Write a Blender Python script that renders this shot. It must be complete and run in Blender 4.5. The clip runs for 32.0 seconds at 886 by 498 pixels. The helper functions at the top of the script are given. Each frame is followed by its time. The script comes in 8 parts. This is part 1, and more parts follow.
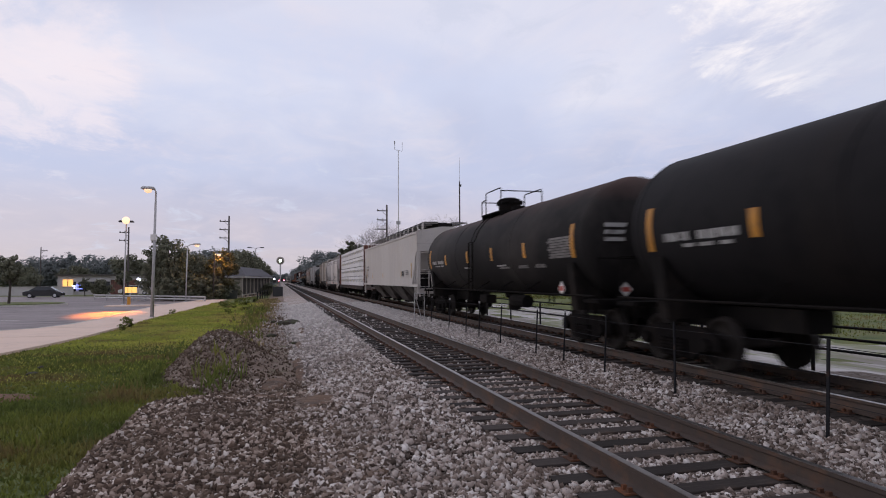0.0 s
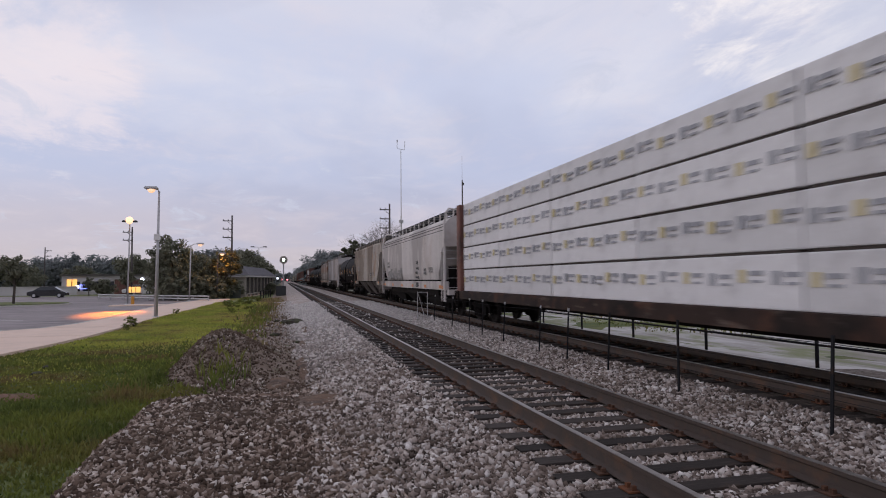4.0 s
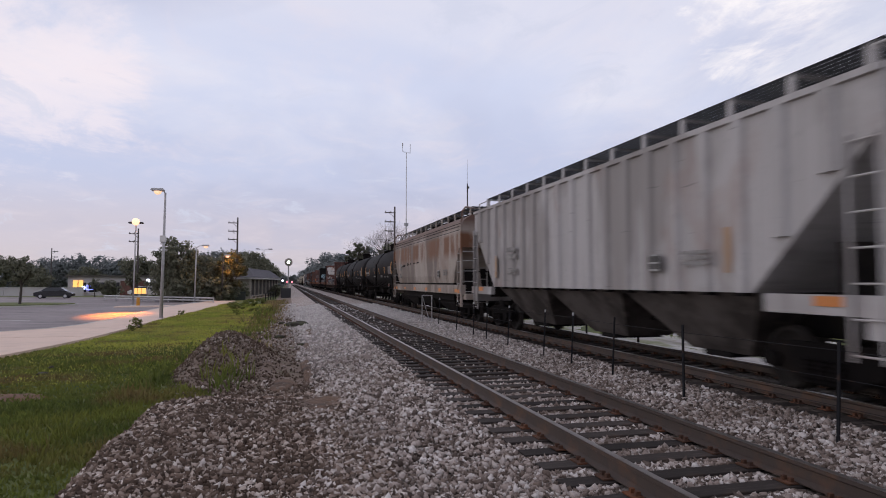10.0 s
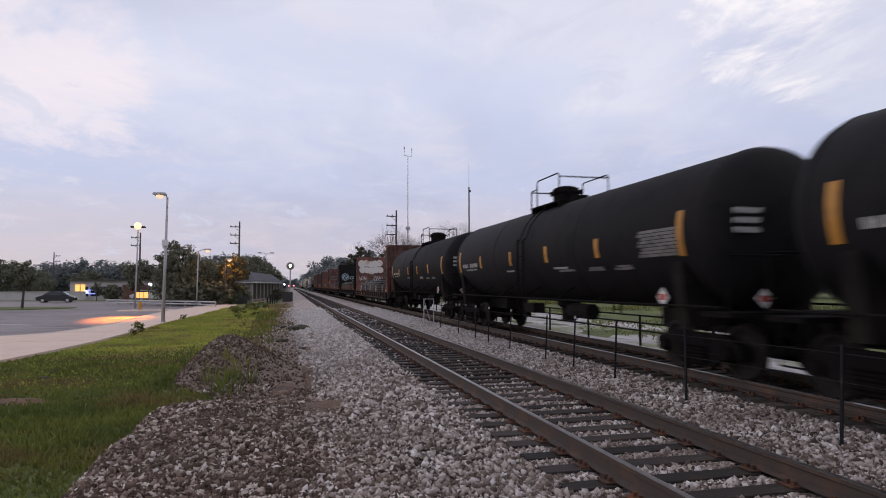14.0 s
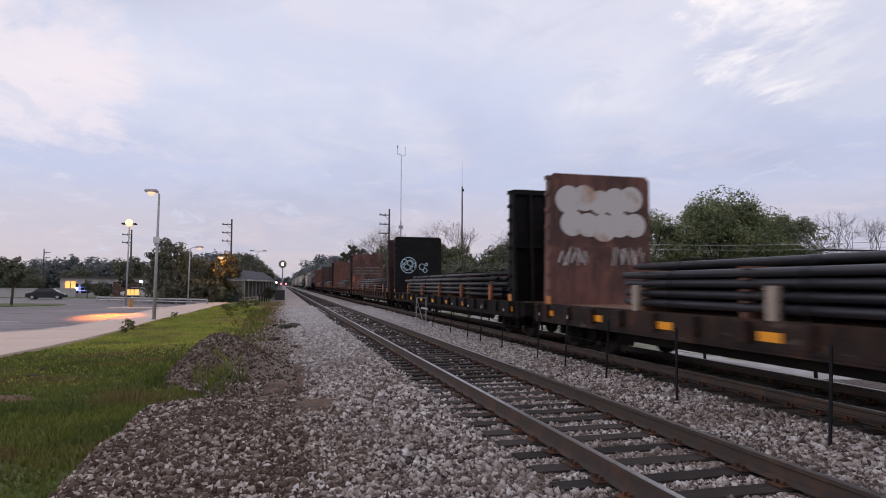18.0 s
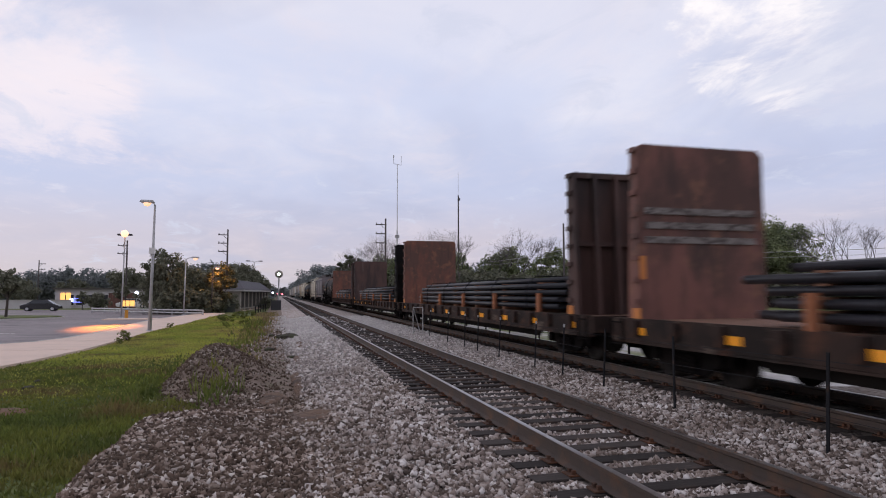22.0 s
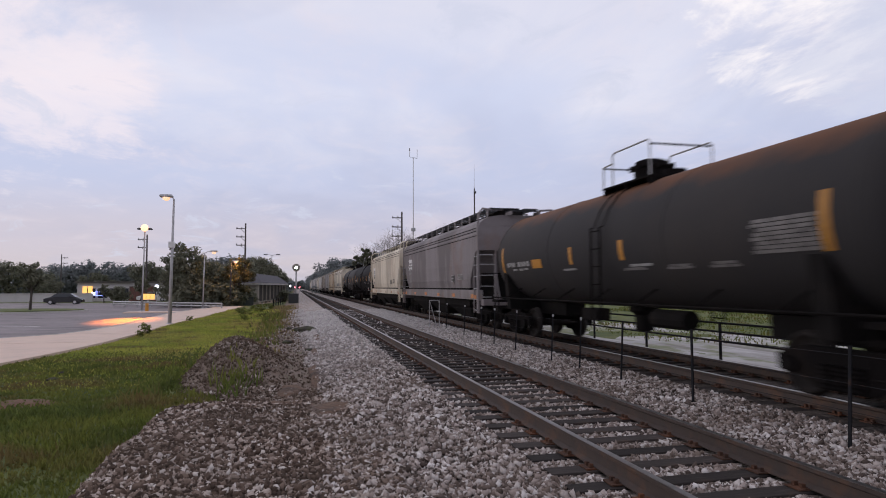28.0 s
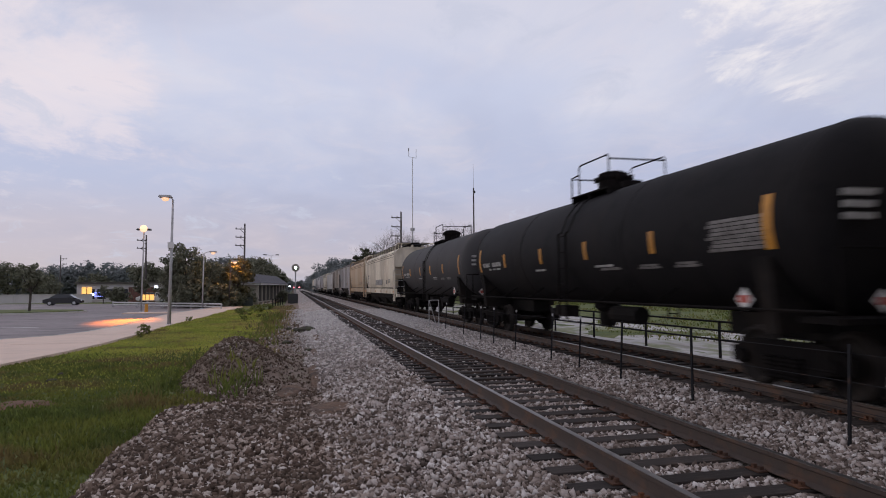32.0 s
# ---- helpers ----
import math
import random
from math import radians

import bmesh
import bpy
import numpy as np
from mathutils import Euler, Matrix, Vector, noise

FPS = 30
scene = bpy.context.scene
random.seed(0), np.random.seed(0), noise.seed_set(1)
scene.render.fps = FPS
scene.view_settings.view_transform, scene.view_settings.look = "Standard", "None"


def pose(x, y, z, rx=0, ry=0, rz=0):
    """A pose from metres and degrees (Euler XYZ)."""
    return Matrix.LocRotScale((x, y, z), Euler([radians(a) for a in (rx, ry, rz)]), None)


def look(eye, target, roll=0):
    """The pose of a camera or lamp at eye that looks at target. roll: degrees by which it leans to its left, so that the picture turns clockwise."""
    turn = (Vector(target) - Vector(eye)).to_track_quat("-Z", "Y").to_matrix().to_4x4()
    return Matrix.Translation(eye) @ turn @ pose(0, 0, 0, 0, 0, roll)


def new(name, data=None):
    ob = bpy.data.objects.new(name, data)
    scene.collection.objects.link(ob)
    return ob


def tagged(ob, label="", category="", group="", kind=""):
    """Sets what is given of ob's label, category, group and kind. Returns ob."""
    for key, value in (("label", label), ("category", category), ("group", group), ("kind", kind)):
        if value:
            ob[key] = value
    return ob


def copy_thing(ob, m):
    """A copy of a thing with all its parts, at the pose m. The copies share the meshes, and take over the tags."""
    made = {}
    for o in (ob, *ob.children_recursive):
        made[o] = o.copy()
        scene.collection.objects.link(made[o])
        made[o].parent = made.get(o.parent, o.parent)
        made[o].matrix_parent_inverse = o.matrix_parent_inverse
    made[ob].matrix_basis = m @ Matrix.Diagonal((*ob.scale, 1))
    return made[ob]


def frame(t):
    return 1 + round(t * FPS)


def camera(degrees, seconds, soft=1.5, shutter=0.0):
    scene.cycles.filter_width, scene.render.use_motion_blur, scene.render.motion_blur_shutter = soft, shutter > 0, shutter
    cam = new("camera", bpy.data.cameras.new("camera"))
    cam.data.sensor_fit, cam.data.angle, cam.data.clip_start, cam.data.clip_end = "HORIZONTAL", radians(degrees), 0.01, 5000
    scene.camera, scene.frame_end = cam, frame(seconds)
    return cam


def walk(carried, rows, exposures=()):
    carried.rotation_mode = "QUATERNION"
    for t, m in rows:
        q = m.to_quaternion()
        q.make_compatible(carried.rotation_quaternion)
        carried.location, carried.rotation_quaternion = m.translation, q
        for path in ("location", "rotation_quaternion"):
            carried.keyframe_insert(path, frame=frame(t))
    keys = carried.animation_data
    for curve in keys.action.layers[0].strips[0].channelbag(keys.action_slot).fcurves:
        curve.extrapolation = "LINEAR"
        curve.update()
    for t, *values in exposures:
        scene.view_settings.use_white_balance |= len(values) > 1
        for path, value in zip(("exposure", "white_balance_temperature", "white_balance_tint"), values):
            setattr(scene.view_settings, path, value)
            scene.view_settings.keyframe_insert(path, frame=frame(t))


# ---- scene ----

# ---- camera: a hand-held camera beside the near track, turning a little ----
EYE = (0.0, 0.0, 1.776)


def aim(yaw, pitch, roll):
    return Matrix.Translation(EYE) @ pose(0, 0, 0, 90 + pitch, 0, -yaw) @ pose(0, 0, 0, 0, 0, roll)


# seconds, degrees to the right of the track, degrees up, roll
TURNS = (
    (0, 14.50, 2.78, -0.23), (0.5, 14.49, 2.74, -0.26), (1, 14.43, 2.73, -0.31), (1.5, 14.41, 2.67, -0.54),
    (2, 14.37, 2.64, -0.47), (2.5, 14.31, 2.62, -0.60), (3, 14.29, 2.60, -0.52), (3.5, 14.25, 2.63, -0.44),
    (5.5, 14.23, 2.77, -0.43), (6, 14.34, 2.83, -0.39), (6.5, 14.49, 2.84, -0.58), (7, 14.46, 2.91, -0.39),
    (7.5, 14.41, 2.97, -0.40), (8, 14.33, 2.97, -0.37), (8.5, 14.22, 2.99, -0.38), (9, 14.13, 2.99, -0.44),
    (9.5, 13.96, 2.96, -0.56), (10, 13.80, 2.96, -0.05), (10.5, 13.73, 2.98, -0.13), (11, 13.78, 2.97, -0.25),
    (11.5, 13.79, 3.01, -0.12), (12, 13.77, 3.15, -0.00), (12.5, 13.76, 3.20, 0.13), (13, 13.73, 3.22, 0.00),
    (13.5, 13.70, 3.26, -0.09), (14, 13.65, 3.28, -0.15), (14.5, 13.63, 3.33, 0.01), (16.5, 13.98, 3.21, -0.16),
    (17, 14.15, 3.21, -0.02), (17.5, 14.23, 3.20, 0.06), (18, 14.30, 3.20, 0.20), (18.5, 14.36, 3.23, 0.39),
    (19, 14.47, 3.29, 0.20), (19.5, 14.57, 3.39, 0.34), (20, 14.68, 3.47, 0.22), (20.5, 14.74, 3.61, 0.24),
    (21, 14.77, 3.81, 0.14), (21.5, 14.77, 3.93, -0.06), (22, 14.62, 4.03, -0.14), (22.5, 14.40, 4.07, -0.01),
    (23, 14.33, 3.91, 0.17), (23.5, 14.23, 3.76, -0.02), (24, 14.10, 3.59, -0.27), (24.5, 13.99, 3.46, -0.45),
    (25, 13.83, 3.38, -0.77), (25.5, 13.70, 3.29, -0.44), (27.5, 13.21, 3.35, -0.33), (28, 13.15, 3.41, -0.21),
    (28.5, 13.09, 3.43, -0.03), (29, 13.09, 3.42, -0.01), (29.5, 13.12, 3.43, -0.09), (30, 13.18, 3.42, -0.18),
    (30.5, 13.16, 3.41, -0.13), (31, 13.15, 3.40, -0.16), (31.5, 13.14, 3.39, -0.20), (32, 13.21, 3.38, -0.40),
)
cam = camera(70.0, 32.0, soft=1.0, shutter=0.5)
EXPOSURES = ((0, 0.0), (2, 0.0), (3, -0.06), (6, -0.13), (7, -0.1), (8.5, -0.03), (9, 0.0), (10, 0.0), (11, -0.08), (12, -0.05), (13, 0.0), (18, 0.0), (21, 0.05), (24, 0.0), (28, 0.0), (30, -0.1), (32, -0.16))
walk(cam, [(t, aim(a, b, c)) for t, a, b, c in TURNS], EXPOSURES)

# ---- world: overcast evening sky, weak wide sun ----
world = bpy.data.worlds.new("evening_sky")
scene.world = world
world.use_nodes = True
SUN_EL, SUN_AZ = 14.0, -60.0


def build_sky():
    nt = world.node_tree
    nt.nodes.clear()
    N, L = nt.nodes.new, nt.links.new

    def math_node(op, a, b=None, clamp=False):
        n = N("ShaderNodeMath")
        n.operation, n.use_clamp = op, clamp
        for i, v in enumerate((a, b)):
            if v is None:
                continue
            if isinstance(v, (int, float)):
                n.inputs[i].default_value = v
            else:
                L(v, n.inputs[i])
        return n.outputs[0]

    def ramp(fac, stops):
        n = N("ShaderNodeValToRGB")
        n.color_ramp.interpolation = "EASE"
        els = n.color_ramp.elements
        while len(els) < len(stops):
            els.new(0.5)
        for e, (p, c) in zip(els, stops):
            e.position, e.color = p, (*c, 1) if len(c) == 3 else c
        L(fac, n.inputs[0])
        return n.outputs[0]

    def mix(fac, a, b):
        n = N("ShaderNodeMix")
        n.data_type = "RGBA"
        L(fac, n.inputs[0])
        for i, v in ((6, a), (7, b)):
            if isinstance(v, tuple):
                n.inputs[i].default_value = (*v, 1)
            else:
                L(v, n.inputs[i])
        return n.outputs[2]

    co = N("ShaderNodeTexCoord").outputs["Generated"]
    sep = N("ShaderNodeSeparateXYZ")
    L(co, sep.inputs[0])
    x, y, z = sep.outputs
    zc = math_node("MAXIMUM", z, 0.0)
    # clear-air gradient from horizon to zenith
    base = ramp(zc, ((0.0, (0.57, 0.515, 0.57)), (0.07, (0.58, 0.54, 0.65)), (0.17, (0.53, 0.575, 0.785)),
                     (0.30, (0.615, 0.66, 0.86)), (0.45, (0.69, 0.70, 0.85)), (1.0, (0.52, 0.525, 0.64))))
    # cloud deck, seen on a plane overhead
    den = math_node("ADD", zc, 0.16)
    comb = N("ShaderNodeCombineXYZ")
    L(math_node("DIVIDE", x, den), comb.inputs[0])
    L(math_node("DIVIDE", y, den), comb.inputs[1])
    comb.inputs[2].default_value = 0.0

    def clouds(scale, detail, rough, offset, lo, hi, dist=0.6):
        m = N("ShaderNodeMapping")
        m.inputs["Location"].default_value = offset
        m.inputs["Rotation"].default_value = (0, 0, 0.35)
        m.inputs["Scale"].default_value = (1.0, 0.75, 1.0)
        L(comb.outputs[0], m.inputs[0])
        n = N("ShaderNodeTexNoise")
        n.inputs["Scale"].default_value, n.inputs["Detail"].default_value = scale, detail
        n.inputs["Roughness"].default_value, n.inputs["Distortion"].default_value = rough, dist
        L(m.outputs[0], n.inputs["Vector"])
        r = N("ShaderNodeMapRange")
        r.interpolation_type = "SMOOTHSTEP"
        r.inputs["From Min"].default_value, r.inputs["From Max"].default_value = lo, hi
        L(n.outputs["Fac"], r.inputs["Value"])
        return r.outputs[0]

    def bank(direction, inner, outer):
        """A bank of cloud about a direction of the sky."""
        d = N("ShaderNodeVectorMath")
        d.operation = "DOT_PRODUCT"
        L(co, d.inputs[0])
        d.inputs[1].default_value = Vector(direction).normalized()
        r = N("ShaderNodeMapRange")
        r.interpolation_type = "SMOOTHSTEP"
        r.inputs["From Min"].default_value, r.inputs["From Max"].default_value = math.cos(radians(outer)), math.cos(radians(inner))
        L(d.outputs["Value"], r.inputs["Value"])
        return r.outputs[0]

    def broken(b, lo, hi, rough):
        """A bank that shows where the cloud texture is dense."""
        v = math_node("ADD", math_node("MULTIPLY", b, 0.95), math_node("MULTIPLY", math_node("SUBTRACT", rough, 0.5), 1.3))
        r = N("ShaderNodeMapRange")
        r.interpolation_type = "SMOOTHSTEP"
        r.inputs["From Min"].default_value, r.inputs["From Max"].default_value = lo, hi
        L(v, r.inputs["Value"])
        return math_node("MULTIPLY", r.outputs[0], math_node("ADD", math_node("MULTIPLY", rough, 0.6), 0.5), True)

    big = clouds(0.75, 4, 0.55, (3.1, 1.7, 0), 0.40, 0.62, 1.0)
    fine = clouds(1.9, 7, 0.62, (0.4, 5.2, 0), 0.30, 0.72, 0.5)
    wisp = clouds(4.2, 5, 0.6, (2.4, 8.2, 0), 0.42, 0.75, 0.8)
    dark = clouds(0.95, 4, 0.5, (7.7, 2.2, 0), 0.42, 0.66, 0.8)
    upper = ramp(zc, ((0.10, (0, 0, 0)), (0.34, (1, 1, 1))))
    high = math_node("MULTIPLY", math_node("MULTIPLY", big, upper), math_node("ADD", math_node("MULTIPLY", fine, 0.75), 0.15), True)
    c1 = mix(math_node("MULTIPLY", dark, 0.55, True), base, (0.45, 0.48, 0.66))
    c2 = mix(math_node("MULTIPLY", high, 0.85, True), c1, (0.83, 0.81, 0.90))
    c2 = mix(math_node("MULTIPLY", math_node("MULTIPLY", wisp, fine), 0.40, True), c2, (0.80, 0.72, 0.80))
    ragged = clouds(3.2, 8, 0.66, (5.1, 0.7, 0), 0.28, 0.72, 0.7)
    both = math_node("ADD", math_node("MULTIPLY", fine, 0.6), math_node("MULTIPLY", ragged, 0.4))
    left = broken(bank((-0.330, 0.90, 0.285), 0.5, 13), 0.45, 1.05, both)
    right = broken(bank((0.625, 0.705, 0.340), 0.5, 9), 0.45, 0.95, both)
    c3 = mix(math_node("MULTIPLY", left, 0.7, True), c2, (0.91, 0.81, 0.87))
    c4 = mix(math_node("MULTIPLY", right, 1.0, True), c3, (1.0, 0.95, 0.98))
    # grey veil that cuts the bright gap off
    veil = broken(bank((0.730, 0.610, 0.30), 0.5, 9.0), 0.25, 0.80, ragged)
    c4 = mix(math_node("MULTIPLY", veil, 0.75), c4, (0.62, 0.65, 0.81))
    sky = N("ShaderNodeTexSky")
    sky.sky_type, sky.sun_disc = "NISHITA", False
    sky.sun_elevation, sky.sun_rotation = radians(SUN_EL), radians(SUN_AZ)
    bg1, bg2, add = N("ShaderNodeBackground"), N("ShaderNodeBackground"), N("ShaderNodeAddShader")
    tone = N("ShaderNodeMix")
    tone.data_type, tone.blend_type = "RGBA", "MULTIPLY"
    tone.inputs[0].default_value = 1.0
    L(c4, tone.inputs[6])
    tone.inputs[7].default_value = (1.01, 1.0, 0.975, 1)
    L(tone.outputs[2], bg1.inputs[0])
    bg1.inputs[1].default_value = 1.02
    L(sky.outputs[0], bg2.inputs[0])
    bg2.inputs[1].default_value = 0.006
    out = N("ShaderNodeOutputWorld")
    L(bg1.outputs[0], add.inputs[0])
    L(bg2.outputs[0], add.inputs[1])
    L(add.outputs[0], out.inputs[0])


build_sky()
sun_data = bpy.data.lights.new("sun", "SUN")
sun_data.energy, sun_data.angle, sun_data.color = 0.35, radians(25), (1.0, 0.93, 0.88)
sun = new("sun", sun_data)
sun.matrix_world = look((0, 0, 60), (0 - 60 * math.sin(radians(SUN_AZ)), 0 - 60 * math.cos(radians(SUN_AZ)), 60 - 60 * math.tan(radians(SUN_EL))))

# ---- materials ----


def material(name, color, rough=0.7, metal=0.0, spots=(), bump=0.0, bump_scale=40.0, vary=0.0, streak=None, spec=0.5, emit=None):
    """A surface: base colour, layers of spots (colour, scale, low, high, strength), streaks that run down, fine relief.
    vary: how far pieces differ in lightness."""
    m = bpy.data.materials.new(name)
    m.use_nodes = True
    nt = m.node_tree
    N, L = nt.nodes.new, nt.links.new
    bsdf = nt.nodes["Principled BSDF"]
    bsdf.inputs["Roughness"].default_value, bsdf.inputs["Metallic"].default_value = rough, metal
    bsdf.inputs["Specular IOR Level"].default_value = spec
    co = N("ShaderNodeTexCoord").outputs["Object"]
    rgb = N("ShaderNodeRGB")
    rgb.outputs[0].default_value = (*color, 1)
    col = rgb.outputs[0]
    layers = list(spots)
    for i, (c, scale, lo, hi, amount) in enumerate(layers):
        n = N("ShaderNodeTexNoise")
        if isinstance(scale, tuple):
            mp = N("ShaderNodeMapping")
            mp.inputs["Scale"].default_value = scale
            mp.inputs["Location"].default_value = (i * 3.7, i * 1.3, i * 2.1)
            L(co, mp.inputs[0])
            L(mp.outputs[0], n.inputs["Vector"])
            n.inputs["Scale"].default_value = 1.0
        else:
            L(co, n.inputs["Vector"])
            n.inputs["Scale"].default_value = scale
        n.inputs["Detail"].default_value, n.inputs["Roughness"].default_value = 5.0, 0.6
        r = N("ShaderNodeMapRange")
        r.inputs["From Min"].default_value, r.inputs["From Max"].default_value = lo, hi
        r.inputs["To Max"].default_value = amount
        L(n.outputs["Fac"], r.inputs["Value"])
        x = N("ShaderNodeMix")
        x.data_type = "RGBA"
        L(r.outputs[0], x.inputs[0])
        L(col, x.inputs[6])
        x.inputs[7].default_value = (*c, 1)
        col = x.outputs[2]
    if vary:
        info = N("ShaderNodeObjectInfo").outputs["Random"] if vary > 0 else N("ShaderNodeNewGeometry").outputs["Random Per Island"]
        hsv = N("ShaderNodeHueSaturation")
        r = N("ShaderNodeMapRange")
        r.inputs["To Min"].default_value, r.inputs["To Max"].default_value = 1 - abs(vary), 1 + abs(vary)
        L(info, r.inputs["Value"])
        L(r.outputs[0], hsv.inputs["Value"])
        L(col, hsv.inputs["Color"])
        col = hsv.outputs[0]
    L(col, bsdf.inputs["Base Color"])
    if bump:
        n = N("ShaderNodeTexNoise")
        n.inputs["Scale"].default_value, n.inputs["Detail"].default_value = bump_scale, 6.0
        L(co, n.inputs["Vector"])
        b = N("ShaderNodeBump")
        b.inputs["Strength"].default_value, b.inputs["Distance"].default_value = 0.6, bump
        L(n.outputs["Fac"], b.inputs["Height"])
        L(b.outputs[0], bsdf.inputs["Normal"])
    if emit:
        bsdf.inputs["Emission Color"].default_value = (*emit[0], 1)
        bsdf.inputs["Emission Strength"].default_value = emit[1]
    return m


def stone_material(name, shades, scale, rough=0.92, relief=0.03):
    """Crushed stone: cells of differing shades with relief, and patches of dirt."""
    m = bpy.data.materials.new(name)
    m.use_nodes = True
    nt = m.node_tree
    N, L = nt.nodes.new, nt.links.new
    bsdf = nt.nodes["Principled BSDF"]
    bsdf.inputs["Roughness"].default_value = rough
    bsdf.inputs["Specular IOR Level"].default_value = 0.25
    co = N("ShaderNodeTexCoord").outputs["Object"]
    v = N("ShaderNodeTexVoronoi")
    v.inputs["Scale"].default_value = scale
    L(co, v.inputs["Vector"])
    r = N("ShaderNodeValToRGB")
    els = r.color_ramp.elements
    while len(els) < len(shades):
        els.new(0.5)
    for i, (e, c) in enumerate(zip(els, shades)):
        e.position, e.color = i / (len(shades) - 1), (*c, 1)
    s = N("ShaderNodeSeparateColor")
    L(v.outputs["Color"], s.inputs[0])
    L(s.outputs[0], r.inputs[0])
    n = N("ShaderNodeTexNoise")
    n.inputs["Scale"].default_value, n.inputs["Detail"].default_value = 0.7, 6
    L(co, n.inputs["Vector"])
    mr = N("ShaderNodeMapRange")
    mr.inputs["From Min"].default_value, mr.inputs["From Max"].default_value = 0.45, 0.75
    mr.inputs["To Max"].default_value = 0.55
    L(n.outputs["Fac"], mr.inputs["Value"])
    x = N("ShaderNodeMix")
    x.data_type = "RGBA"
    L(mr.outputs[0], x.inputs[0])
    L(r.outputs[0], x.inputs[6])
    x.inputs[7].default_value = (0.16, 0.125, 0.10, 1)
    L(x.outputs[2], bsdf.inputs["Base Color"])
    b = N("ShaderNodeBump")
    b.invert = True
    b.inputs["Strength"].default_value, b.inputs["Distance"].default_value = 0.9, relief
    L(v.outputs["Distance"], b.inputs["Height"])
    L(b.outputs[0], bsdf.inputs["Normal"])
    return m


M_GRASS = material("meadow", (0.125, 0.14, 0.032), 0.95, spots=(((0.045, 0.075, 0.018), 0.9, 0.42, 0.62, 0.85), ((0.13, 0.13, 0.04), 0.35, 0.5, 0.7, 0.7), ((0.10, 0.075, 0.045), 1.7, 0.6, 0.72, 0.7)), bump=0.05, bump_scale=12)
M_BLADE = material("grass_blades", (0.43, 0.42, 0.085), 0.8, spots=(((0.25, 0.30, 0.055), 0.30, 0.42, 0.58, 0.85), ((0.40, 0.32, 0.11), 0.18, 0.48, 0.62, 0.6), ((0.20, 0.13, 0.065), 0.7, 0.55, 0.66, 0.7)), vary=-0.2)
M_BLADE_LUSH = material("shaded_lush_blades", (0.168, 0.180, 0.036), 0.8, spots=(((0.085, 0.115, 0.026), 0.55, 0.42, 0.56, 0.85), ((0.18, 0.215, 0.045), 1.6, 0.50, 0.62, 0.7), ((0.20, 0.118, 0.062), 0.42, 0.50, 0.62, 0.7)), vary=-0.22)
M_BLADE_DRY = material("dry_weed_blades", (0.30, 0.215, 0.115), 0.85, spots=(((0.17, 0.17, 0.06), 0.6, 0.45, 0.6, 0.8), ((0.15, 0.095, 0.055), 1.1, 0.5, 0.64, 0.7)), vary=-0.35)
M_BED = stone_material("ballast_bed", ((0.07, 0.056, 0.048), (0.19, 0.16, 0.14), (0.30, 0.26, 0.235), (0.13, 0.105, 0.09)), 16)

# Dirty ballast, darkened further to carry the shade under the train.
M_BED_SHADED = stone_material("shaded_dark_ballast", ((0.028, 0.022, 0.019), (0.055, 0.044, 0.038), (0.10, 0.083, 0.073), (0.04, 0.032, 0.027)), 15)
M_BED_PALE = stone_material("far_pale_ballast", ((0.20, 0.165, 0.145), (0.40, 0.345, 0.315), (0.52, 0.46, 0.43), (0.30, 0.25, 0.22)), 12)


def loose_stone(name, stops, dirt, dirt_amount):
    """Loose stones, each with a shade of its own out of the stops, and dirt in patches."""
    m = material(name, (0.3, 0.3, 0.3), 0.92, spec=0.22)
    nt = m.node_tree
    N, L = nt.nodes.new, nt.links.new
    bsdf = nt.nodes["Principled BSDF"]
    r = N("ShaderNodeValToRGB")
    els = r.color_ramp.elements
    while len(els) < len(stops):
        els.new(0.5)
    for e, (at, c) in zip(els, stops):
        e.position, e.color = at, (*c, 1)
    L(N("ShaderNodeNewGeometry").outputs["Random Per Island"], r.inputs[0])
    n = N("ShaderNodeTexNoise")
    n.inputs["Scale"].default_value, n.inputs["Detail"].default_value = 0.75, 5
    L(N("ShaderNodeTexCoord").outputs["Object"], n.inputs["Vector"])
    mr = N("ShaderNodeMapRange")
    mr.inputs["From Min"].default_value, mr.inputs["From Max"].default_value, mr.inputs["To Max"].default_value = 0.42, 0.62, dirt_amount
    L(n.outputs["Fac"], mr.inputs["Value"])
    x = N("ShaderNodeMix")
    x.data_type = "RGBA"
    L(mr.outputs[0], x.inputs[0])
    L(r.outputs[0], x.inputs[6])
    x.inputs[7].default_value = (*dirt, 1)
    L(x.outputs[2], bsdf.inputs["Base Color"])
    return m


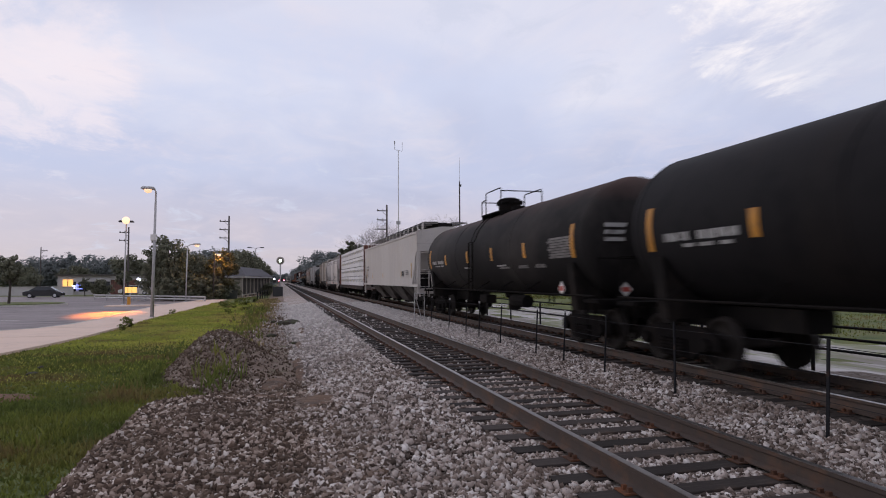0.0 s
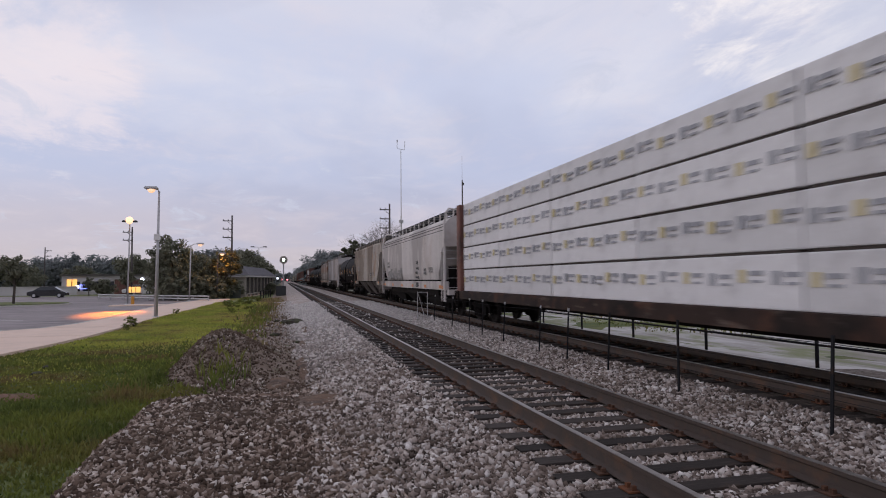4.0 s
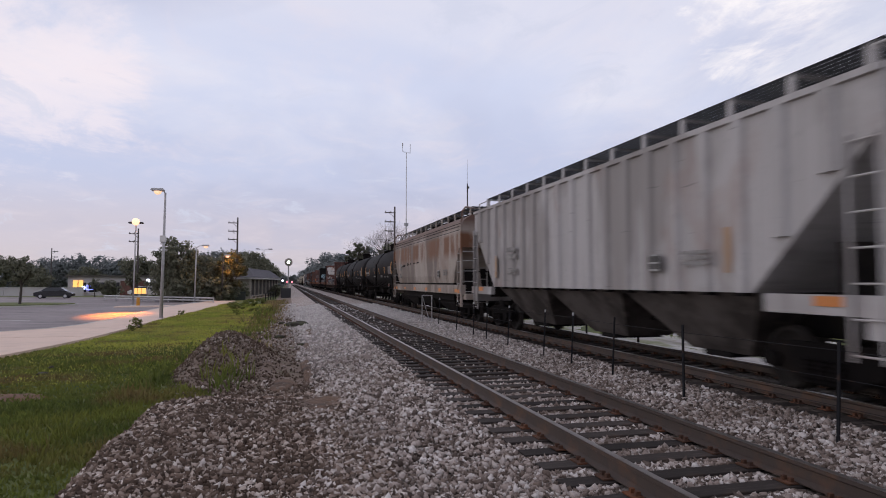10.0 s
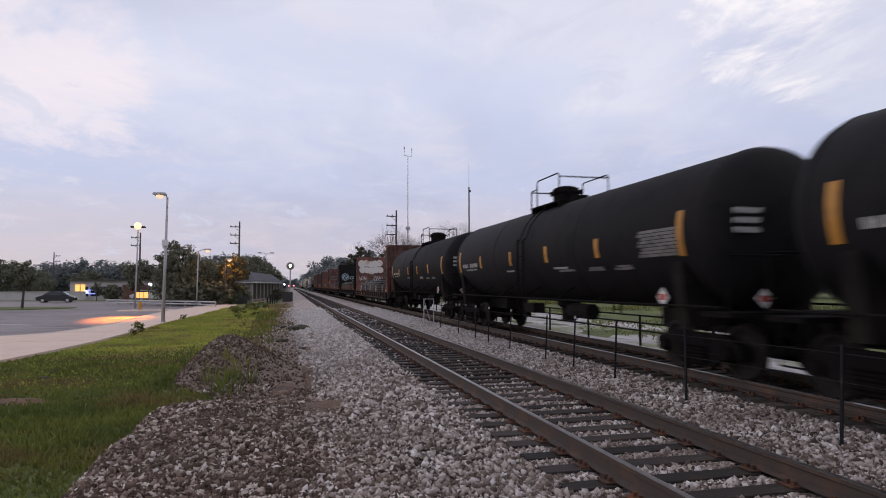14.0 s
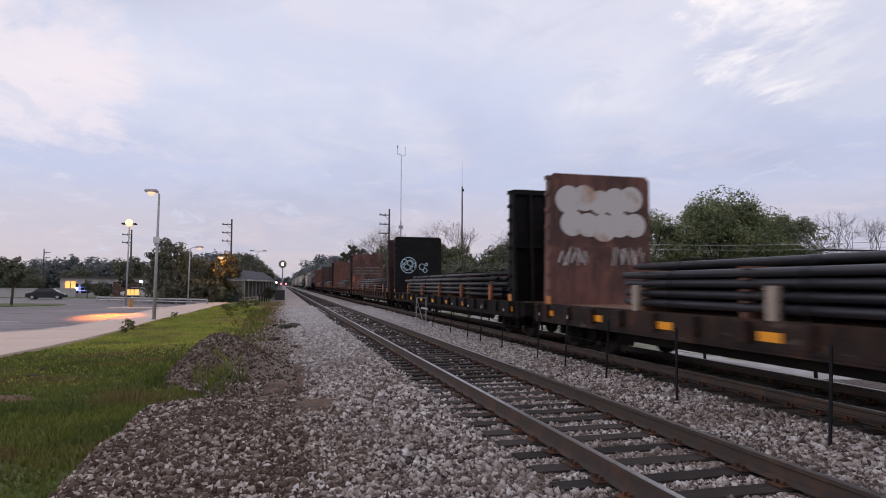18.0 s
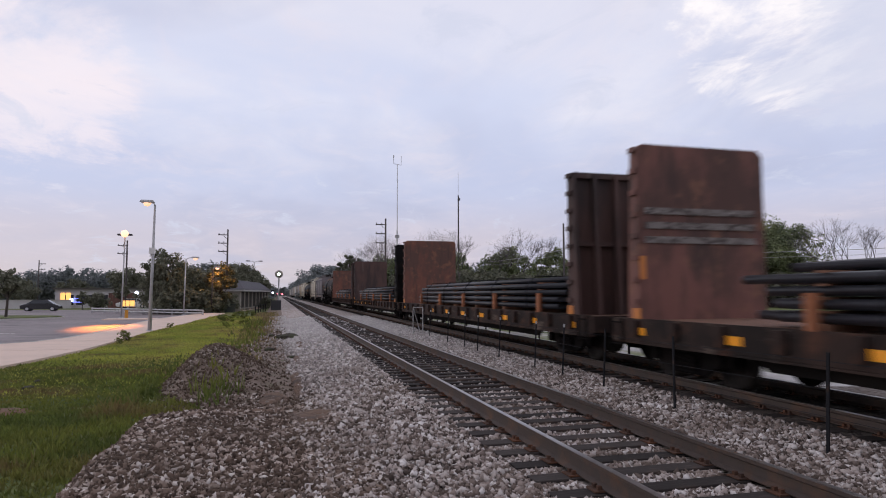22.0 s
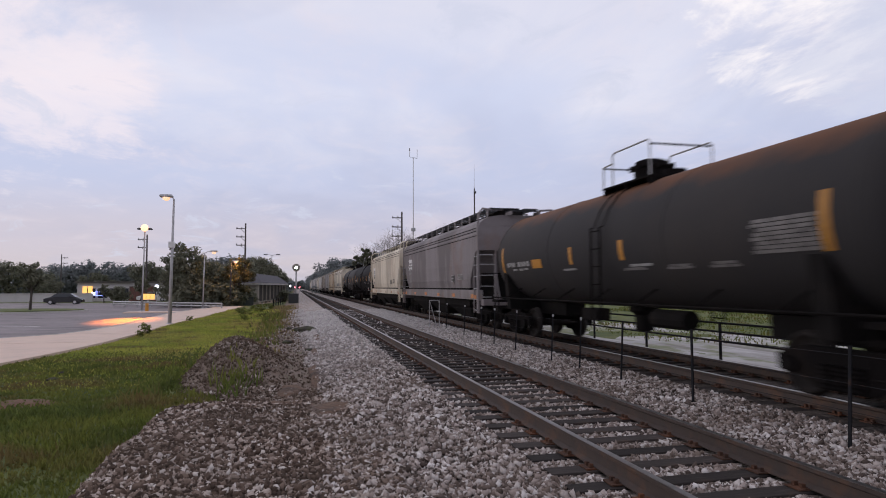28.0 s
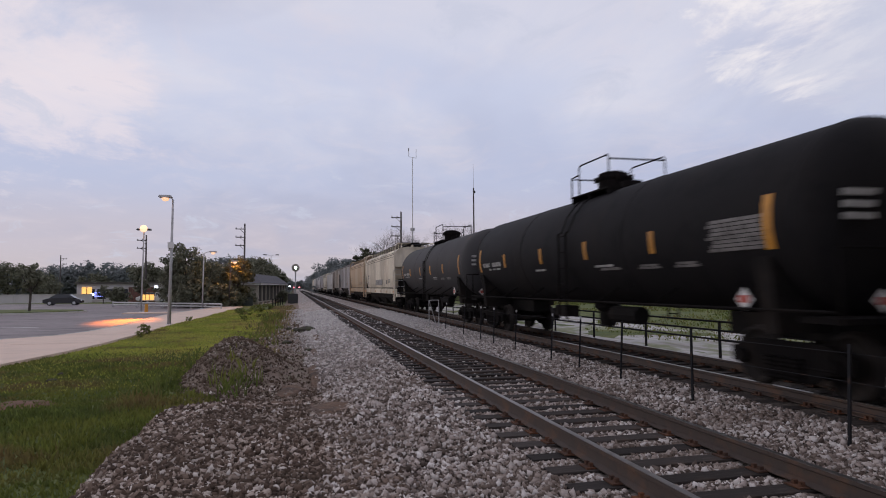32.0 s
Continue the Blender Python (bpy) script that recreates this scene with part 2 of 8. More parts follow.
def paler_with_distance(m, far_tone, near, far, amount):
    """Lightens the base colour with distance along y, its edge broken up by noise."""
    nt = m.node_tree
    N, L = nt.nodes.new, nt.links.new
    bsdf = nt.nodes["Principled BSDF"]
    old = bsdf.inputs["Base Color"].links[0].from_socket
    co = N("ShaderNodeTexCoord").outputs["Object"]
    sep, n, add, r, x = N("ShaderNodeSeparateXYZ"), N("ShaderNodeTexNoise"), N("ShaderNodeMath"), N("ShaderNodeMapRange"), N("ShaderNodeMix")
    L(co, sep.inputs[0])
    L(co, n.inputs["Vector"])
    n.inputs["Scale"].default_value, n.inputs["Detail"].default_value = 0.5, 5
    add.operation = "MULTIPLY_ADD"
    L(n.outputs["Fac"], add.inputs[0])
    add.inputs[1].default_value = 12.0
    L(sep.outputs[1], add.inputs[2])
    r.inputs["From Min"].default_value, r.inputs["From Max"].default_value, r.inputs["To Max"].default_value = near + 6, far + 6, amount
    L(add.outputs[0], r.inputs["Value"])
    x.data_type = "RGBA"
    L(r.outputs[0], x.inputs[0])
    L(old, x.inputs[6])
    x.inputs[7].default_value = (*far_tone, 1)
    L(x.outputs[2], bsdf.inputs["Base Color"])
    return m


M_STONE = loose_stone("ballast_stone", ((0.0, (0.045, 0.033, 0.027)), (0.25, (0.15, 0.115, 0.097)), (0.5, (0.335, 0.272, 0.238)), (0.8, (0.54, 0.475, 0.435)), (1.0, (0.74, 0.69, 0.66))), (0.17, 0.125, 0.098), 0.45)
paler_with_distance(M_STONE, (0.58, 0.545, 0.525), 12, 33, 0.72)
paler_with_distance(M_BED, (0.46, 0.425, 0.405), 14, 36, 0.85)
M_MOUND = loose_stone("mound_stone", ((0.0, (0.048, 0.032, 0.024)), (0.45, (0.12, 0.081, 0.060)), (0.68, (0.255, 0.188, 0.150)), (0.88, (0.47, 0.39, 0.335)), (1.0, (0.72, 0.65, 0.60))), (0.085, 0.06, 0.044), 0.5)
M_HEAP = loose_stone("heap_stone", ((0.0, (0.05, 0.036, 0.027)), (0.5, (0.125, 0.088, 0.064)), (0.8, (0.25, 0.195, 0.16)), (1.0, (0.55, 0.48, 0.43))), (0.105, 0.070, 0.048), 0.88)
M_DIRT = material("dirt", (0.165, 0.118, 0.090), 0.95, spots=(((0.235, 0.182, 0.148), 3.0, 0.45, 0.65, 0.8), ((0.07, 0.09, 0.03), 1.2, 0.55, 0.7, 0.7)), bump=0.04, bump_scale=14)
M_RUT = material("damp_dirt", (0.135, 0.080, 0.050), 0.95, spots=(((0.06, 0.042, 0.032), 2.2, 0.45, 0.62, 0.8), ((0.24, 0.19, 0.16), 9.0, 0.56, 0.68, 0.7)), bump=0.03, bump_scale=22)
M_BARE = material("reddish_earth", (0.17, 0.085, 0.055), 0.95, spots=(((0.10, 0.06, 0.04), 3.0, 0.45, 0.62, 0.8), ((0.10, 0.11, 0.035), 7.0, 0.55, 0.66, 0.7)), bump=0.03, bump_scale=22)
M_LOT = material("pale_gravel_lot", (0.50, 0.475, 0.46), 0.9, spots=(((0.33, 0.30, 0.27), 0.5, 0.48, 0.64, 0.8), ((0.20, 0.18, 0.15), (0.9, 0.10, 1), 0.49, 0.62, 0.85), ((0.17, 0.19, 0.07), (0.6, 0.22, 1), 0.49, 0.58, 0.85)), bump=0.02, bump_scale=25)
M_ASPHALT = material("asphalt", (0.20, 0.165, 0.166), 0.72, spots=(((0.27, 0.23, 0.228), (0.10, 0.22, 1), 0.45, 0.62, 0.85), ((0.085, 0.075, 0.078), (0.35, 0.9, 1), 0.54, 0.66, 0.75), ((0.10, 0.088, 0.09), (1.2, 3.0, 1), 0.50, 0.66, 0.6)), bump=0.004, bump_scale=60)
M_CONCRETE = material("concrete", (0.68, 0.515, 0.42), 0.85, spots=(((0.56, 0.43, 0.355), 0.8, 0.45, 0.7, 0.7), ((0.30, 0.27, 0.25), 7.0, 0.6, 0.75, 0.4)), bump=0.003, bump_scale=80)
M_KERB = material("kerb_concrete", (0.50, 0.47, 0.44), 0.85, spots=(((0.3, 0.28, 0.26), 3.0, 0.5, 0.7, 0.6),))
M_TIE = material("creosoted_wood", (0.036, 0.029, 0.026), 0.85, spec=0.2, spots=(((0.075, 0.062, 0.054), (3, 30, 8), 0.5, 0.7, 0.7), ((0.10, 0.06, 0.04), 1.5, 0.55, 0.7, 0.6)), bump=0.006, bump_scale=30, vary=0.45)
M_RAIL = material("rusty_rail", (0.070, 0.050, 0.041), 0.7, 0.3, spots=(((0.15, 0.075, 0.04), 2.5, 0.5, 0.7, 0.7), ((0.05, 0.04, 0.036), 9.0, 0.5, 0.7, 0.6)), bump=0.002, bump_scale=60)
M_RAILTOP = material("worn_rail_head", (0.40, 0.38, 0.37), 0.32, 1.0, spots=(((0.25, 0.22, 0.20), 6.0, 0.5, 0.7, 0.6),))
M_RUST = material("orange_rust", (0.085, 0.045, 0.030), 0.9, spots=(((0.17, 0.065, 0.03), 1.7, 0.5, 0.66, 0.85), ((0.05, 0.034, 0.028), 6.0, 0.45, 0.65, 0.8)), spec=0.2)
M_STEELDARK = material("dark_running_gear", (0.0095, 0.0082, 0.008), 0.92, 0.0, spec=0.06, spots=(((0.019, 0.0145, 0.012), 2.2, 0.5, 0.7, 0.7),), bump=0.003, bump_scale=30)
M_WHEEL = material("wheel_steel", (0.018, 0.0145, 0.013), 0.8, 0.1, spots=(((0.04, 0.03, 0.024), 4.0, 0.5, 0.7, 0.7),), spec=0.25)
M_BLACK = material("tank_black", (0.0145, 0.0133, 0.0142), 0.68, spots=(((0.018, 0.015, 0.014), (0.8, 0.8, 0.25), 0.5, 0.7, 0.7), ((0.006, 0.006, 0.007), 1.6, 0.5, 0.7, 0.7)), bump=0.002, bump_scale=8, spec=0.08)
M_TANKGREY = material("tank_weathered_grey", (0.06, 0.057, 0.058), 0.7, spec=0.15, spots=(((0.05, 0.045, 0.045), (0.6, 0.4, 0.3), 0.45, 0.65, 0.8), ((0.15, 0.075, 0.045), 0.9, 0.62, 0.75, 0.5)), bump=0.002, bump_scale=8)


def rusty_top(name, base, low, high, rust=(0.15, 0.065, 0.032)):
    """Dark paint whose upper surface has rusted."""
    m = material(name, base, 0.75, spec=0.15, spots=(((0.055, 0.047, 0.043), (0.5, 0.3, 0.3), 0.45, 0.65, 0.7),), bump=0.002, bump_scale=8)
    nt = m.node_tree
    N, L = nt.nodes.new, nt.links.new
    bsdf = nt.nodes["Principled BSDF"]
    old = bsdf.inputs["Base Color"].links[0].from_socket
    co = N("ShaderNodeTexCoord").outputs["Object"]
    s = N("ShaderNodeSeparateXYZ")
    L(co, s.inputs[0])
    n = N("ShaderNodeTexNoise")
    n.inputs["Scale"].default_value, n.inputs["Detail"].default_value = 1.1, 6
    L(co, n.inputs["Vector"])
    a = N("ShaderNodeMath")
    a.operation = "MULTIPLY_ADD"
    L(n.outputs["Fac"], a.inputs[0])
    a.inputs[1].default_value = 0.7
    L(s.outputs[2], a.inputs[2])
    r = N("ShaderNodeMapRange")
    r.inputs["From Min"].default_value, r.inputs["From Max"].default_value = low, high
    r.inputs["To Max"].default_value = 0.85
    L(a.outputs[0], r.inputs["Value"])
    x = N("ShaderNodeMix")
    x.data_type = "RGBA"
    L(r.outputs[0], x.inputs[0])
    L(old, x.inputs[6])
    x.inputs[7].default_value = (*rust, 1)
    L(x.outputs[2], bsdf.inputs["Base Color"])
    return m


M_BLACK_DUSTY = rusty_top("tank_dusty_brown_black", (0.013, 0.0115, 0.0115), 3.75, 4.35, (0.075, 0.046, 0.040))
M_TANKRUST = rusty_top("tank_rust_topped", (0.040, 0.037, 0.037), 3.72, 4.12)


def hopper_paint(name, base, grime, rust, rust_amount, grime_amount=0.7):
    worn = tuple(0.62 * c for c in base)
    scratch = tuple(0.3 * c for c in base)
    return material(name, base, 0.65, spec=0.3, spots=(
        (worn, (0.3, 2.4, 0.10), 0.48, 0.66, grime_amount * 0.5), (grime, (0.3, 5.5, 0.16), 0.54, 0.70, grime_amount * 0.7),
        (grime, (0.35, 0.34, 0.13), 0.465, 0.545, grime_amount), (grime, (0.3, 0.35, 0.5), 0.52, 0.64, grime_amount * 0.6),
        (rust, (0.5, 0.62, 0.42), 0.55, 0.66, rust_amount), (scratch, (0.3, 0.9, 8.0), 0.66, 0.70, grime_amount * 0.7), (worn, 6.0, 0.58, 0.72, 0.4)), bump=0.004, bump_scale=3)


M_HOP_WHITE = hopper_paint("warm_grey_white_paint", (0.50, 0.462, 0.43), (0.40, 0.36, 0.33), (0.40, 0.27, 0.14), 0.1, 0.35)
M_HOP_GREY = hopper_paint("dusty_grey_paint", (0.58, 0.535, 0.51), (0.27, 0.24, 0.225), (0.34, 0.22, 0.15), 0.25)
M_HOP_TAN = hopper_paint("soiled_tan_grey_paint", (0.45, 0.40, 0.35), (0.20, 0.155, 0.12), (0.34, 0.17, 0.08), 0.55, 0.85)
M_HOP_LIGHT = hopper_paint("light_grey_paint", (0.46, 0.435, 0.425), (0.25, 0.225, 0.21), (0.26, 0.13, 0.08), 0.3, 0.75)
M_HOP_RUSTY = hopper_paint("tan_paint_with_rust_patches", (0.385, 0.33, 0.285), (0.14, 0.108, 0.09), (0.18, 0.08, 0.045), 0.35, 0.85)


def rust_band(m, low, high, rust, thin=0.42):
    """Rust that has broken through in a row of patches along the upper side."""
    nt = m.node_tree
    N, L = nt.nodes.new, nt.links.new
    bsdf = nt.nodes["Principled BSDF"]
    old = bsdf.inputs["Base Color"].links[0].from_socket
    co = N("ShaderNodeTexCoord").outputs["Object"]
    s = N("ShaderNodeSeparateXYZ")
    L(co, s.inputs[0])
    mp = N("ShaderNodeMapping")
    mp.inputs["Scale"].default_value = (0.2, 1.25, 0.14)
    L(co, mp.inputs[0])
    n = N("ShaderNodeTexNoise")
    n.inputs["Scale"].default_value, n.inputs["Detail"].default_value, n.inputs["Roughness"].default_value = 1.0, 6, 0.65
    L(mp.outputs[0], n.inputs["Vector"])
    a = N("ShaderNodeMapRange")
    a.inputs["From Min"].default_value, a.inputs["From Max"].default_value = thin, thin + 0.09
    L(n.outputs["Fac"], a.inputs["Value"])
    b = N("ShaderNodeMapRange")
    b.inputs["From Min"].default_value, b.inputs["From Max"].default_value = low, low + 0.4
    L(s.outputs[2], b.inputs["Value"])
    c = N("ShaderNodeMapRange")
    c.inputs["From Min"].default_value, c.inputs["From Max"].default_value = high, high - 0.2
    L(s.outputs[2], c.inputs["Value"])
    f = a.outputs[0]
    for q in (b, c):
        k = N("ShaderNodeMath")
        k.operation = "MULTIPLY"
        L(f, k.inputs[0])
        L(q.outputs[0], k.inputs[1])
        f = k.outputs[0]
    x = N("ShaderNodeMix")
    x.data_type = "RGBA"
    L(f, x.inputs[0])
    L(old, x.inputs[6])
    x.inputs[7].default_value = (*rust, 1)
    L(x.outputs[2], bsdf.inputs["Base Color"])
    return m


rust_band(M_HOP_RUSTY, 2.45, 3.62, (0.175, 0.080, 0.042))
rust_band(M_HOP_RUSTY, 3.60, 4.60, (0.135, 0.078, 0.058), 0.22)
M_HOP_DARK = hopper_paint("sooty_grey_paint", (0.245, 0.215, 0.215), (0.115, 0.096, 0.095), (0.21, 0.11, 0.07), 0.35, 0.75)
# Darker, browner paint for the end fittings of the tan hopper.
M_END_DARK = hopper_paint("dark_brown_end_paint", (0.19, 0.165, 0.145), (0.08, 0.066, 0.056), (0.20, 0.09, 0.05), 0.4, 0.9)
M_SILL = hopper_paint("worn_grey_sill_paint", (0.27, 0.245, 0.24), (0.15, 0.125, 0.115), (0.28, 0.13, 0.065), 0.5, 0.7)
M_HOP_CREAM = hopper_paint("soiled_cream_paint", (0.69, 0.61, 0.485), (0.36, 0.30, 0.225), (0.33, 0.17, 0.08), 0.3, 0.7)
M_HOP_ORANGE = hopper_paint("faded_orange_cream_paint", (0.46, 0.36, 0.25), (0.36, 0.24, 0.14), (0.40, 0.17, 0.07), 0.5, 0.6)
M_STAKE = material("pale_timber_stake", (0.36, 0.29, 0.23), 0.85, spots=(((0.20, 0.15, 0.11), (6, 6, 1.5), 0.45, 0.65, 0.8),), vary=0.3)
M_GRATE = material("galvanised_grating", (0.09, 0.09, 0.095), 0.6, 0.4, spots=(((0.05, 0.05, 0.052), 6.0, 0.4, 0.6, 0.8),))
# Near-black: soot, plus the shade under and inside the cars put in.
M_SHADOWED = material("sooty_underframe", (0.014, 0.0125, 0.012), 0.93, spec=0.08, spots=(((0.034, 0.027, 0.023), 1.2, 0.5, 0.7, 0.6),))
M_YELLOW = material("yellow_reflector", (0.55, 0.24, 0.025), 0.5, spots=(((0.28, 0.13, 0.03), 7.0, 0.5, 0.7, 0.6),), vary=0.2)
M_ORANGE = material("orange_reflector", (0.56, 0.19, 0.035), 0.4, spots=(((0.45, 0.14, 0.03), 9.0, 0.5, 0.7, 0.4),))
M_FADED = material("faded_orange_paint", (0.40, 0.24, 0.13), 0.7, spots=(((0.34, 0.27, 0.22), (3, 8, 3), 0.45, 0.6, 0.8),))
M_FADED_YELLOW = material("faded_yellow_paint", (0.52, 0.34, 0.15), 0.7, spots=(((0.46, 0.38, 0.28), (3, 8, 3), 0.48, 0.62, 0.7),))
M_AMBER = material("amber_side_reflector", (1.0, 0.385, 0.008), 0.45, spots=(((0.5, 0.18, 0.03), 9.0, 0.5, 0.7, 0.4),))
M_SMUDGE = material("black_spray_smudge", (0.045, 0.042, 0.044), 0.8, spots=(((0.20, 0.19, 0.18), (2, 3, 2), 0.56, 0.68, 0.6),))
M_NOTICE = material("faded_grey_lettering", (0.19, 0.175, 0.165), 0.7, spots=(((0.06, 0.055, 0.052), (3, 7, 7), 0.45, 0.62, 0.8),))
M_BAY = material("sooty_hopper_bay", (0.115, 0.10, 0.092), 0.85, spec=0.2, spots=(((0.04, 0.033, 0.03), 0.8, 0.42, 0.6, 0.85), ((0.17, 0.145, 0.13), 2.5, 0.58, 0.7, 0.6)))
M_PRINT = material("faint_wrap_print", (0.30, 0.30, 0.325), 0.5)
M_PRINT_YELLOW = material("faint_yellow_wrap_print", (0.56, 0.47, 0.24), 0.5)
M_SCUFF = material("scuffed_board", (0.20, 0.175, 0.16), 0.85, spots=(((0.05, 0.036, 0.03), (5, 5, 9), 0.45, 0.62, 0.85), ((0.36, 0.33, 0.31), (4, 4, 14), 0.6, 0.7, 0.8)))
M_LETTER = material("worn_white_lettering", (0.38, 0.37, 0.355), 0.7, spots=(((0.12, 0.11, 0.105), (3, 9, 9), 0.48, 0.62, 0.75),))
M_DARKLETTER = material("worn_dark_lettering", (0.17, 0.16, 0.152), 0.7, spots=(((0.34, 0.32, 0.30), (3, 5, 5), 0.42, 0.6, 0.8),))
M_DATA = material("worn_black_stencil", (0.07, 0.066, 0.062), 0.8, spots=(((0.22, 0.2, 0.19), (3, 9, 9), 0.5, 0.62, 0.7),))
M_PLACARD = material("placard_red", (0.40, 0.06, 0.04), 0.5)
M_WHITE = material("white_paint", (0.66, 0.64, 0.62), 0.6, spots=(((0.45, 0.43, 0.40), 3.0, 0.5, 0.7, 0.5),))
M_BULK_RED = material("red_brown_bulkhead", (0.185, 0.076, 0.058), 0.75, spots=(((0.075, 0.036, 0.028), (0.9, 0.9, 0.5), 0.42, 0.56, 0.9), ((0.24, 0.11, 0.065), 2.2, 0.54, 0.66, 0.6), ((0.05, 0.028, 0.023), (4, 4, 0.6), 0.54, 0.66, 0.7)), bump=0.004, bump_scale=10)
M_BULK_ORANGE = material("orange_rust_bulkhead", (0.172, 0.066, 0.043), 0.75, spots=(((0.10, 0.05, 0.038), (0.9, 0.9, 0.45), 0.46, 0.58, 0.9), ((0.27, 0.115, 0.06), 2.4, 0.54, 0.66, 0.6), ((0.07, 0.038, 0.03), (4, 4, 0.6), 0.55, 0.66, 0.7)), bump=0.004, bump_scale=10)
M_BULK_BLACK = material("black_bulkhead", (0.011, 0.010, 0.010), 0.7, spec=0.15, spots=(((0.024, 0.019, 0.017), 1.6, 0.5, 0.7, 0.7),), bump=0.003, bump_scale=10)
M_BULK_BROWN = material("dark_weathered_bulkhead", (0.088, 0.046, 0.038), 0.8, spots=(((0.036, 0.025, 0.023), (1.2, 1.2, 0.3), 0.45, 0.62, 0.9), ((0.17, 0.14, 0.12), (3.0, 3.0, 0.25), 0.62, 0.72, 0.7)), bump=0.004, bump_scale=10)
M_DECKSTEEL = material("rusted_brown_side_sill", (0.040, 0.025, 0.020), 0.85, spots=(((0.017, 0.013, 0.0115), 0.9, 0.45, 0.58, 0.9), ((0.16, 0.118, 0.095), (2.0, 1.1, 3.0), 0.58, 0.68, 0.7), ((0.10, 0.045, 0.028), 2.2, 0.55, 0.68, 0.7)), bump=0.004, bump_scale=14, spec=0.2)
M_DECKBLACK = material("sooty_black_side_sill", (0.018, 0.014, 0.013), 0.85, spots=(((0.045, 0.03, 0.024), (2.0, 1.1, 3.0), 0.55, 0.68, 0.8), ((0.011, 0.009, 0.009), 0.9, 0.45, 0.6, 0.8)), bump=0.004, bump_scale=14, spec=0.15)
M_PIPE = material("mill_scale_pipe", (0.014, 0.014, 0.019), 0.42, 0.0, spec=0.4, spots=(((0.030, 0.030, 0.034), (2, 0.4, 2), 0.45, 0.62, 0.8), ((0.11, 0.06, 0.04), (2, 0.5, 2), 0.62, 0.74, 0.6)), vary=0.35)
M_STAKE_ORANGE = material("red_stained_timber_stake", (0.36, 0.13, 0.055), 0.85, spots=(((0.22, 0.085, 0.045), (6, 6, 1.5), 0.45, 0.65, 0.8),), vary=0.3)
M_LUMBER = material("timber_spacer", (0.21, 0.10, 0.058), 0.85, spots=(((0.08, 0.045, 0.03), (3, 12, 12), 0.45, 0.65, 0.8),), vary=0.35)
M_WRAP = material("white_lumber_wrap", (0.66, 0.64, 0.64), 0.5, spots=(((0.50, 0.48, 0.48), (1, 2.4, 3), 0.5, 0.7, 0.7), ((0.78, 0.77, 0.77), 6.0, 0.55, 0.7, 0.6)), bump=0.02, bump_scale=4, vary=0.08)
M_GAP = material("dark_gap_timber", (0.05, 0.038, 0.032), 0.9)
M_GRAFFITI = material("white_spray_paint", (0.62, 0.58, 0.54), 0.75, spots=(((0.42, 0.20, 0.09), (1.3, 1.3, 1.3), 0.54, 0.66, 0.7),))
M_GRAFFITI_BLUE = material("pale_blue_spray_paint", (0.42, 0.56, 0.62), 0.75)
M_POST = material("fence_post_steel", (0.020, 0.020, 0.022), 0.85, 0.0, spec=0.15, spots=(((0.10, 0.055, 0.035), 5.0, 0.55, 0.7, 0.6),))
M_PALE_STEEL = material("pale_galvanised_steel", (0.42, 0.41, 0.41), 0.55, 0.3, spots=(((0.27, 0.26, 0.25), 4.0, 0.5, 0.7, 0.6),))
M_POLE = material("weathered_utility_pole", (0.10, 0.085, 0.08), 0.9, spots=(((0.06, 0.05, 0.048), (8, 8, 0.6), 0.45, 0.65, 0.8),))
M_BARK = material("bark", (0.075, 0.06, 0.05), 0.95, spots=(((0.04, 0.032, 0.028), (9, 9, 1.5), 0.45, 0.65, 0.8),), bump=0.02, bump_scale=12)
M_TWIG = material("bare_twigs", (0.11, 0.095, 0.09), 0.95)
M_LEAF = material("summer_leaves", (0.245, 0.268, 0.130), 0.75, spots=(((0.125, 0.155, 0.082), 0.35, 0.42, 0.62, 0.85),), vary=-0.45)
# Leaf colour lifted somewhat for the haze in front of these trees.
M_LEAF_DARK = material("dusky_leaves", (0.185, 0.182, 0.125), 0.8, spots=(((0.12, 0.13, 0.088), 0.3, 0.42, 0.62, 0.85),), vary=-0.4)
# The grey-blue haze of the distance is put into this leaf colour.
M_LEAF_HAZED = material("hazed_distant_leaves", (0.225, 0.24, 0.24), 0.9, spots=(((0.165, 0.185, 0.18), 0.12, 0.42, 0.62, 0.85),), vary=-0.3)
M_LEAF_AMBER = material("yellowing_leaves", (0.125, 0.105, 0.05), 0.75, vary=-0.4)


def let_light_through(m, share):
    """Leaves pass some of the light that falls on their backs."""
    nt = m.node_tree
    N, L = nt.nodes.new, nt.links.new
    bsdf = nt.nodes["Principled BSDF"]
    tr, mx = N("ShaderNodeBsdfTranslucent"), N("ShaderNodeMixShader")
    L(bsdf.inputs["Base Color"].links[0].from_socket, tr.inputs[0])
    mx.inputs[0].default_value = share
    L(bsdf.outputs[0], mx.inputs[1])
    L(tr.outputs[0], mx.inputs[2])
    L(mx.outputs[0], nt.nodes["Material Output"].inputs[0])


for leaf in (M_LEAF, M_LEAF_DARK, M_LEAF_HAZED, M_LEAF_AMBER, M_BLADE, M_BLADE_LUSH, M_BLADE_DRY):
    let_light_through(leaf, 0.45)
M_ROOF = material("slate_shingles", (0.105, 0.098, 0.108), 0.85, spec=0.25, spots=(((0.07, 0.068, 0.074), (6, 6, 6), 0.45, 0.65, 0.8),), bump=0.01, bump_scale=20)
M_SHELTER = material("beige_board", (0.36, 0.32, 0.27), 0.8, spots=(((0.25, 0.22, 0.19), 2.0, 0.5, 0.7, 0.6),))
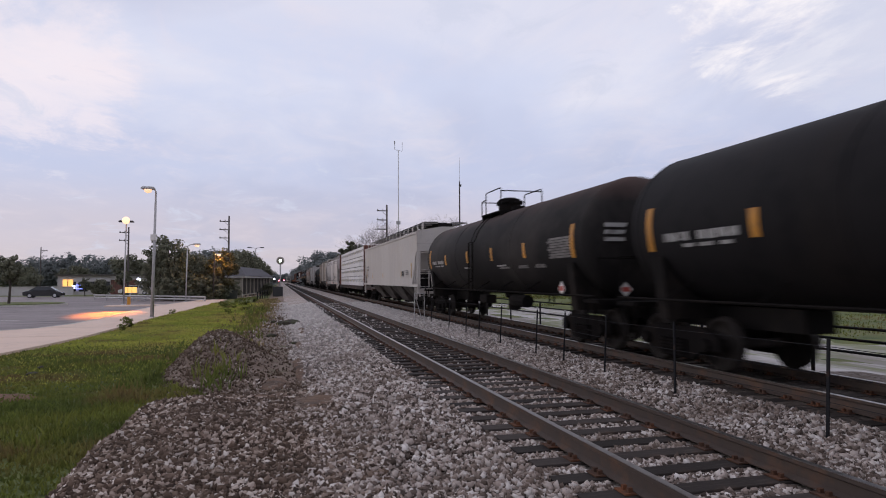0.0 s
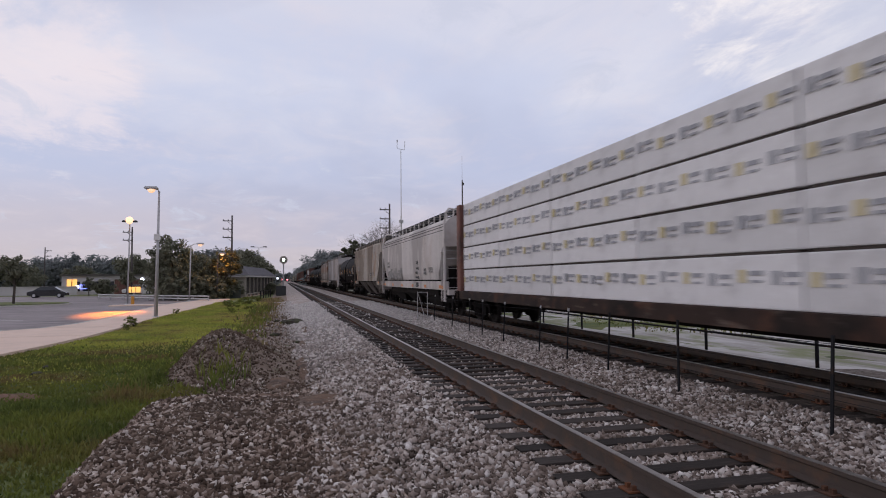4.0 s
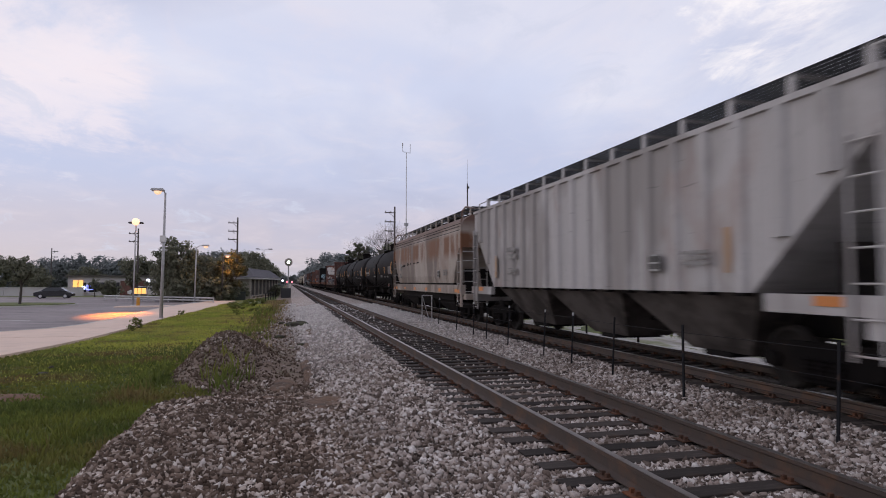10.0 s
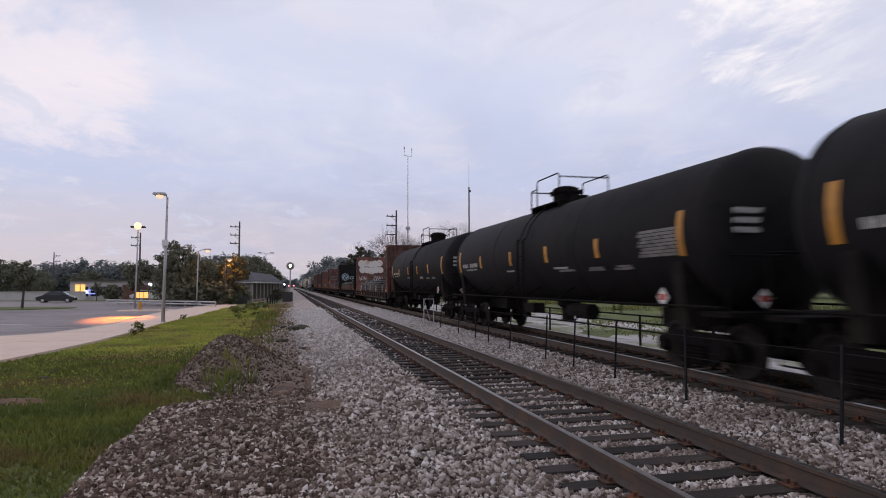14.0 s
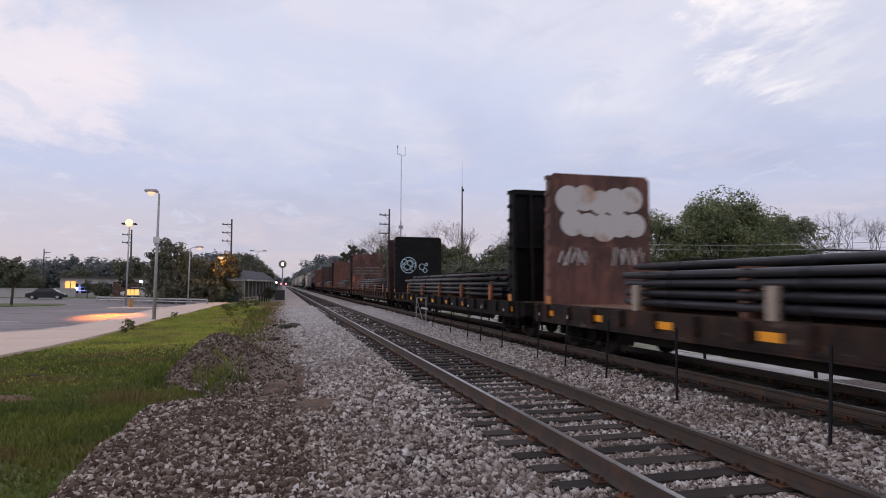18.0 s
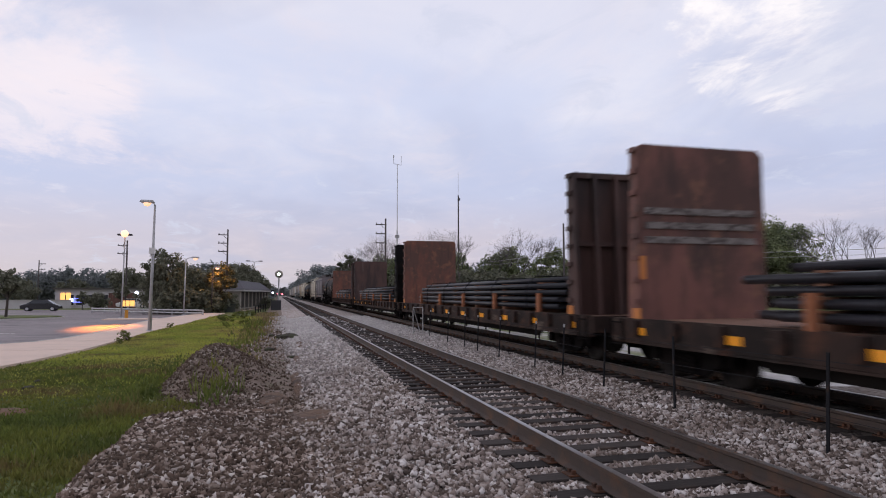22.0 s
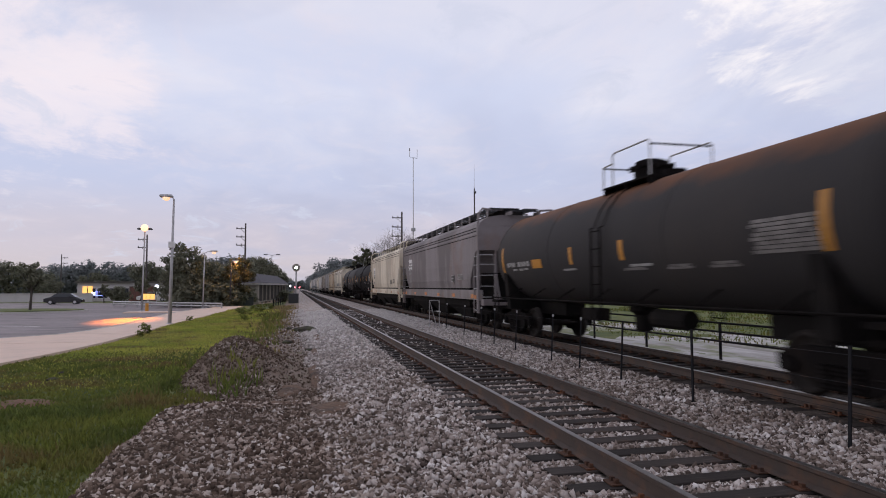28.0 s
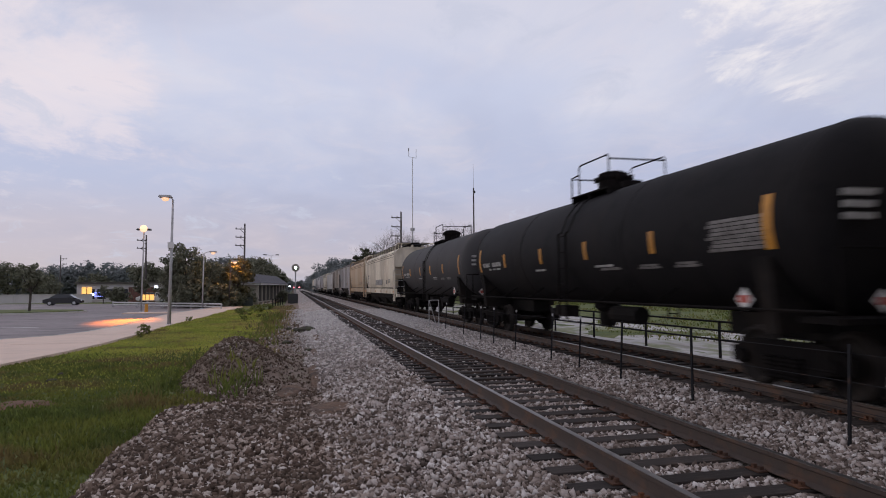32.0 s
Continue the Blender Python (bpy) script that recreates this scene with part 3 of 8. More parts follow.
M_BOX = material("dark_green_cabinet_paint", (0.035, 0.045, 0.04), 0.6, spots=(((0.06, 0.05, 0.04), 3.0, 0.5, 0.7, 0.5),))
M_DARKWALL = material("dark_cladding", (0.075, 0.065, 0.058), 0.85, spots=(((0.055, 0.048, 0.042), 3.0, 0.5, 0.7, 0.6),))
M_SHOPWALL = material("pale_render", (0.50, 0.47, 0.46), 0.85, spots=(((0.38, 0.36, 0.35), 0.6, 0.5, 0.7, 0.6),))
M_GLASS = material("dark_glass", (0.02, 0.022, 0.026), 0.08)
M_SOIL = material("dark_soil", (0.032, 0.025, 0.018), 0.95, spots=(((0.06, 0.065, 0.025), 6.0, 0.45, 0.6, 0.8),), bump=0.02, bump_scale=18)
M_CARPAINT = material("black_car_paint", (0.012, 0.012, 0.014), 0.25, spec=0.6)
M_TYRE = material("tyre_rubber", (0.02, 0.02, 0.02), 0.9)
M_CHROME = material("bare_wheel_metal", (0.5, 0.5, 0.5), 0.3, 1.0)
M_LAMP_WARM = material("sodium_lamp_glow", (0.9, 0.6, 0.4), 0.5, emit=((1.0, 0.52, 0.32), 1.6))
M_LAMP_PINK = material("warming_lamp_glow", (0.9, 0.75, 0.65), 0.5, emit=((1.0, 0.52, 0.27), 1.1))
M_SIGN_YELLOW = material("lit_yellow_sign", (0.9, 0.7, 0.2), 0.5, emit=((1.0, 0.47, 0.12), 1.15))
M_SIGN_WHITE = material("lit_white_sign", (0.9, 0.9, 0.95), 0.5, emit=((0.80, 0.85, 1.0), 3.0))
M_SIGN_BLUE = material("lit_blue_sign", (0.3, 0.35, 0.9), 0.5, emit=((0.20, 0.25, 1.0), 2.4))
M_SIGNAL = material("lit_signal_lens", (0.7, 0.85, 0.7), 0.3, emit=((0.80, 1.0, 0.80), 7.0))
M_RED_LIGHT = material("lit_red_lens", (0.9, 0.3, 0.35), 0.3, emit=((1.0, 0.22, 0.28), 4.0))
M_SIGNALDARK = material("signal_black", (0.03, 0.03, 0.032), 0.6)

# ---- mesh helpers ----


def mesh_object(name, bm, mat, smooth=False):
    me = bpy.data.meshes.new(name)
    bm.normal_update()
    bm.to_mesh(me)
    bm.free()
    if smooth:
        me.polygons.foreach_set("use_smooth", [True] * len(me.polygons))
    me.materials.append(mat)
    return new(name, me)


def part(name, bm, mat, parent, label="", smooth=False):
    """Links a bmesh as one mesh object under a thing or a part."""
    ob = mesh_object(name, bm, mat, smooth)
    ob.parent = parent
    return tagged(ob, label)


def shared(name, me, parent, m):
    """One more object on a mesh that alike pieces share."""
    ob = new(name, me)
    ob.parent = parent
    ob.matrix_basis = m
    return ob


def thing(name, label, category, m=None, group="", kind=""):
    ob = new(name)
    ob.empty_display_size = 0.3
    ob.matrix_basis = m or Matrix()
    return tagged(ob, label, category, group, kind)


def arrays_mesh(name, V, F, mat):
    """A mesh from vertex and face arrays; all faces have the same number of corners."""
    me = bpy.data.meshes.new(name)
    V, F = np.asarray(V, np.float32), np.asarray(F, np.int32)
    me.vertices.add(len(V))
    me.vertices.foreach_set("co", V.ravel())
    me.loops.add(F.size)
    me.loops.foreach_set("vertex_index", F.ravel())
    me.polygons.add(len(F))
    me.polygons.foreach_set("loop_start", np.arange(len(F), dtype=np.int32) * F.shape[1])
    me.update(calc_edges=True)
    me.materials.append(mat)
    return me


def B():
    return bmesh.new()


def box(bm, x0, x1, y0, y1, z0, z1):
    v = [bm.verts.new(p) for p in ((x0, y0, z0), (x1, y0, z0), (x1, y1, z0), (x0, y1, z0), (x0, y0, z1), (x1, y0, z1), (x1, y1, z1), (x0, y1, z1))]
    for f in ((3, 2, 1, 0), (4, 5, 6, 7), (0, 1, 5, 4), (1, 2, 6, 5), (2, 3, 7, 6), (3, 0, 4, 7)):
        bm.faces.new([v[i] for i in f])
    return bm


def soft_box(x0, x1, y0, y1, z0, z1, r):
    bm = box(B(), x0, x1, y0, y1, z0, z1)
    bmesh.ops.bevel(bm, geom=bm.edges[:], offset=r, segments=2, affect="EDGES", profile=0.6)
    return bm


def tube(bm, p0, p1, r, n=8, r1=None):
    p0, p1 = Vector(p0), Vector(p1)
    q = (p1 - p0).to_track_quat("Z", "Y")
    ends = []
    for p, rad in ((p0, r), (p1, r if r1 is None else r1)):
        ends.append([bm.verts.new(p + q @ Vector((rad * math.cos(a), rad * math.sin(a), 0))) for a in [2 * math.pi * k / n for k in range(n)]])
    for k in range(n):
        bm.faces.new((ends[0][k], ends[0][(k + 1) % n], ends[1][(k + 1) % n], ends[1][k]))
    bm.faces.new(ends[0][::-1])
    bm.faces.new(ends[1])
    return bm


def rod(bm, points, r, n=6):
    """A bent round bar through the points, in one piece."""
    pts = [Vector(p) for p in points]
    dirs = [(b - a).normalized() for a, b in zip(pts, pts[1:])]
    mean = [dirs[0]] + [(a + b).normalized() if (a + b).length > 0.1 else b for a, b in zip(dirs, dirs[1:])] + [dirs[-1]]
    q = mean[0].to_track_quat("Z", "Y")
    rings = []
    for k, p in enumerate(pts):
        if k:
            q = mean[k - 1].rotation_difference(mean[k]) @ q
        rings.append([bm.verts.new(p + q @ Vector((r * math.cos(a), r * math.sin(a), 0))) for a in [2 * math.pi * i / n for i in range(n)]])
    for u, v in zip(rings, rings[1:]):
        for i in range(n):
            bm.faces.new((u[i], u[(i + 1) % n], v[(i + 1) % n], v[i]))
    bm.faces.new(rings[0][::-1])
    bm.faces.new(rings[-1])
    return bm


def prism(bm, poly, a0, a1, axis):
    """A closed outline pushed along an axis: 'x': outline in y, z; 'y': in x, z; 'z': in x, y."""
    def put(p, a):
        return (a, p[0], p[1]) if axis == "x" else (p[0], a, p[1]) if axis == "y" else (p[0], p[1], a)
    lo, hi = [bm.verts.new(put(p, a0)) for p in poly], [bm.verts.new(put(p, a1)) for p in poly]
    n = len(poly)
    bm.faces.new(lo)
    bm.faces.new(hi[::-1])
    for k in range(n):
        bm.faces.new((lo[k], hi[k], hi[(k + 1) % n], lo[(k + 1) % n]))
    bmesh.ops.recalc_face_normals(bm, faces=bm.faces[:])
    return bm


def lathe(bm, profile, n, axis, centre=(0, 0, 0)):
    """Turns (radius, along) pairs round the x, y or z axis through centre."""
    rings = []
    for r, a in profile:
        ring = []
        for k in range(n):
            c, s = r * math.cos(2 * math.pi * k / n), r * math.sin(2 * math.pi * k / n)
            p = (a, c, s) if axis == "x" else (c, a, s) if axis == "y" else (c, s, a)
            ring.append(bm.verts.new(Vector(centre) + Vector(p)))
        rings.append(ring)
    for a, b in zip(rings, rings[1:]):
        for k in range(n):
            bm.faces.new((a[k], a[(k + 1) % n], b[(k + 1) % n], b[k]))
    bm.faces.new(rings[0][::-1])
    bm.faces.new(rings[-1])
    bmesh.ops.recalc_face_normals(bm, faces=bm.faces[:])
    return bm


def stack(bm, levels, y=0.0):
    """A solid of level slices, each (half width, half length, height), round y."""
    rings = [[bm.verts.new((sx * hw, y + sy * hy, z)) for sx, sy in ((-1, -1), (1, -1), (1, 1), (-1, 1))] for hw, hy, z in levels]
    for a, b in zip(rings, rings[1:]):
        for k in range(4):
            bm.faces.new((a[k], a[(k + 1) % 4], b[(k + 1) % 4], b[k]))
    bm.faces.new(rings[0][::-1])
    bm.faces.new(rings[-1])
    bmesh.ops.recalc_face_normals(bm, faces=bm.faces[:])
    return bm


def lerp_table(x, table):
    return np.interp(x, [a for a, _ in table], [b for _, b in table])


def smooth(a, b, v):
    t = np.clip((np.asarray(v, float) - a) / (b - a), 0, 1)
    return t * t * (3 - 2 * t)


rng = np.random.default_rng(7)
_WAVES = [(rng.normal(0, 1), rng.normal(0, 1), rng.uniform(0, 6.3)) for _ in range(14)]


def ripple(x, y, scale):
    """A smooth uneven surface between about -1 and 1."""
    s = 0
    for a, b, p in _WAVES:
        s = s + np.sin((a * x + b * y) * scale + p)
    return s / 5.0


# ---- the lie of the land: tie tops are at height 0, y runs along the tracks ----
TRACK_1, TRACK_2, RAIL_TOP = 3.68, 8.12, 0.19
BED_TABLE = ((-3.4, -0.75), (-1.6, -0.46), (-0.9, -0.37), (-0.2, -0.34), (0.5, -0.29), (1.0, -0.20), (2.0, -0.05), (2.35, -0.035), (2.6, -0.06), (4.8, -0.06), (5.1, -0.03), (6.7, -0.03), (7.0, -0.06), (9.3, -0.06), (9.7, -0.04), (10.1, -0.10), (10.9, -0.55))
GROUND_TABLE = ((-30, -0.42), (-9, -0.40), (-3.0, -0.37), (-1.5, -0.40), (0.5, -0.60), (10.2, -0.60), (11.5, -0.28), (14, -0.24), (60, -0.1), (400, 0.5))


def bed_height(x, y):
    z = lerp_table(x, BED_TABLE)
    near = smooth(12.3, 9.8, y) * smooth(-2.45, -1.75, x)
    flat = -0.03 + 0.09 * np.exp(-((x + 1.15) / 0.5) ** 2) - 0.06 * np.exp(-((x - 0.35) / 0.5) ** 2)
    z = z * (1 - near) + np.maximum(z, flat) * near
    z = z + 0.98 * np.exp(-((x + 1.55) / np.where(x < -1.55, 0.88, 1.2)) ** 2 - ((y - 16.5) / 2.5) ** 2)
    z = z + 0.20 * np.exp(-((x + 1.3) / 0.6) ** 2 - ((y - 25.5) / 2.6) ** 2)
    loose = smooth(2.3, 1.2, x)
    return z + loose * 0.035 * ripple(x, y, 1.9) + loose * 0.015 * ripple(y, x, 5.0)


def ground_height(x, y):
    return lerp_table(x, GROUND_TABLE) + 0.03 * ripple(x, y, 0.9) * smooth(-2, -4, x) * smooth(-7.0, -5.5, x)


def sheet(name, xs, ys, height, mat, label, category):
    X, Y = np.meshgrid(xs, ys)
    V = np.stack([X.ravel(), Y.ravel(), height(X, Y).ravel()], 1)
    n, k = len(xs), np.arange(len(xs) * (len(ys) - 1))
    k = k[(k + 1) % n != 0]
    F = np.stack([k, k + 1, k + n + 1, k + n], 1)
    me = arrays_mesh(name, V, F, mat)
    me.polygons.foreach_set("use_smooth", [True] * len(me.polygons))
    return tagged(new(name, me), label, category, kind="structure")


def spaced(*pieces):
    return np.unique(np.concatenate([np.arange(a, b + 1e-6, s) for a, b, s in pieces]))


sheet("ground", spaced((-2600, -100, 250), (-100, -14, 8), (-14, 0, 0.35), (0, 16, 0.8), (16, 100, 6), (100, 2600, 250)),
      spaced((-300, -30, 30), (-30, 0, 5), (0, 50, 0.5), (50, 200, 10), (200, 3200, 300)), ground_height, M_GRASS,
      "rough grass and weeds beside the railway", "ground")
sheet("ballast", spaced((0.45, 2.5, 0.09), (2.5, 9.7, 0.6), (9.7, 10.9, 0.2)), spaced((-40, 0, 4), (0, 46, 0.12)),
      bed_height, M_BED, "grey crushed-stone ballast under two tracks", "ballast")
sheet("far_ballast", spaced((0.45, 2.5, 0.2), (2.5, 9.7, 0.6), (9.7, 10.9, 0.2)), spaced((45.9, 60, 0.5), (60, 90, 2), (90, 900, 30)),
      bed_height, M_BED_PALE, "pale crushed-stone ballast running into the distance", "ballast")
sheet("verge", spaced((-3.3, 0.5, 0.1)), spaced((-40, 2, 3), (2, 40, 0.14), (40, 90, 1), (90, 900, 30)),
      lambda x, y: bed_height(x, y) - 0.004, M_DIRT, "bare dirt verge with heaped old gravel", "verge")
# Dark sheet over the bed: the train's shade is put into its colour.
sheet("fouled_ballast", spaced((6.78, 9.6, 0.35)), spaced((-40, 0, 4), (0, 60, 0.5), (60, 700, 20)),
      lambda x, y: bed_height(x, y) + 0.018 + 0.012 * ripple(x, y, 3.0), M_BED_SHADED, "dark ballast with the train's shade in its colour", "ballast")
lot = sheet("gravel_lot", spaced((11.2, 15, 0.4), (15, 18, 1.0)), spaced((-60, 0, 6), (0, 60, 1.0), (60, 240, 10)),
            lambda x, y: lerp_table(x, GROUND_TABLE) + 0.012 * np.clip(ripple(x, y, 0.8) + 0.35, -1.5, 1.0), M_LOT,
            "pale gravel yard with worn wheel ruts", "gravel yard")


def stones(name, count, x0, x1, y0, y1, size, mat, label, keep, lift=0.3):
    """Loose crushed stones lying on the bed, denser near the camera."""
    x, y = rng.uniform(x0, x1, count), y0 + (y1 - y0) * rng.uniform(0, 1, count) ** 1.45
    ok = keep(x, y)
    x, y = x[ok], y[ok]
    n = len(x)
    s = size * np.clip(rng.lognormal(0, 0.38, n), 0.45, 2.1) * (1 + 0.018 * (y - y0))
    crib = (np.abs(x - TRACK_1) < 1.3) | (np.abs(x - TRACK_2) < 1.3)
    z = bed_height(x, y) + s * np.where(crib, lift - 0.25, lift)
    octa = np.array([(-1, 0, 0), (1, 0, 0), (0, -1, 0), (0, 1, 0), (0, 0, -1), (0, 0, 1)], float) * 0.62
    P = octa[None] * rng.uniform(0.75, 1.15, (n, 6, 1)) * np.stack([rng.uniform(0.85, 1.35, n), rng.uniform(0.75, 1.1, n), rng.uniform(0.55, 0.95, n)], 1)[:, None]
    P = P + rng.uniform(-0.13, 0.13, (n, 6, 3))
    q = rng.normal(0, 1, (n, 4))
    q /= np.linalg.norm(q, axis=1)[:, None]
    w, a, b, c = q.T
    R = np.stack([1 - 2 * (b * b + c * c), 2 * (a * b - c * w), 2 * (a * c + b * w), 2 * (a * b + c * w), 1 - 2 * (a * a + c * c), 2 * (b * c - a * w),
                  2 * (a * c - b * w), 2 * (b * c + a * w), 1 - 2 * (a * a + b * b)], 1).reshape(n, 3, 3)
    P = np.einsum("nij,nkj->nki", R, P) * s[:, None, None] + np.stack([x, y, z], 1)[:, None]
    Q = np.array([(0, 2, 5), (2, 1, 5), (1, 3, 5), (3, 0, 5), (2, 0, 4), (1, 2, 4), (3, 1, 4), (0, 3, 4)])
    F = (Q[None] + 6 * np.arange(n)[:, None, None]).reshape(-1, 3)
    return tagged(new(name, arrays_mesh(name, P.reshape(-1, 3), F, mat)), label, "gravel", kind="stuff")


TIE_STEP, TIE_FIRST = 0.505, 5.83


def open_bed(x, y):
    """Where loose stones may lie: not on ties or rails."""
    ok = np.ones(len(x), bool)
    for centre in (TRACK_1, TRACK_2):
        u = np.abs((y - TIE_FIRST + 0.5 * TIE_STEP) % TIE_STEP - 0.5 * TIE_STEP)
        ok &= ~((np.abs(x - centre) < 1.31) & (u < 0.15))
        ok &= ~(np.abs(np.abs(x - centre) - 0.755) < 0.10)
    return ok


def clean_side(x, y):
    return open_bed(x, y) & (x > 0.15 + 0.35 * smooth(9.5, 13, y) + 0.25 * ripple(x, y, 1.1))


def old_side(x, y):
    h = smooth(12.8, 10.4, y) * smooth(-2.5, -2.0, x) + 0.25 * np.exp(-((x + 1.5) / 1.0) ** 2 - ((y - 16.6) / 2.8) ** 2)
    return (rng.uniform(0, 1, len(x)) < np.clip(h + 0.10, 0, 1)) & (x < 0.75 + 0.3 * ripple(x, y, 1.3))


def heap_side(x, y):
    h = 0.85 * np.exp(-((x + 1.6) / 1.05) ** 2 - ((y - 16.2) / 3.3) ** 2) + 0.10
    return (y > 11.5) & (rng.uniform(0, 1, len(x)) < np.clip(h, 0, 1)) & (x < 0.5)


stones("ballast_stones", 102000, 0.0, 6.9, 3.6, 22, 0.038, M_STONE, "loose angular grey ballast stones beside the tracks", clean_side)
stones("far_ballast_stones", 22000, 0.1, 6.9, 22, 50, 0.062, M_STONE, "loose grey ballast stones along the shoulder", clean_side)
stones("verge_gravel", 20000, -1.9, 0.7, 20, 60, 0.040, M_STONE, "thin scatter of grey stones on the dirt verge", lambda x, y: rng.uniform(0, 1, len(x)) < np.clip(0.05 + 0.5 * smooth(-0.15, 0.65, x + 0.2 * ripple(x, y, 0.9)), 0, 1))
stones("old_gravel", 68000, -2.7, 1.0, 3.4, 13.5, 0.035, M_MOUND, "heaped weathered brown-grey gravel beside the grass", old_side)
stones("gravel_heap", 40000, -3.0, 0.6, 11.5, 40, 0.037, M_HEAP, "dark brown heap of old gravel and dirt", heap_side)

# ---- tracks ----
RAIL_PROFILE = ((-0.07, 0.008), (0.07, 0.008), (0.07, 0.02), (0.012, 0.045), (0.01, 0.135), (0.035, 0.15), (0.036, 0.183), (-0.036, 0.183), (-0.035, 0.15), (-0.01, 0.135), (-0.012, 0.045), (-0.07, 0.02))


def track(name, centre, first_tie, last_tie, label):
    t = thing(name, label, "railway track", pose(centre, 0, 0), kind="structure")
    for side in (-0.7525, 0.7525):
        bm = B()
        prism(bm, [(side + a, b) for a, b in RAIL_PROFILE], -60, 900, "y")
        r = part("rail", bm, M_RAIL, t, "rust-brown steel rail")
        part("running_surface", box(B(), side - 0.030, side + 0.030, -60, 900, 0.184, RAIL_TOP), M_RAILTOP, r, "bright worn rail head")
    ties = [soft_box(-1.295, 1.295, -0.115, 0.115, -0.18, 0.0, 0.012)]
    tie = part("tie", ties[0], M_TIE, t)
    tie.matrix_basis = pose(0, TIE_FIRST + first_tie * TIE_STEP, 0)
    for k in range(first_tie + 1, last_tie):
        shared("tie", tie.data, t, pose(rng.normal(0, 0.018), TIE_FIRST + k * TIE_STEP + rng.normal(0, 0.012), rng.normal(-0.004, 0.004), 0, 0, rng.normal(0, 0.5)))
    bm = B()
    for k in range(last_tie, 700):
        box(bm, -1.295, 1.295, TIE_FIRST + k * TIE_STEP - 0.115, TIE_FIRST + k * TIE_STEP + 0.115, -0.18, 0.0)
    tagged(part("far_ties", bm, M_TIE, t, "dark wooden ties further off"), kind="stuff")
    bm = B()
    for k in range(first_tie, 200):
        for side in (-0.7525, 0.7525):
            y = TIE_FIRST + k * TIE_STEP
            box(bm, side - 0.17, side + 0.17, y - 0.09, y + 0.09, 0.0, 0.014)
            for dx in (-0.105, 0.105):
                box(bm, side + dx - 0.02, side + dx + 0.02, y - 0.06, y - 0.025, 0.014, 0.05)
                box(bm, side + dx - 0.02, side + dx + 0.02, y + 0.025, y + 0.06, 0.014, 0.05)
    tagged(part("tie_plates", bm, M_RUST, t, "orange-rusted tie plates and spikes"), kind="stuff")


track("track_1", TRACK_1, -8, 150, "straight railway track with rusty rails on dark wooden ties")
track("track_2", TRACK_2, -8, 140, "second railway track that carries the freight train")


def intertrack_fence():
    f = thing("wire_fence", "low steel-post wire fence standing between the two tracks", "fence", kind="structure")
    x, spots = 6.0, (2.6, 5.9, 8.74, 10.97, 12.76, 14.3, 16.85, 18.8, 20.2, 22.4, 25.2)
    for k, y in enumerate(spots):
        bm = B()
        lean = 0.05 * math.sin(3.1 * k)
        box(bm, -0.017, 0.017, -0.005, 0.005, -0.25, 1.10)
        box(bm, -0.004, 0.004, 0.005, 0.03, -0.25, 1.10)
        p = part("post", bm, M_POST, f)
        p.matrix_basis = pose(x, y, 0, 1.5 * math.sin(2.3 * k), 2.6, 25 * math.sin(k))
        k > 3 and part("pale_tip", box(B(), -0.019, 0.019, -0.007, 0.032, 1.04, 1.105), M_PALE_STEEL, p, "white-painted post tip")
    for z in (0.35, 0.66, 0.98):
        bm = B()
        rod(bm, [(x + 0.02 * math.sin(i * 2.1) + 0.055, y, z + 0.015 * math.sin(i * 1.7)) for i, y in enumerate((*spots, 27.2))], 0.0045, 5)
        part("wire", bm, M_POST, f, "thin fence wire")
    bm = B()
    y = 27.4
    rod(bm, [(x - 0.22, y, -0.1), (x - 0.22, y, 1.17), (x + 0.22, y, 1.17), (x + 0.22, y, -0.1)], 0.024, 8)
    rod(bm, [(x - 0.2, y, 1.12), (x + 0.1, y + 0.05, 0.1)], 0.018, 8)
    part("end_frame", bm, M_PALE_STEEL, f, "pale braced end frame of the fence")


intertrack_fence()


def yard_railing():
    f = thing("yard_railing", "dark steel three-rail railing along the gravel yard", "railing", kind="structure")
    x = 10.75
    first = None
    for k in range(26):
        y = -3.3 + 3.55 * k
        if first is None:
            first = part("post", tube(B(), (0, 0, -0.6), (0, 0, 0.83), 0.038, 8), M_POST, f, smooth=True)
            first.matrix_basis = pose(x, y, 0)
        else:
            shared("post", first.data, f, pose(x, y, 0))
    for z in (0.34, 0.58, 0.81):
        part("rail", tube(B(), (x, -5, z), (x, 88, z), 0.027, 8), M_POST, f)


yard_railing()

import functools

# ---- rolling stock: built round the middle of each car, height 0 at the rail top, the camera's side is -x ----
WHEELS = []
CACHE = {}


def piece(name, key, make, mat, parent, m=Matrix(), label="", smooth_shade=False):
    """A part whose mesh is shared by all alike parts."""
    if key not in CACHE:
        ob = part(name, make(), mat, parent, label, smooth_shade)
        CACHE[key] = ob.data
        ob.matrix_basis = m
        return ob
    return tagged(shared(name, CACHE[key], parent, m), label)


def wheelset_mesh():
    bm = B()
    for s in (-1, 1):
        prof = ((0.10, 0.66), (0.20, 0.685), (0.40, 0.70), (0.41, 0.672), (0.485, 0.675), (0.485, 0.70), (0.458, 0.715), (0.452, 0.81), (0.40, 0.812), (0.385, 0.76), (0.19, 0.745), (0.16, 0.79), (0.10, 0.80))
        lathe(bm, [(r, s * a) for r, a in prof], 18, "x")
    tube(bm, (-1.08, 0, 0), (1.08, 0, 0), 0.085, 10)
    for s in (-1, 1):
        for k in range(3):
            a = 2.094 * k
            tube(bm, (s * 1.08, 0.05 * math.cos(a), 0.05 * math.sin(a)), (s * 1.10, 0.05 * math.cos(a), 0.05 * math.sin(a)), 0.014, 6)
    return bm


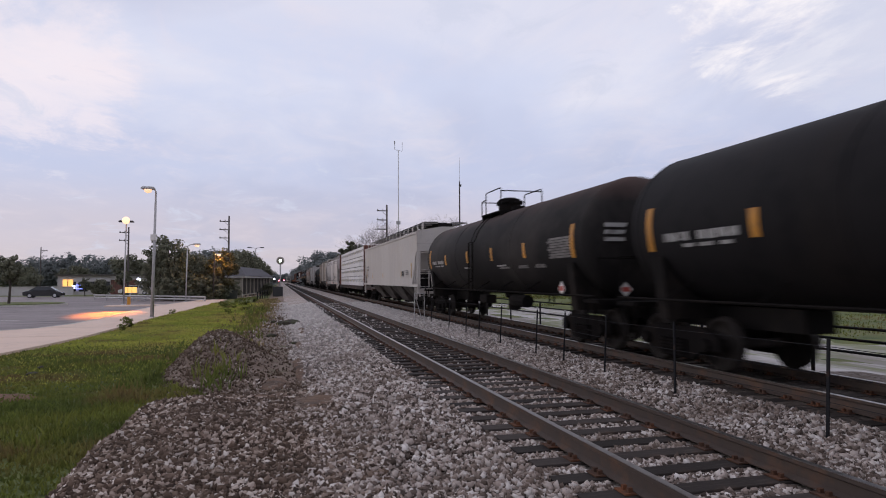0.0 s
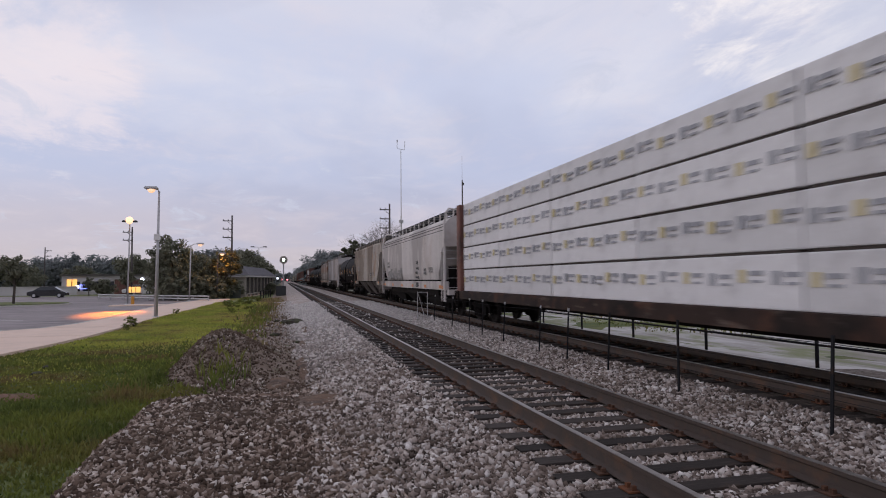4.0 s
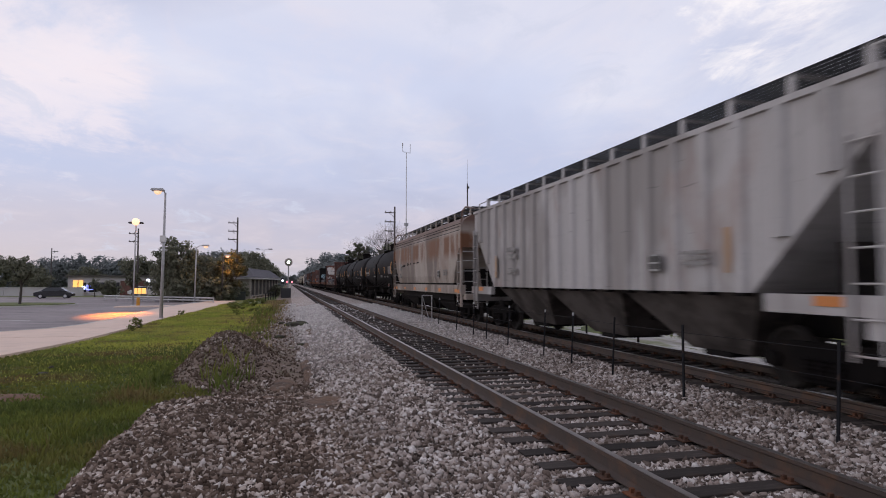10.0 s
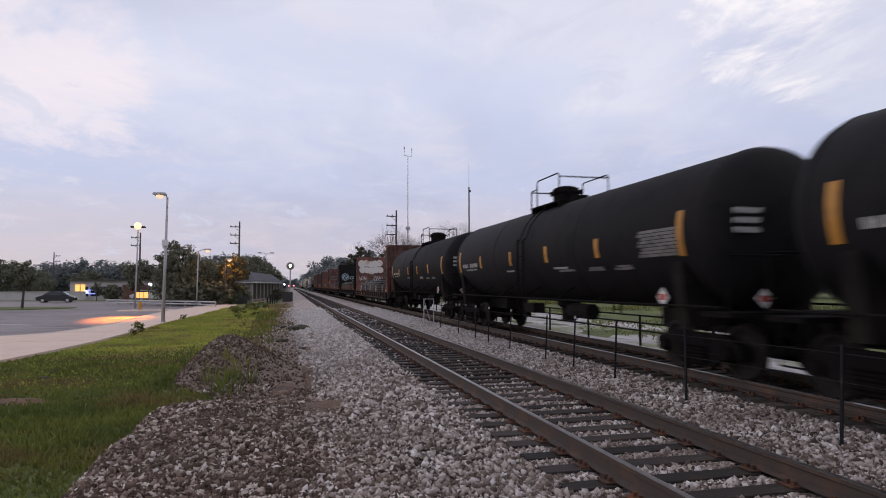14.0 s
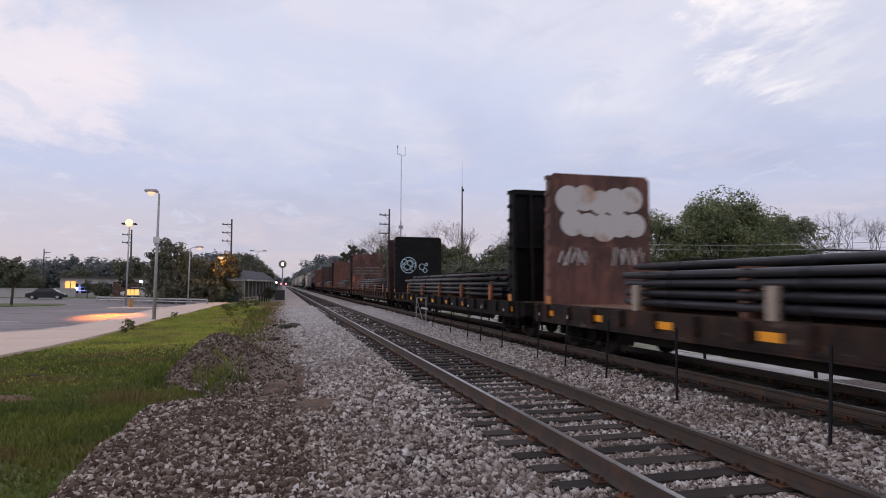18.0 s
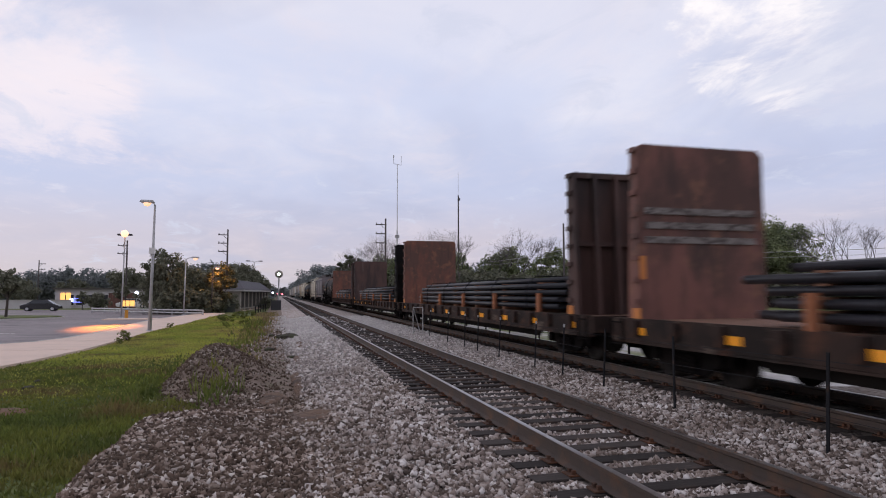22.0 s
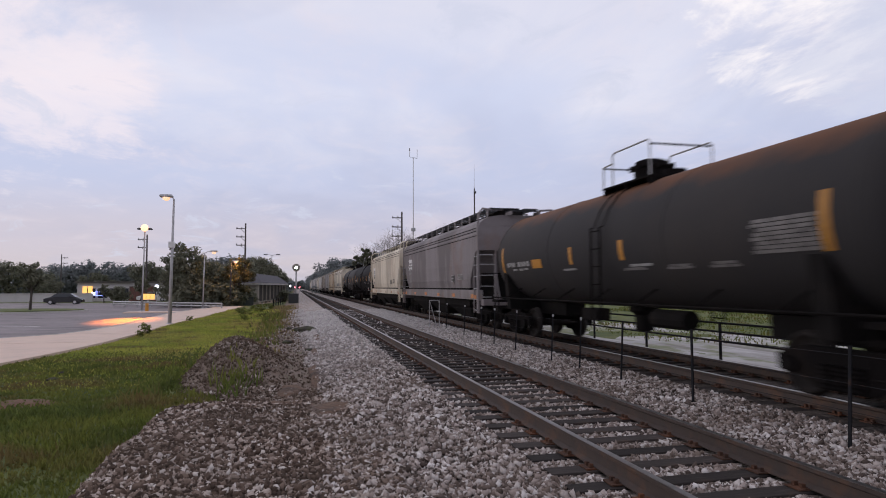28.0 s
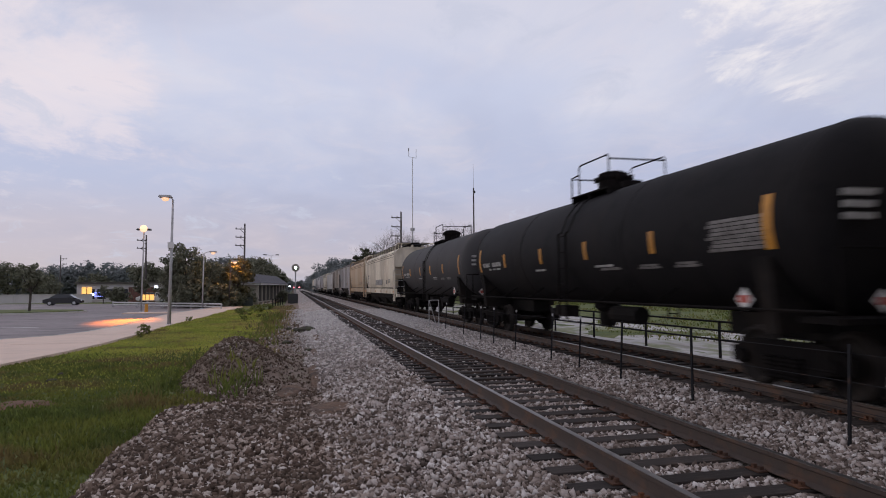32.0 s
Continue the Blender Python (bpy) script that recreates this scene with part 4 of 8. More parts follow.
def sideframe_mesh():
    bm = B()
    prism(bm, ((-1.16, 0.36), (-1.18, 0.58), (-0.72, 0.74), (0.72, 0.74), (1.18, 0.58), (1.16, 0.36), (0.72, 0.33), (0.46, 0.17), (-0.46, 0.17), (-0.72, 0.33)), -0.07, 0.07, "x")
    return bm


def spring_mesh():
    bm = B()
    lathe(bm, [(0.085 if k % 2 else 0.10, 0.22 + 0.03 * k) for k in range(11)], 10, "z", (-0.11, 0, 0))
    return bm


def truck(car, y):
    def bolster():
        bm = box(B(), -1.05, 1.05, -0.2, 0.2, 0.42, 0.66)
        tube(bm, (0, 0, 0.66), (0, 0, 0.78), 0.2, 12)
        for s in (-1, 1):
            box(bm, -0.8, 0.8, s * 0.36 - 0.05, s * 0.36 + 0.05, 0.32, 0.42)
        return bm
    t = piece("truck", "bolster", bolster, M_STEELDARK, car, pose(0, y, 0), "dark cast-steel two-axle truck")
    for s in (-1, 1):
        turn = pose(s * 0.99, 0, 0, 0, 0, 0 if s < 0 else 180)
        piece("sideframe", "sideframe", sideframe_mesh, M_STEELDARK, t, turn)
        if s < 0:
            for dy in (-0.89, 0.89):
                piece("bearing_cap", "bearing_cap", lambda: tube(B(), (-0.16, 0, 0.457), (-0.072, 0, 0.457), 0.115, 12), M_STEELDARK, t, turn @ pose(0, dy, 0))
            for dy in (-0.24, 0.0, 0.24):
                piece("spring", "spring", spring_mesh, M_STEELDARK, t, turn @ pose(0, dy, 0))
    for dy in (-0.89, 0.89):
        w = piece("wheelset", "wheelset", wheelset_mesh, M_WHEEL, t, pose(0, dy, 0.458), "worn steel wheels on an axle", True)
        WHEELS.append(w)
    return t


def coupler(car, y, s):
    def make():
        bm = box(B(), -0.08, 0.08, -0.75, 0.05, 0.78, 0.95)
        prism(bm, ((-0.16, 0.02), (-0.14, 0.26), (0.02, 0.30), (0.05, 0.14), (0.16, 0.20), (0.18, 0.04), (0.08, -0.06), (-0.08, -0.06)), 0.72, 1.0, "z")
        rod(bm, [(0.25, -0.2, 0.8), (0.3, 0.05, 0.55), (0.22, 0.3, 0.42)], 0.025, 6)
        return bm
    piece("coupler", "coupler", make, M_STEELDARK, car, pose(0, y, 0, 0, 0, 0 if s > 0 else 180), "black knuckle coupler with air hose")


def plate(name, car, x, y0, y1, z0, z1, mat, label=""):
    """A flat painted mark or plate on the side of a car."""
    return part(name, box(B(), x - 0.008, x, min(y0, y1), max(y0, y1), z0, z1), mat, car, label)


def word_bars(car, x, y, z, w, h, mat, rows=1, label="worn unreadable lettering", breaks=2):
    """Unreadable lettering as plain bars: one part for each line."""
    for r in range(rows):
        bm = B()
        zz, hh = z - r * h * 1.5, h
        cut = sorted(rng.uniform(0.25, 0.75, breaks)) if breaks else []
        edges = [0.0, *cut, 1.0]
        for a, b in zip(edges, edges[1:]):
            box(bm, x - 0.007, x, y + w * a + 0.03, y + w * b - 0.03, zz - hh, zz)
        part("lettering", bm, mat, car, label)


def ladder(car, x, y, z0, z1, width, along, name="ladder", mat=None):
    """Two stiles with rungs. along: 'y' on the side of a car, 'x' on its end."""
    bm = B()
    def at(u, z):
        return (x, y + u, z) if along == "y" else (x + u, y, z)
    for u in (0, width):
        rod(bm, [at(u, z0), at(u, z1)], 0.028, 6)
    k = int((z1 - z0) / 0.42)
    for i in range(k + 1):
        z = z0 + 0.08 + i * (z1 - z0 - 0.16) / k
        rod(bm, [at(0, z), at(width, z)], 0.016, 6)
    part(name, bm, mat or M_STEELDARK, car, "steel ladder")


def curved_patch(RT, ZT, name, car, y0, y1, a0, a1, mat, label=""):
    """A thin curved plate on the camera's side of a tank, between two angles above its middle."""
    bm = B()
    n = max(2, int(abs(a1 - a0) / 8) + 1)
    rows = []
    for k in range(n + 1):
        a = radians(a0 + (a1 - a0) * k / n)
        rows.append([bm.verts.new((-(RT + d) * math.cos(a), y, ZT + (RT + d) * math.sin(a))) for y, d in ((y0, 0.012), (y1, 0.012), (y1, 0.001), (y0, 0.001))])
    for a, b in zip(rows, rows[1:]):
        for k in range(4):
            bm.faces.new((a[k], a[(k + 1) % 4], b[(k + 1) % 4], b[k]))
    bm.faces.new(rows[0])
    bm.faces.new(rows[-1][::-1])
    bmesh.ops.recalc_face_normals(bm, faces=bm.faces[:])
    return part(name, bm, mat, car, label)


def tank_car(length, mat, label, style=0, radius=1.45, middle=2.54, fittings=-0.3):
    """style 0: three marks and a notice; 1: without the notice; 2: rust-topped, marks lower down."""
    RT, ZT = radius, middle
    c = thing("tank_car", label, "tank car", group="cars of the freight train")
    H = length / 2
    e = H - 0.5
    bm = B()
    prof = [(0.02, -e)] + [(RT * math.sin(a), -e + 0.62 * (1 - math.cos(a))) for a in np.linspace(0.12, math.pi / 2, 8)]
    prof += [(r, -y) for r, y in prof[::-1]]
    lathe(bm, prof, 56, "y", (0, 0, ZT))
    part("shell", bm, mat, c, smooth=True)
    for y in (-e + 0.66, -e * 0.36, e * 0.36, e - 0.66):
        bm = B()
        lathe(bm, ((RT - 0.05, y - 0.03), (RT + 0.008, y - 0.025), (RT + 0.008, y + 0.025), (RT - 0.05, y + 0.03)), 56, "y", (0, 0, ZT))
        part("weld_band", bm, mat, c, smooth=True)
    # top fittings
    top, py = ZT + RT, fittings
    bm = box(B(), -0.78, 0.78, py - 1.05, py + 1.1, top - 0.055, top - 0.015)
    for y in (-1.0, 0, 1.0):
        box(bm, -0.78, 0.78, py + y - 0.03, py + y + 0.03, top - 0.2, top - 0.055)
    part("platform", bm, M_STEELDARK, c, "dark steel walkway round the manway")
    bm = B()
    lathe(bm, ((0.40, top - 0.05), (0.40, top + 0.34), (0.44, top + 0.35), (0.44, top + 0.40), (0.40, top + 0.41), (0.38, top + 0.50), (0.22, top + 0.56), (0.05, top + 0.57)), 20, "z", (0, py + 0.15, 0))
    for k in range(6):
        a = 1.047 * k + 0.3
        box(bm, 0.46 * math.cos(a) - 0.04, 0.46 * math.cos(a) + 0.04, py + 0.15 + 0.46 * math.sin(a) - 0.04, py + 0.15 + 0.46 * math.sin(a) + 0.04, top + 0.30, top + 0.44)
    part("manway_housing", bm, M_STEELDARK, c, "black cylindrical valve housing")
    bm = B()
    tube(bm, (0, py - 0.75, top - 0.05), (0, py - 0.75, top + 0.16), 0.26, 14)
    rod(bm, [(0, py - 0.75, top + 0.16), (0.1, py - 0.45, top + 0.22)], 0.03)
    part("manway_lid", bm, M_STEELDARK, c)
    for s in (-1, 1):
        bm = B()
        x = s * 0.76
        rod(bm, [(x, py + 1.06, top - 0.03), (x, py + 1.06, top + 0.50), (x, py + 0.60, top + 0.52)], 0.021)
        rod(bm, [(x, py + 0.60, top - 0.03), (x, py + 0.60, top + 0.70), (x, py + 0.52, top + 0.76), (x, py - 0.94, top + 0.76), (x, py - 1.03, top + 0.68), (x, py - 1.03, top - 0.03)], 0.021)
        part("safety_rail", bm, M_PALE_STEEL if style == 2 else M_STEELDARK, c, "steel pipe safety rail")
    for y, z in ((py - 1.03, 0.66), (py + 1.06, 0.48)):
        part("end_rail", rod(B(), [(-0.76, y, top + z), (0.76, y, top + z)], 0.02), M_STEELDARK, c)
    for s in (-1, 1):
        ladder(c, s * (RT + 0.10), py - 0.22, 0.75, 2.9, 0.44, "y")
        for u in (0, 0.44):
            arc = [(s * (RT + 0.07) * math.cos(a), py - 0.22 + u, ZT + (RT + 0.07) * math.sin(a)) for a in (0.25, 0.55, 0.8, 1.0)]
            part("ladder_hoop", rod(B(), [(s * (RT + 0.10), py - 0.22 + u, 2.9), *arc], 0.016), M_STEELDARK, c)
        part("side_handrail", rod(B(), [(s * 1.47, -H + 0.5, 1.22), (s * 1.56, -H + 2.3, 1.22), (s * 1.56, H - 2.3, 1.22), (s * 1.47, H - 0.5, 1.22)], 0.025), M_STEELDARK, c, "long pipe handrail below the tank")
        for k in range(7):
            y = (k - 3) * (H - 2.3) / 3
            piece("handrail_bracket", ("rail_bracket", s), lambda: rod(B(), [(s * 1.56, 0, 1.22), (s * 1.0, 0, 1.55)], 0.018), M_STEELDARK, c, pose(0, y, 0))
    # underframe
    for s in (-1, 1):
        y = s * (H - 1.8)
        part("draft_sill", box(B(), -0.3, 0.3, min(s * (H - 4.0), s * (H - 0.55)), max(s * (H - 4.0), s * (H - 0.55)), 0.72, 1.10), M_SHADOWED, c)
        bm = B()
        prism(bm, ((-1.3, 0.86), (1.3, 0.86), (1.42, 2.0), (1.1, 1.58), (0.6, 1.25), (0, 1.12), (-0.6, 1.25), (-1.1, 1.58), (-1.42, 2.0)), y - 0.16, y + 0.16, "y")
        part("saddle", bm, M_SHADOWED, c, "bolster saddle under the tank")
        part("end_platform", box(B(), -1.45, 1.45, min(s * (H - 1.1), s * (H - 0.4)), max(s * (H - 1.1), s * (H - 0.4)), 1.06, 1.14), M_STEELDARK, c)
        for x in (-1.4, 1.4):
            part("end_handrail", rod(B(), [(x, s * (H - 0.45), 1.1), (x, s * (H - 0.45), 2.05), (x * 0.25, s * (H - 0.45), 2.05)], 0.022), M_STEELDARK, c)
            part("step_iron", rod(B(), [(x, s * (H - 0.6), 1.1), (x, s * (H - 0.6), 0.45), (x, s * (H - 1.0), 0.45), (x, s * (H - 1.0), 1.1)], 0.022), M_STEELDARK, c)
        truck(c, y)
        coupler(c, s * (H - 0.28), s)
    part("outlet_valve", lathe(B(), ((0.10, 0.5), (0.22, 0.55), (0.22, 0.9), (0.35, 1.0), (0.35, 1.2)), 14, "z", (0, 0.3, 0)), M_SHADOWED, c, "bottom outlet valve")
    part("brake_cylinder", tube(B(), (-0.6, -2.4, 0.9), (-0.6, -1.2, 0.9), 0.2, 10), M_SHADOWED, c)
    part("control_box", soft_box(-0.7, -0.3, 1.4, 2.2, 0.72, 1.02, 0.03), M_SHADOWED, c)
    # marks
    shell_patch = functools.partial(curved_patch, RT, ZT)
    low = -13 if style == 2 else -11
    for k, y in enumerate((-e + 1.12, -e * 0.50, -e * 0.16, e * 0.17, e * 0.54, e - 1.12)):
        if style == 2 and k in (1, 4):
            continue
        a0 = low + (-3 if k not in (0, 5) else -7)
        shell_patch("reflector", c, y - 0.075, y + 0.075, a0, a0 + 17 + (15 if k in (0, 5) else 0), M_YELLOW, "yellow vertical reflector stripe")

    def broken_line(y0, y1, a0, a1, count):
        """A worn line of unreadable writing: short bars with gaps between them."""
        cut = np.linspace(y0, y1, count + 1)
        for u, v in zip(cut, cut[1:]):
            w = (v - u) * rng.uniform(0.55, 0.8)
            shell_patch("lettering", c, u, u + w, a0 + rng.uniform(0, 0.6), a1, M_LETTER, "worn unreadable white lettering")
    broken_line(e - 3.45, e - 2.45, low - 1, low + 5, 4)
    broken_line(e - 2.25, e - 1.5, low - 1, low + 5, 5)
    broken_line(e - 3.3, e - 1.9, low - 5.5, low - 3, 3)
    if style != 1:
        for k in range(8):
            shell_patch("notice", c, -e + 1.24, -e + 2.5 - 0.06 * (k % 3), -6 + low + 2.6 * k, -3.9 + low + 2.6 * k, M_NOTICE, "grey-white notice of unreadable lines")
    shell_patch("lettering", c, -e * 0.30, -e * 0.30 + 0.8, -22, -20, M_LETTER)
    shell_patch("lettering", c, e * 0.15, e * 0.15 + 0.7, -22, -20, M_LETTER)
    for y, w, h in ((-e + 2.9, 0.7, 3.6), (-e + 4.1, 0.75, 3.2), (-e + 5.6, 0.9, 2.0)):
        for k in range(2):
            shell_patch("lettering", c, y + 0.05 * k, y + w - 0.08 * k, -24 - 0.55 * h + 0.62 * h * k, -24 - 0.05 * h + 0.62 * h * k, M_NOTICE)
    if style == 2:
        shell_patch("reflector", c, e - 4.4, e - 3.7, low - 4, low + 6, M_YELLOW, "orange-yellow rectangular mark")
    for k in range(3):
        bm = B()
        box(bm, -1.15, -0.2, -e - 0.003 + 0.075, -e + 0.10, 2.75 - 0.16 * k, 2.84 - 0.16 * k)
        part("end_lettering", bm, M_LETTER, c, "white unreadable lettering on the tank head")
    if style == 2:
        return c
    bm = B()
    prism(bm, ((-e + 1.6, 1.18), (-e + 1.78, 1.36), (-e + 1.6, 1.54), (-e + 1.42, 1.36)), -1.50, -1.488, "x")
    p = part("placard", bm, M_WHITE, c, "white and red diamond placard")
    part("placard_centre", box(B(), -1.507, -1.502, -e + 1.49, -e + 1.71, 1.31, 1.42), M_PLACARD, p)
    bm = prism(B(), ((-0.75, 1.20), (-0.59, 1.36), (-0.75, 1.52), (-0.91, 1.36)), -H + 0.42, -H + 0.43, "y")
    p2 = part("placard", bm, M_WHITE, c, "white and red diamond placard")
    part("placard_centre", box(B(), -0.85, -0.65, -H + 0.410, -H + 0.417, 1.31, 1.41), M_PLACARD, p2)
    part("placard_holder", rod(B(), [(-0.75, -H + 0.44, 1.22), (-0.75, -H + 0.5, 1.1)], 0.02), M_STEELDARK, p2)
    part("placard_holder", rod(B(), [(-1.485, -e + 1.6, 1.3), (-1.1, -e + 1.6, 1.12)], 0.02), M_STEELDARK, p)
    return c


def grating(x0, x1, y0, y1, z, thick=0.03, bars=9, cross=1.28, fill=0.86):
    """A walkway grating in one piece: lengthwise bars tied by cross bars, open between."""
    bm = B()
    xs, ys = [], []
    pitch = (x1 - x0) / (bars - 0.14)
    for k in range(bars):
        xs += [x0 + k * pitch, x0 + (k + fill) * pitch]
    n = max(2, int((y1 - y0) / cross))
    for k in range(n + 1):
        y = y0 + (y1 - y0 - 0.05) * k / n
        ys += [y, y + 0.05]
    grid = [[bm.verts.new((x, y, z)) for x in xs] for y in ys]
    for r in range(len(ys) - 1):
        for k in range(len(xs) - 1):
            if k % 2 == 0 or r % 2 == 0:
                bm.faces.new((grid[r][k], grid[r][k + 1], grid[r + 1][k + 1], grid[r + 1][k]))
    bmesh.ops.solidify(bm, geom=bm.faces[:], thickness=thick)
    return bm


def roof_walk(c, hy, zr, mat, x0=0.38, x1=1.15, step=1.28, short=0.1):
    """Raised grating running boards along the roof on light brackets."""
    e = hy - short
    for s in (-1, 1):
        a, b = sorted((s * x0, s * x1))
        part("running_board", grating(a, b, -e, e, zr + 0.355, thick=0.045, bars=6, fill=0.972), M_GRATE, c, "grey grating running board on the roof")
    part("hatch_trough", box(B(), -0.36, 0.36, -e + 0.15, e - 0.15, zr - 0.06, zr + 0.31), M_SHADOWED, c, "long dark coaming of the roof hatches")
    n = int(2 * hy / step)
    for k in range(n + 1):
        y = -hy + short + 0.2 + k * (2 * (hy - short) - 0.4) / n
        for s in (-1, 1):
            piece("roof_bracket", ("bracket", mat.name), lambda: box(box(B(), -0.03, 0.01, -0.06, 0.06, -0.16, 0.32), -0.03, x1 - x0, -0.03, 0.03, 0.28, 0.32), mat, c, pose(s * (x1 + 0.02), y, zr, 0, 0, 0 if s < 0 else 180))
    n = 4
    for k in range(n):
        y = (k - (n - 1) / 2) * (2 * hy / n)
        piece("hatch", "hatch", lambda: soft_box(-0.34, 0.34, -1.2, 1.2, 0.0, 0.10, 0.03), M_SHADOWED, c, pose(0, y, zr + 0.312), "roof loading hatch cover")


def hopper_end(c, s, H, hy, mat, z_low, z_top):
    """End platform, corner posts, ladders and brake gear at one end of a hopper."""
    y_end = s * (H - 0.62)
    part("end_sill", box(B(), -1.52, 1.52, min(y_end, y_end - s * 0.45), max(y_end, y_end - s * 0.45), 0.90, 1.16), mat, c)
    for x in (-1.50, 1.50):
        part("corner_post", box(B(), x - 0.05, x + 0.05, y_end - s * 0.13 - 0.06, y_end - s * 0.13 + 0.06, 1.16, z_top), mat, c)
        ladder(c, x * 1.035, y_end - s * 0.62 if s > 0 else y_end + 0.18, 0.62, z_top - 0.1, 0.44, "y", mat=mat)
    ladder(c, -1.45, y_end + s * 0.03, 0.75, z_top, 0.46, "x", "end_ladder", mat)
    bm = B()
    rod(bm, [(0.55, y_end, 1.16), (0.55, y_end, 2.5)], 0.02)
    tube(bm, (0.55, y_end + s * 0.02, 2.4), (0.55, y_end + s * 0.07, 2.4), 0.25, 14)
    rod(bm, [(-1.4, y_end, 1.95), (1.4, y_end, 1.95)], 0.018)
    part("brake_wheel", bm, M_STEELDARK, c, "end handrail and hand brake wheel")
    for x in (-0.75, 0.75):
        part("end_brace", tube(B(), (x, y_end - s * 0.1, 1.1), (x * 1.2, s * (hy - 0.15), z_top), 0.05, 6), mat, c)


def cage_end(c, s, H, mat, zr, slope):
    """The open end of a round-sided hopper: wide corner stiles with rungs, an end ladder and a crossover board."""
    y = s * (H - 0.78)
    part("end_sill", box(B(), -1.52, 1.52, min(y, y + s * 0.40), max(y, y + s * 0.40), 0.90, 1.12), mat, c)
    for x in (-1.60, 1.60):
        part("ladder_stile", box(B(), x - 0.035, x + 0.035, y - 0.08, y + 0.08, 0.62, zr - 0.42), mat, c, "wide pale corner stile")
        part("inner_stile", box(B(), x - 0.02, x + 0.02, y - s * 0.52 - 0.03, y - s * 0.52 + 0.03, 0.62, 2.72), mat, c)
        part("roof_grab_iron", rod(B(), [(x, y, zr - 0.44), (x * 0.97, y, zr + 0.08), (x * 0.86, y - s * 0.12, zr + 0.28), (x * 0.62, y - s * 0.4, zr + 0.28)], 0.04, 8), mat, c)
        for z in (0.72, 1.12, 1.50, 1.95, 2.38, 2.70):
            piece("rung", "cage_rung", lambda: rod(B(), [(0, -0.55, 0), (0, 0.04, 0)], 0.017), M_PALE_STEEL, c, pose(x, y, z, 0, 0, 0 if s > 0 else 180))
        part("corner_reflector", box(B(), x - 0.004 + (0.04 if x > 0 else -0.04), x + 0.004 + (0.04 if x > 0 else -0.04), y - s * 0.28 - 0.12, y - s * 0.28 + 0.12, 1.14, 1.28), M_ORANGE, c, "faded orange corner reflector")
    part("end_post", box(B(), -0.97, -0.89, y - 0.03, y + 0.05, 0.9, slope + 0.4), mat, c, "upright of the end ladder")
    for z in (1.2, 1.6, 2.0, 2.4, 2.75):
        piece("end_rung", "end_rung", lambda: rod(B(), [(-1.58, 0, 0), (-0.93, 0, 0)], 0.017), M_PALE_STEEL, c, pose(0, y, z))
    for x in (-0.4, 0.7):
        part("board_bracket", box(B(), x - 0.025, x + 0.025, min(s * (H - 0.42), s * (H - 1.05)), max(s * (H - 0.42), s * (H - 1.05)), zr + 0.02, zr + 0.165), mat, c)
    for x in (-0.75, 0.75):
        part("end_brace", tube(B(), (x, s * (H - 0.85), 1.1), (x * 1.2, s * (H - 1.2), slope), 0.05, 6), mat, c)
    bm = B()
    rod(bm, [(0.55, y, 1.12), (0.55, y, 2.5)], 0.02)
    tube(bm, (0.55, y + s * 0.02, 2.3), (0.55, y + s * 0.06, 2.3), 0.25, 14)
    part("brake_wheel", bm, M_STEELDARK, c, "end handrail and hand brake wheel")
    ya, yb = sorted((s * (H - 0.42), s * (H - 1.05)))
    bm = grating(-0.45, 0.75, ya, yb, zr + 0.20, bars=7, cross=0.3)
    part("crossover_board", bm, M_GRATE, c, "grating crossover board over the car end")


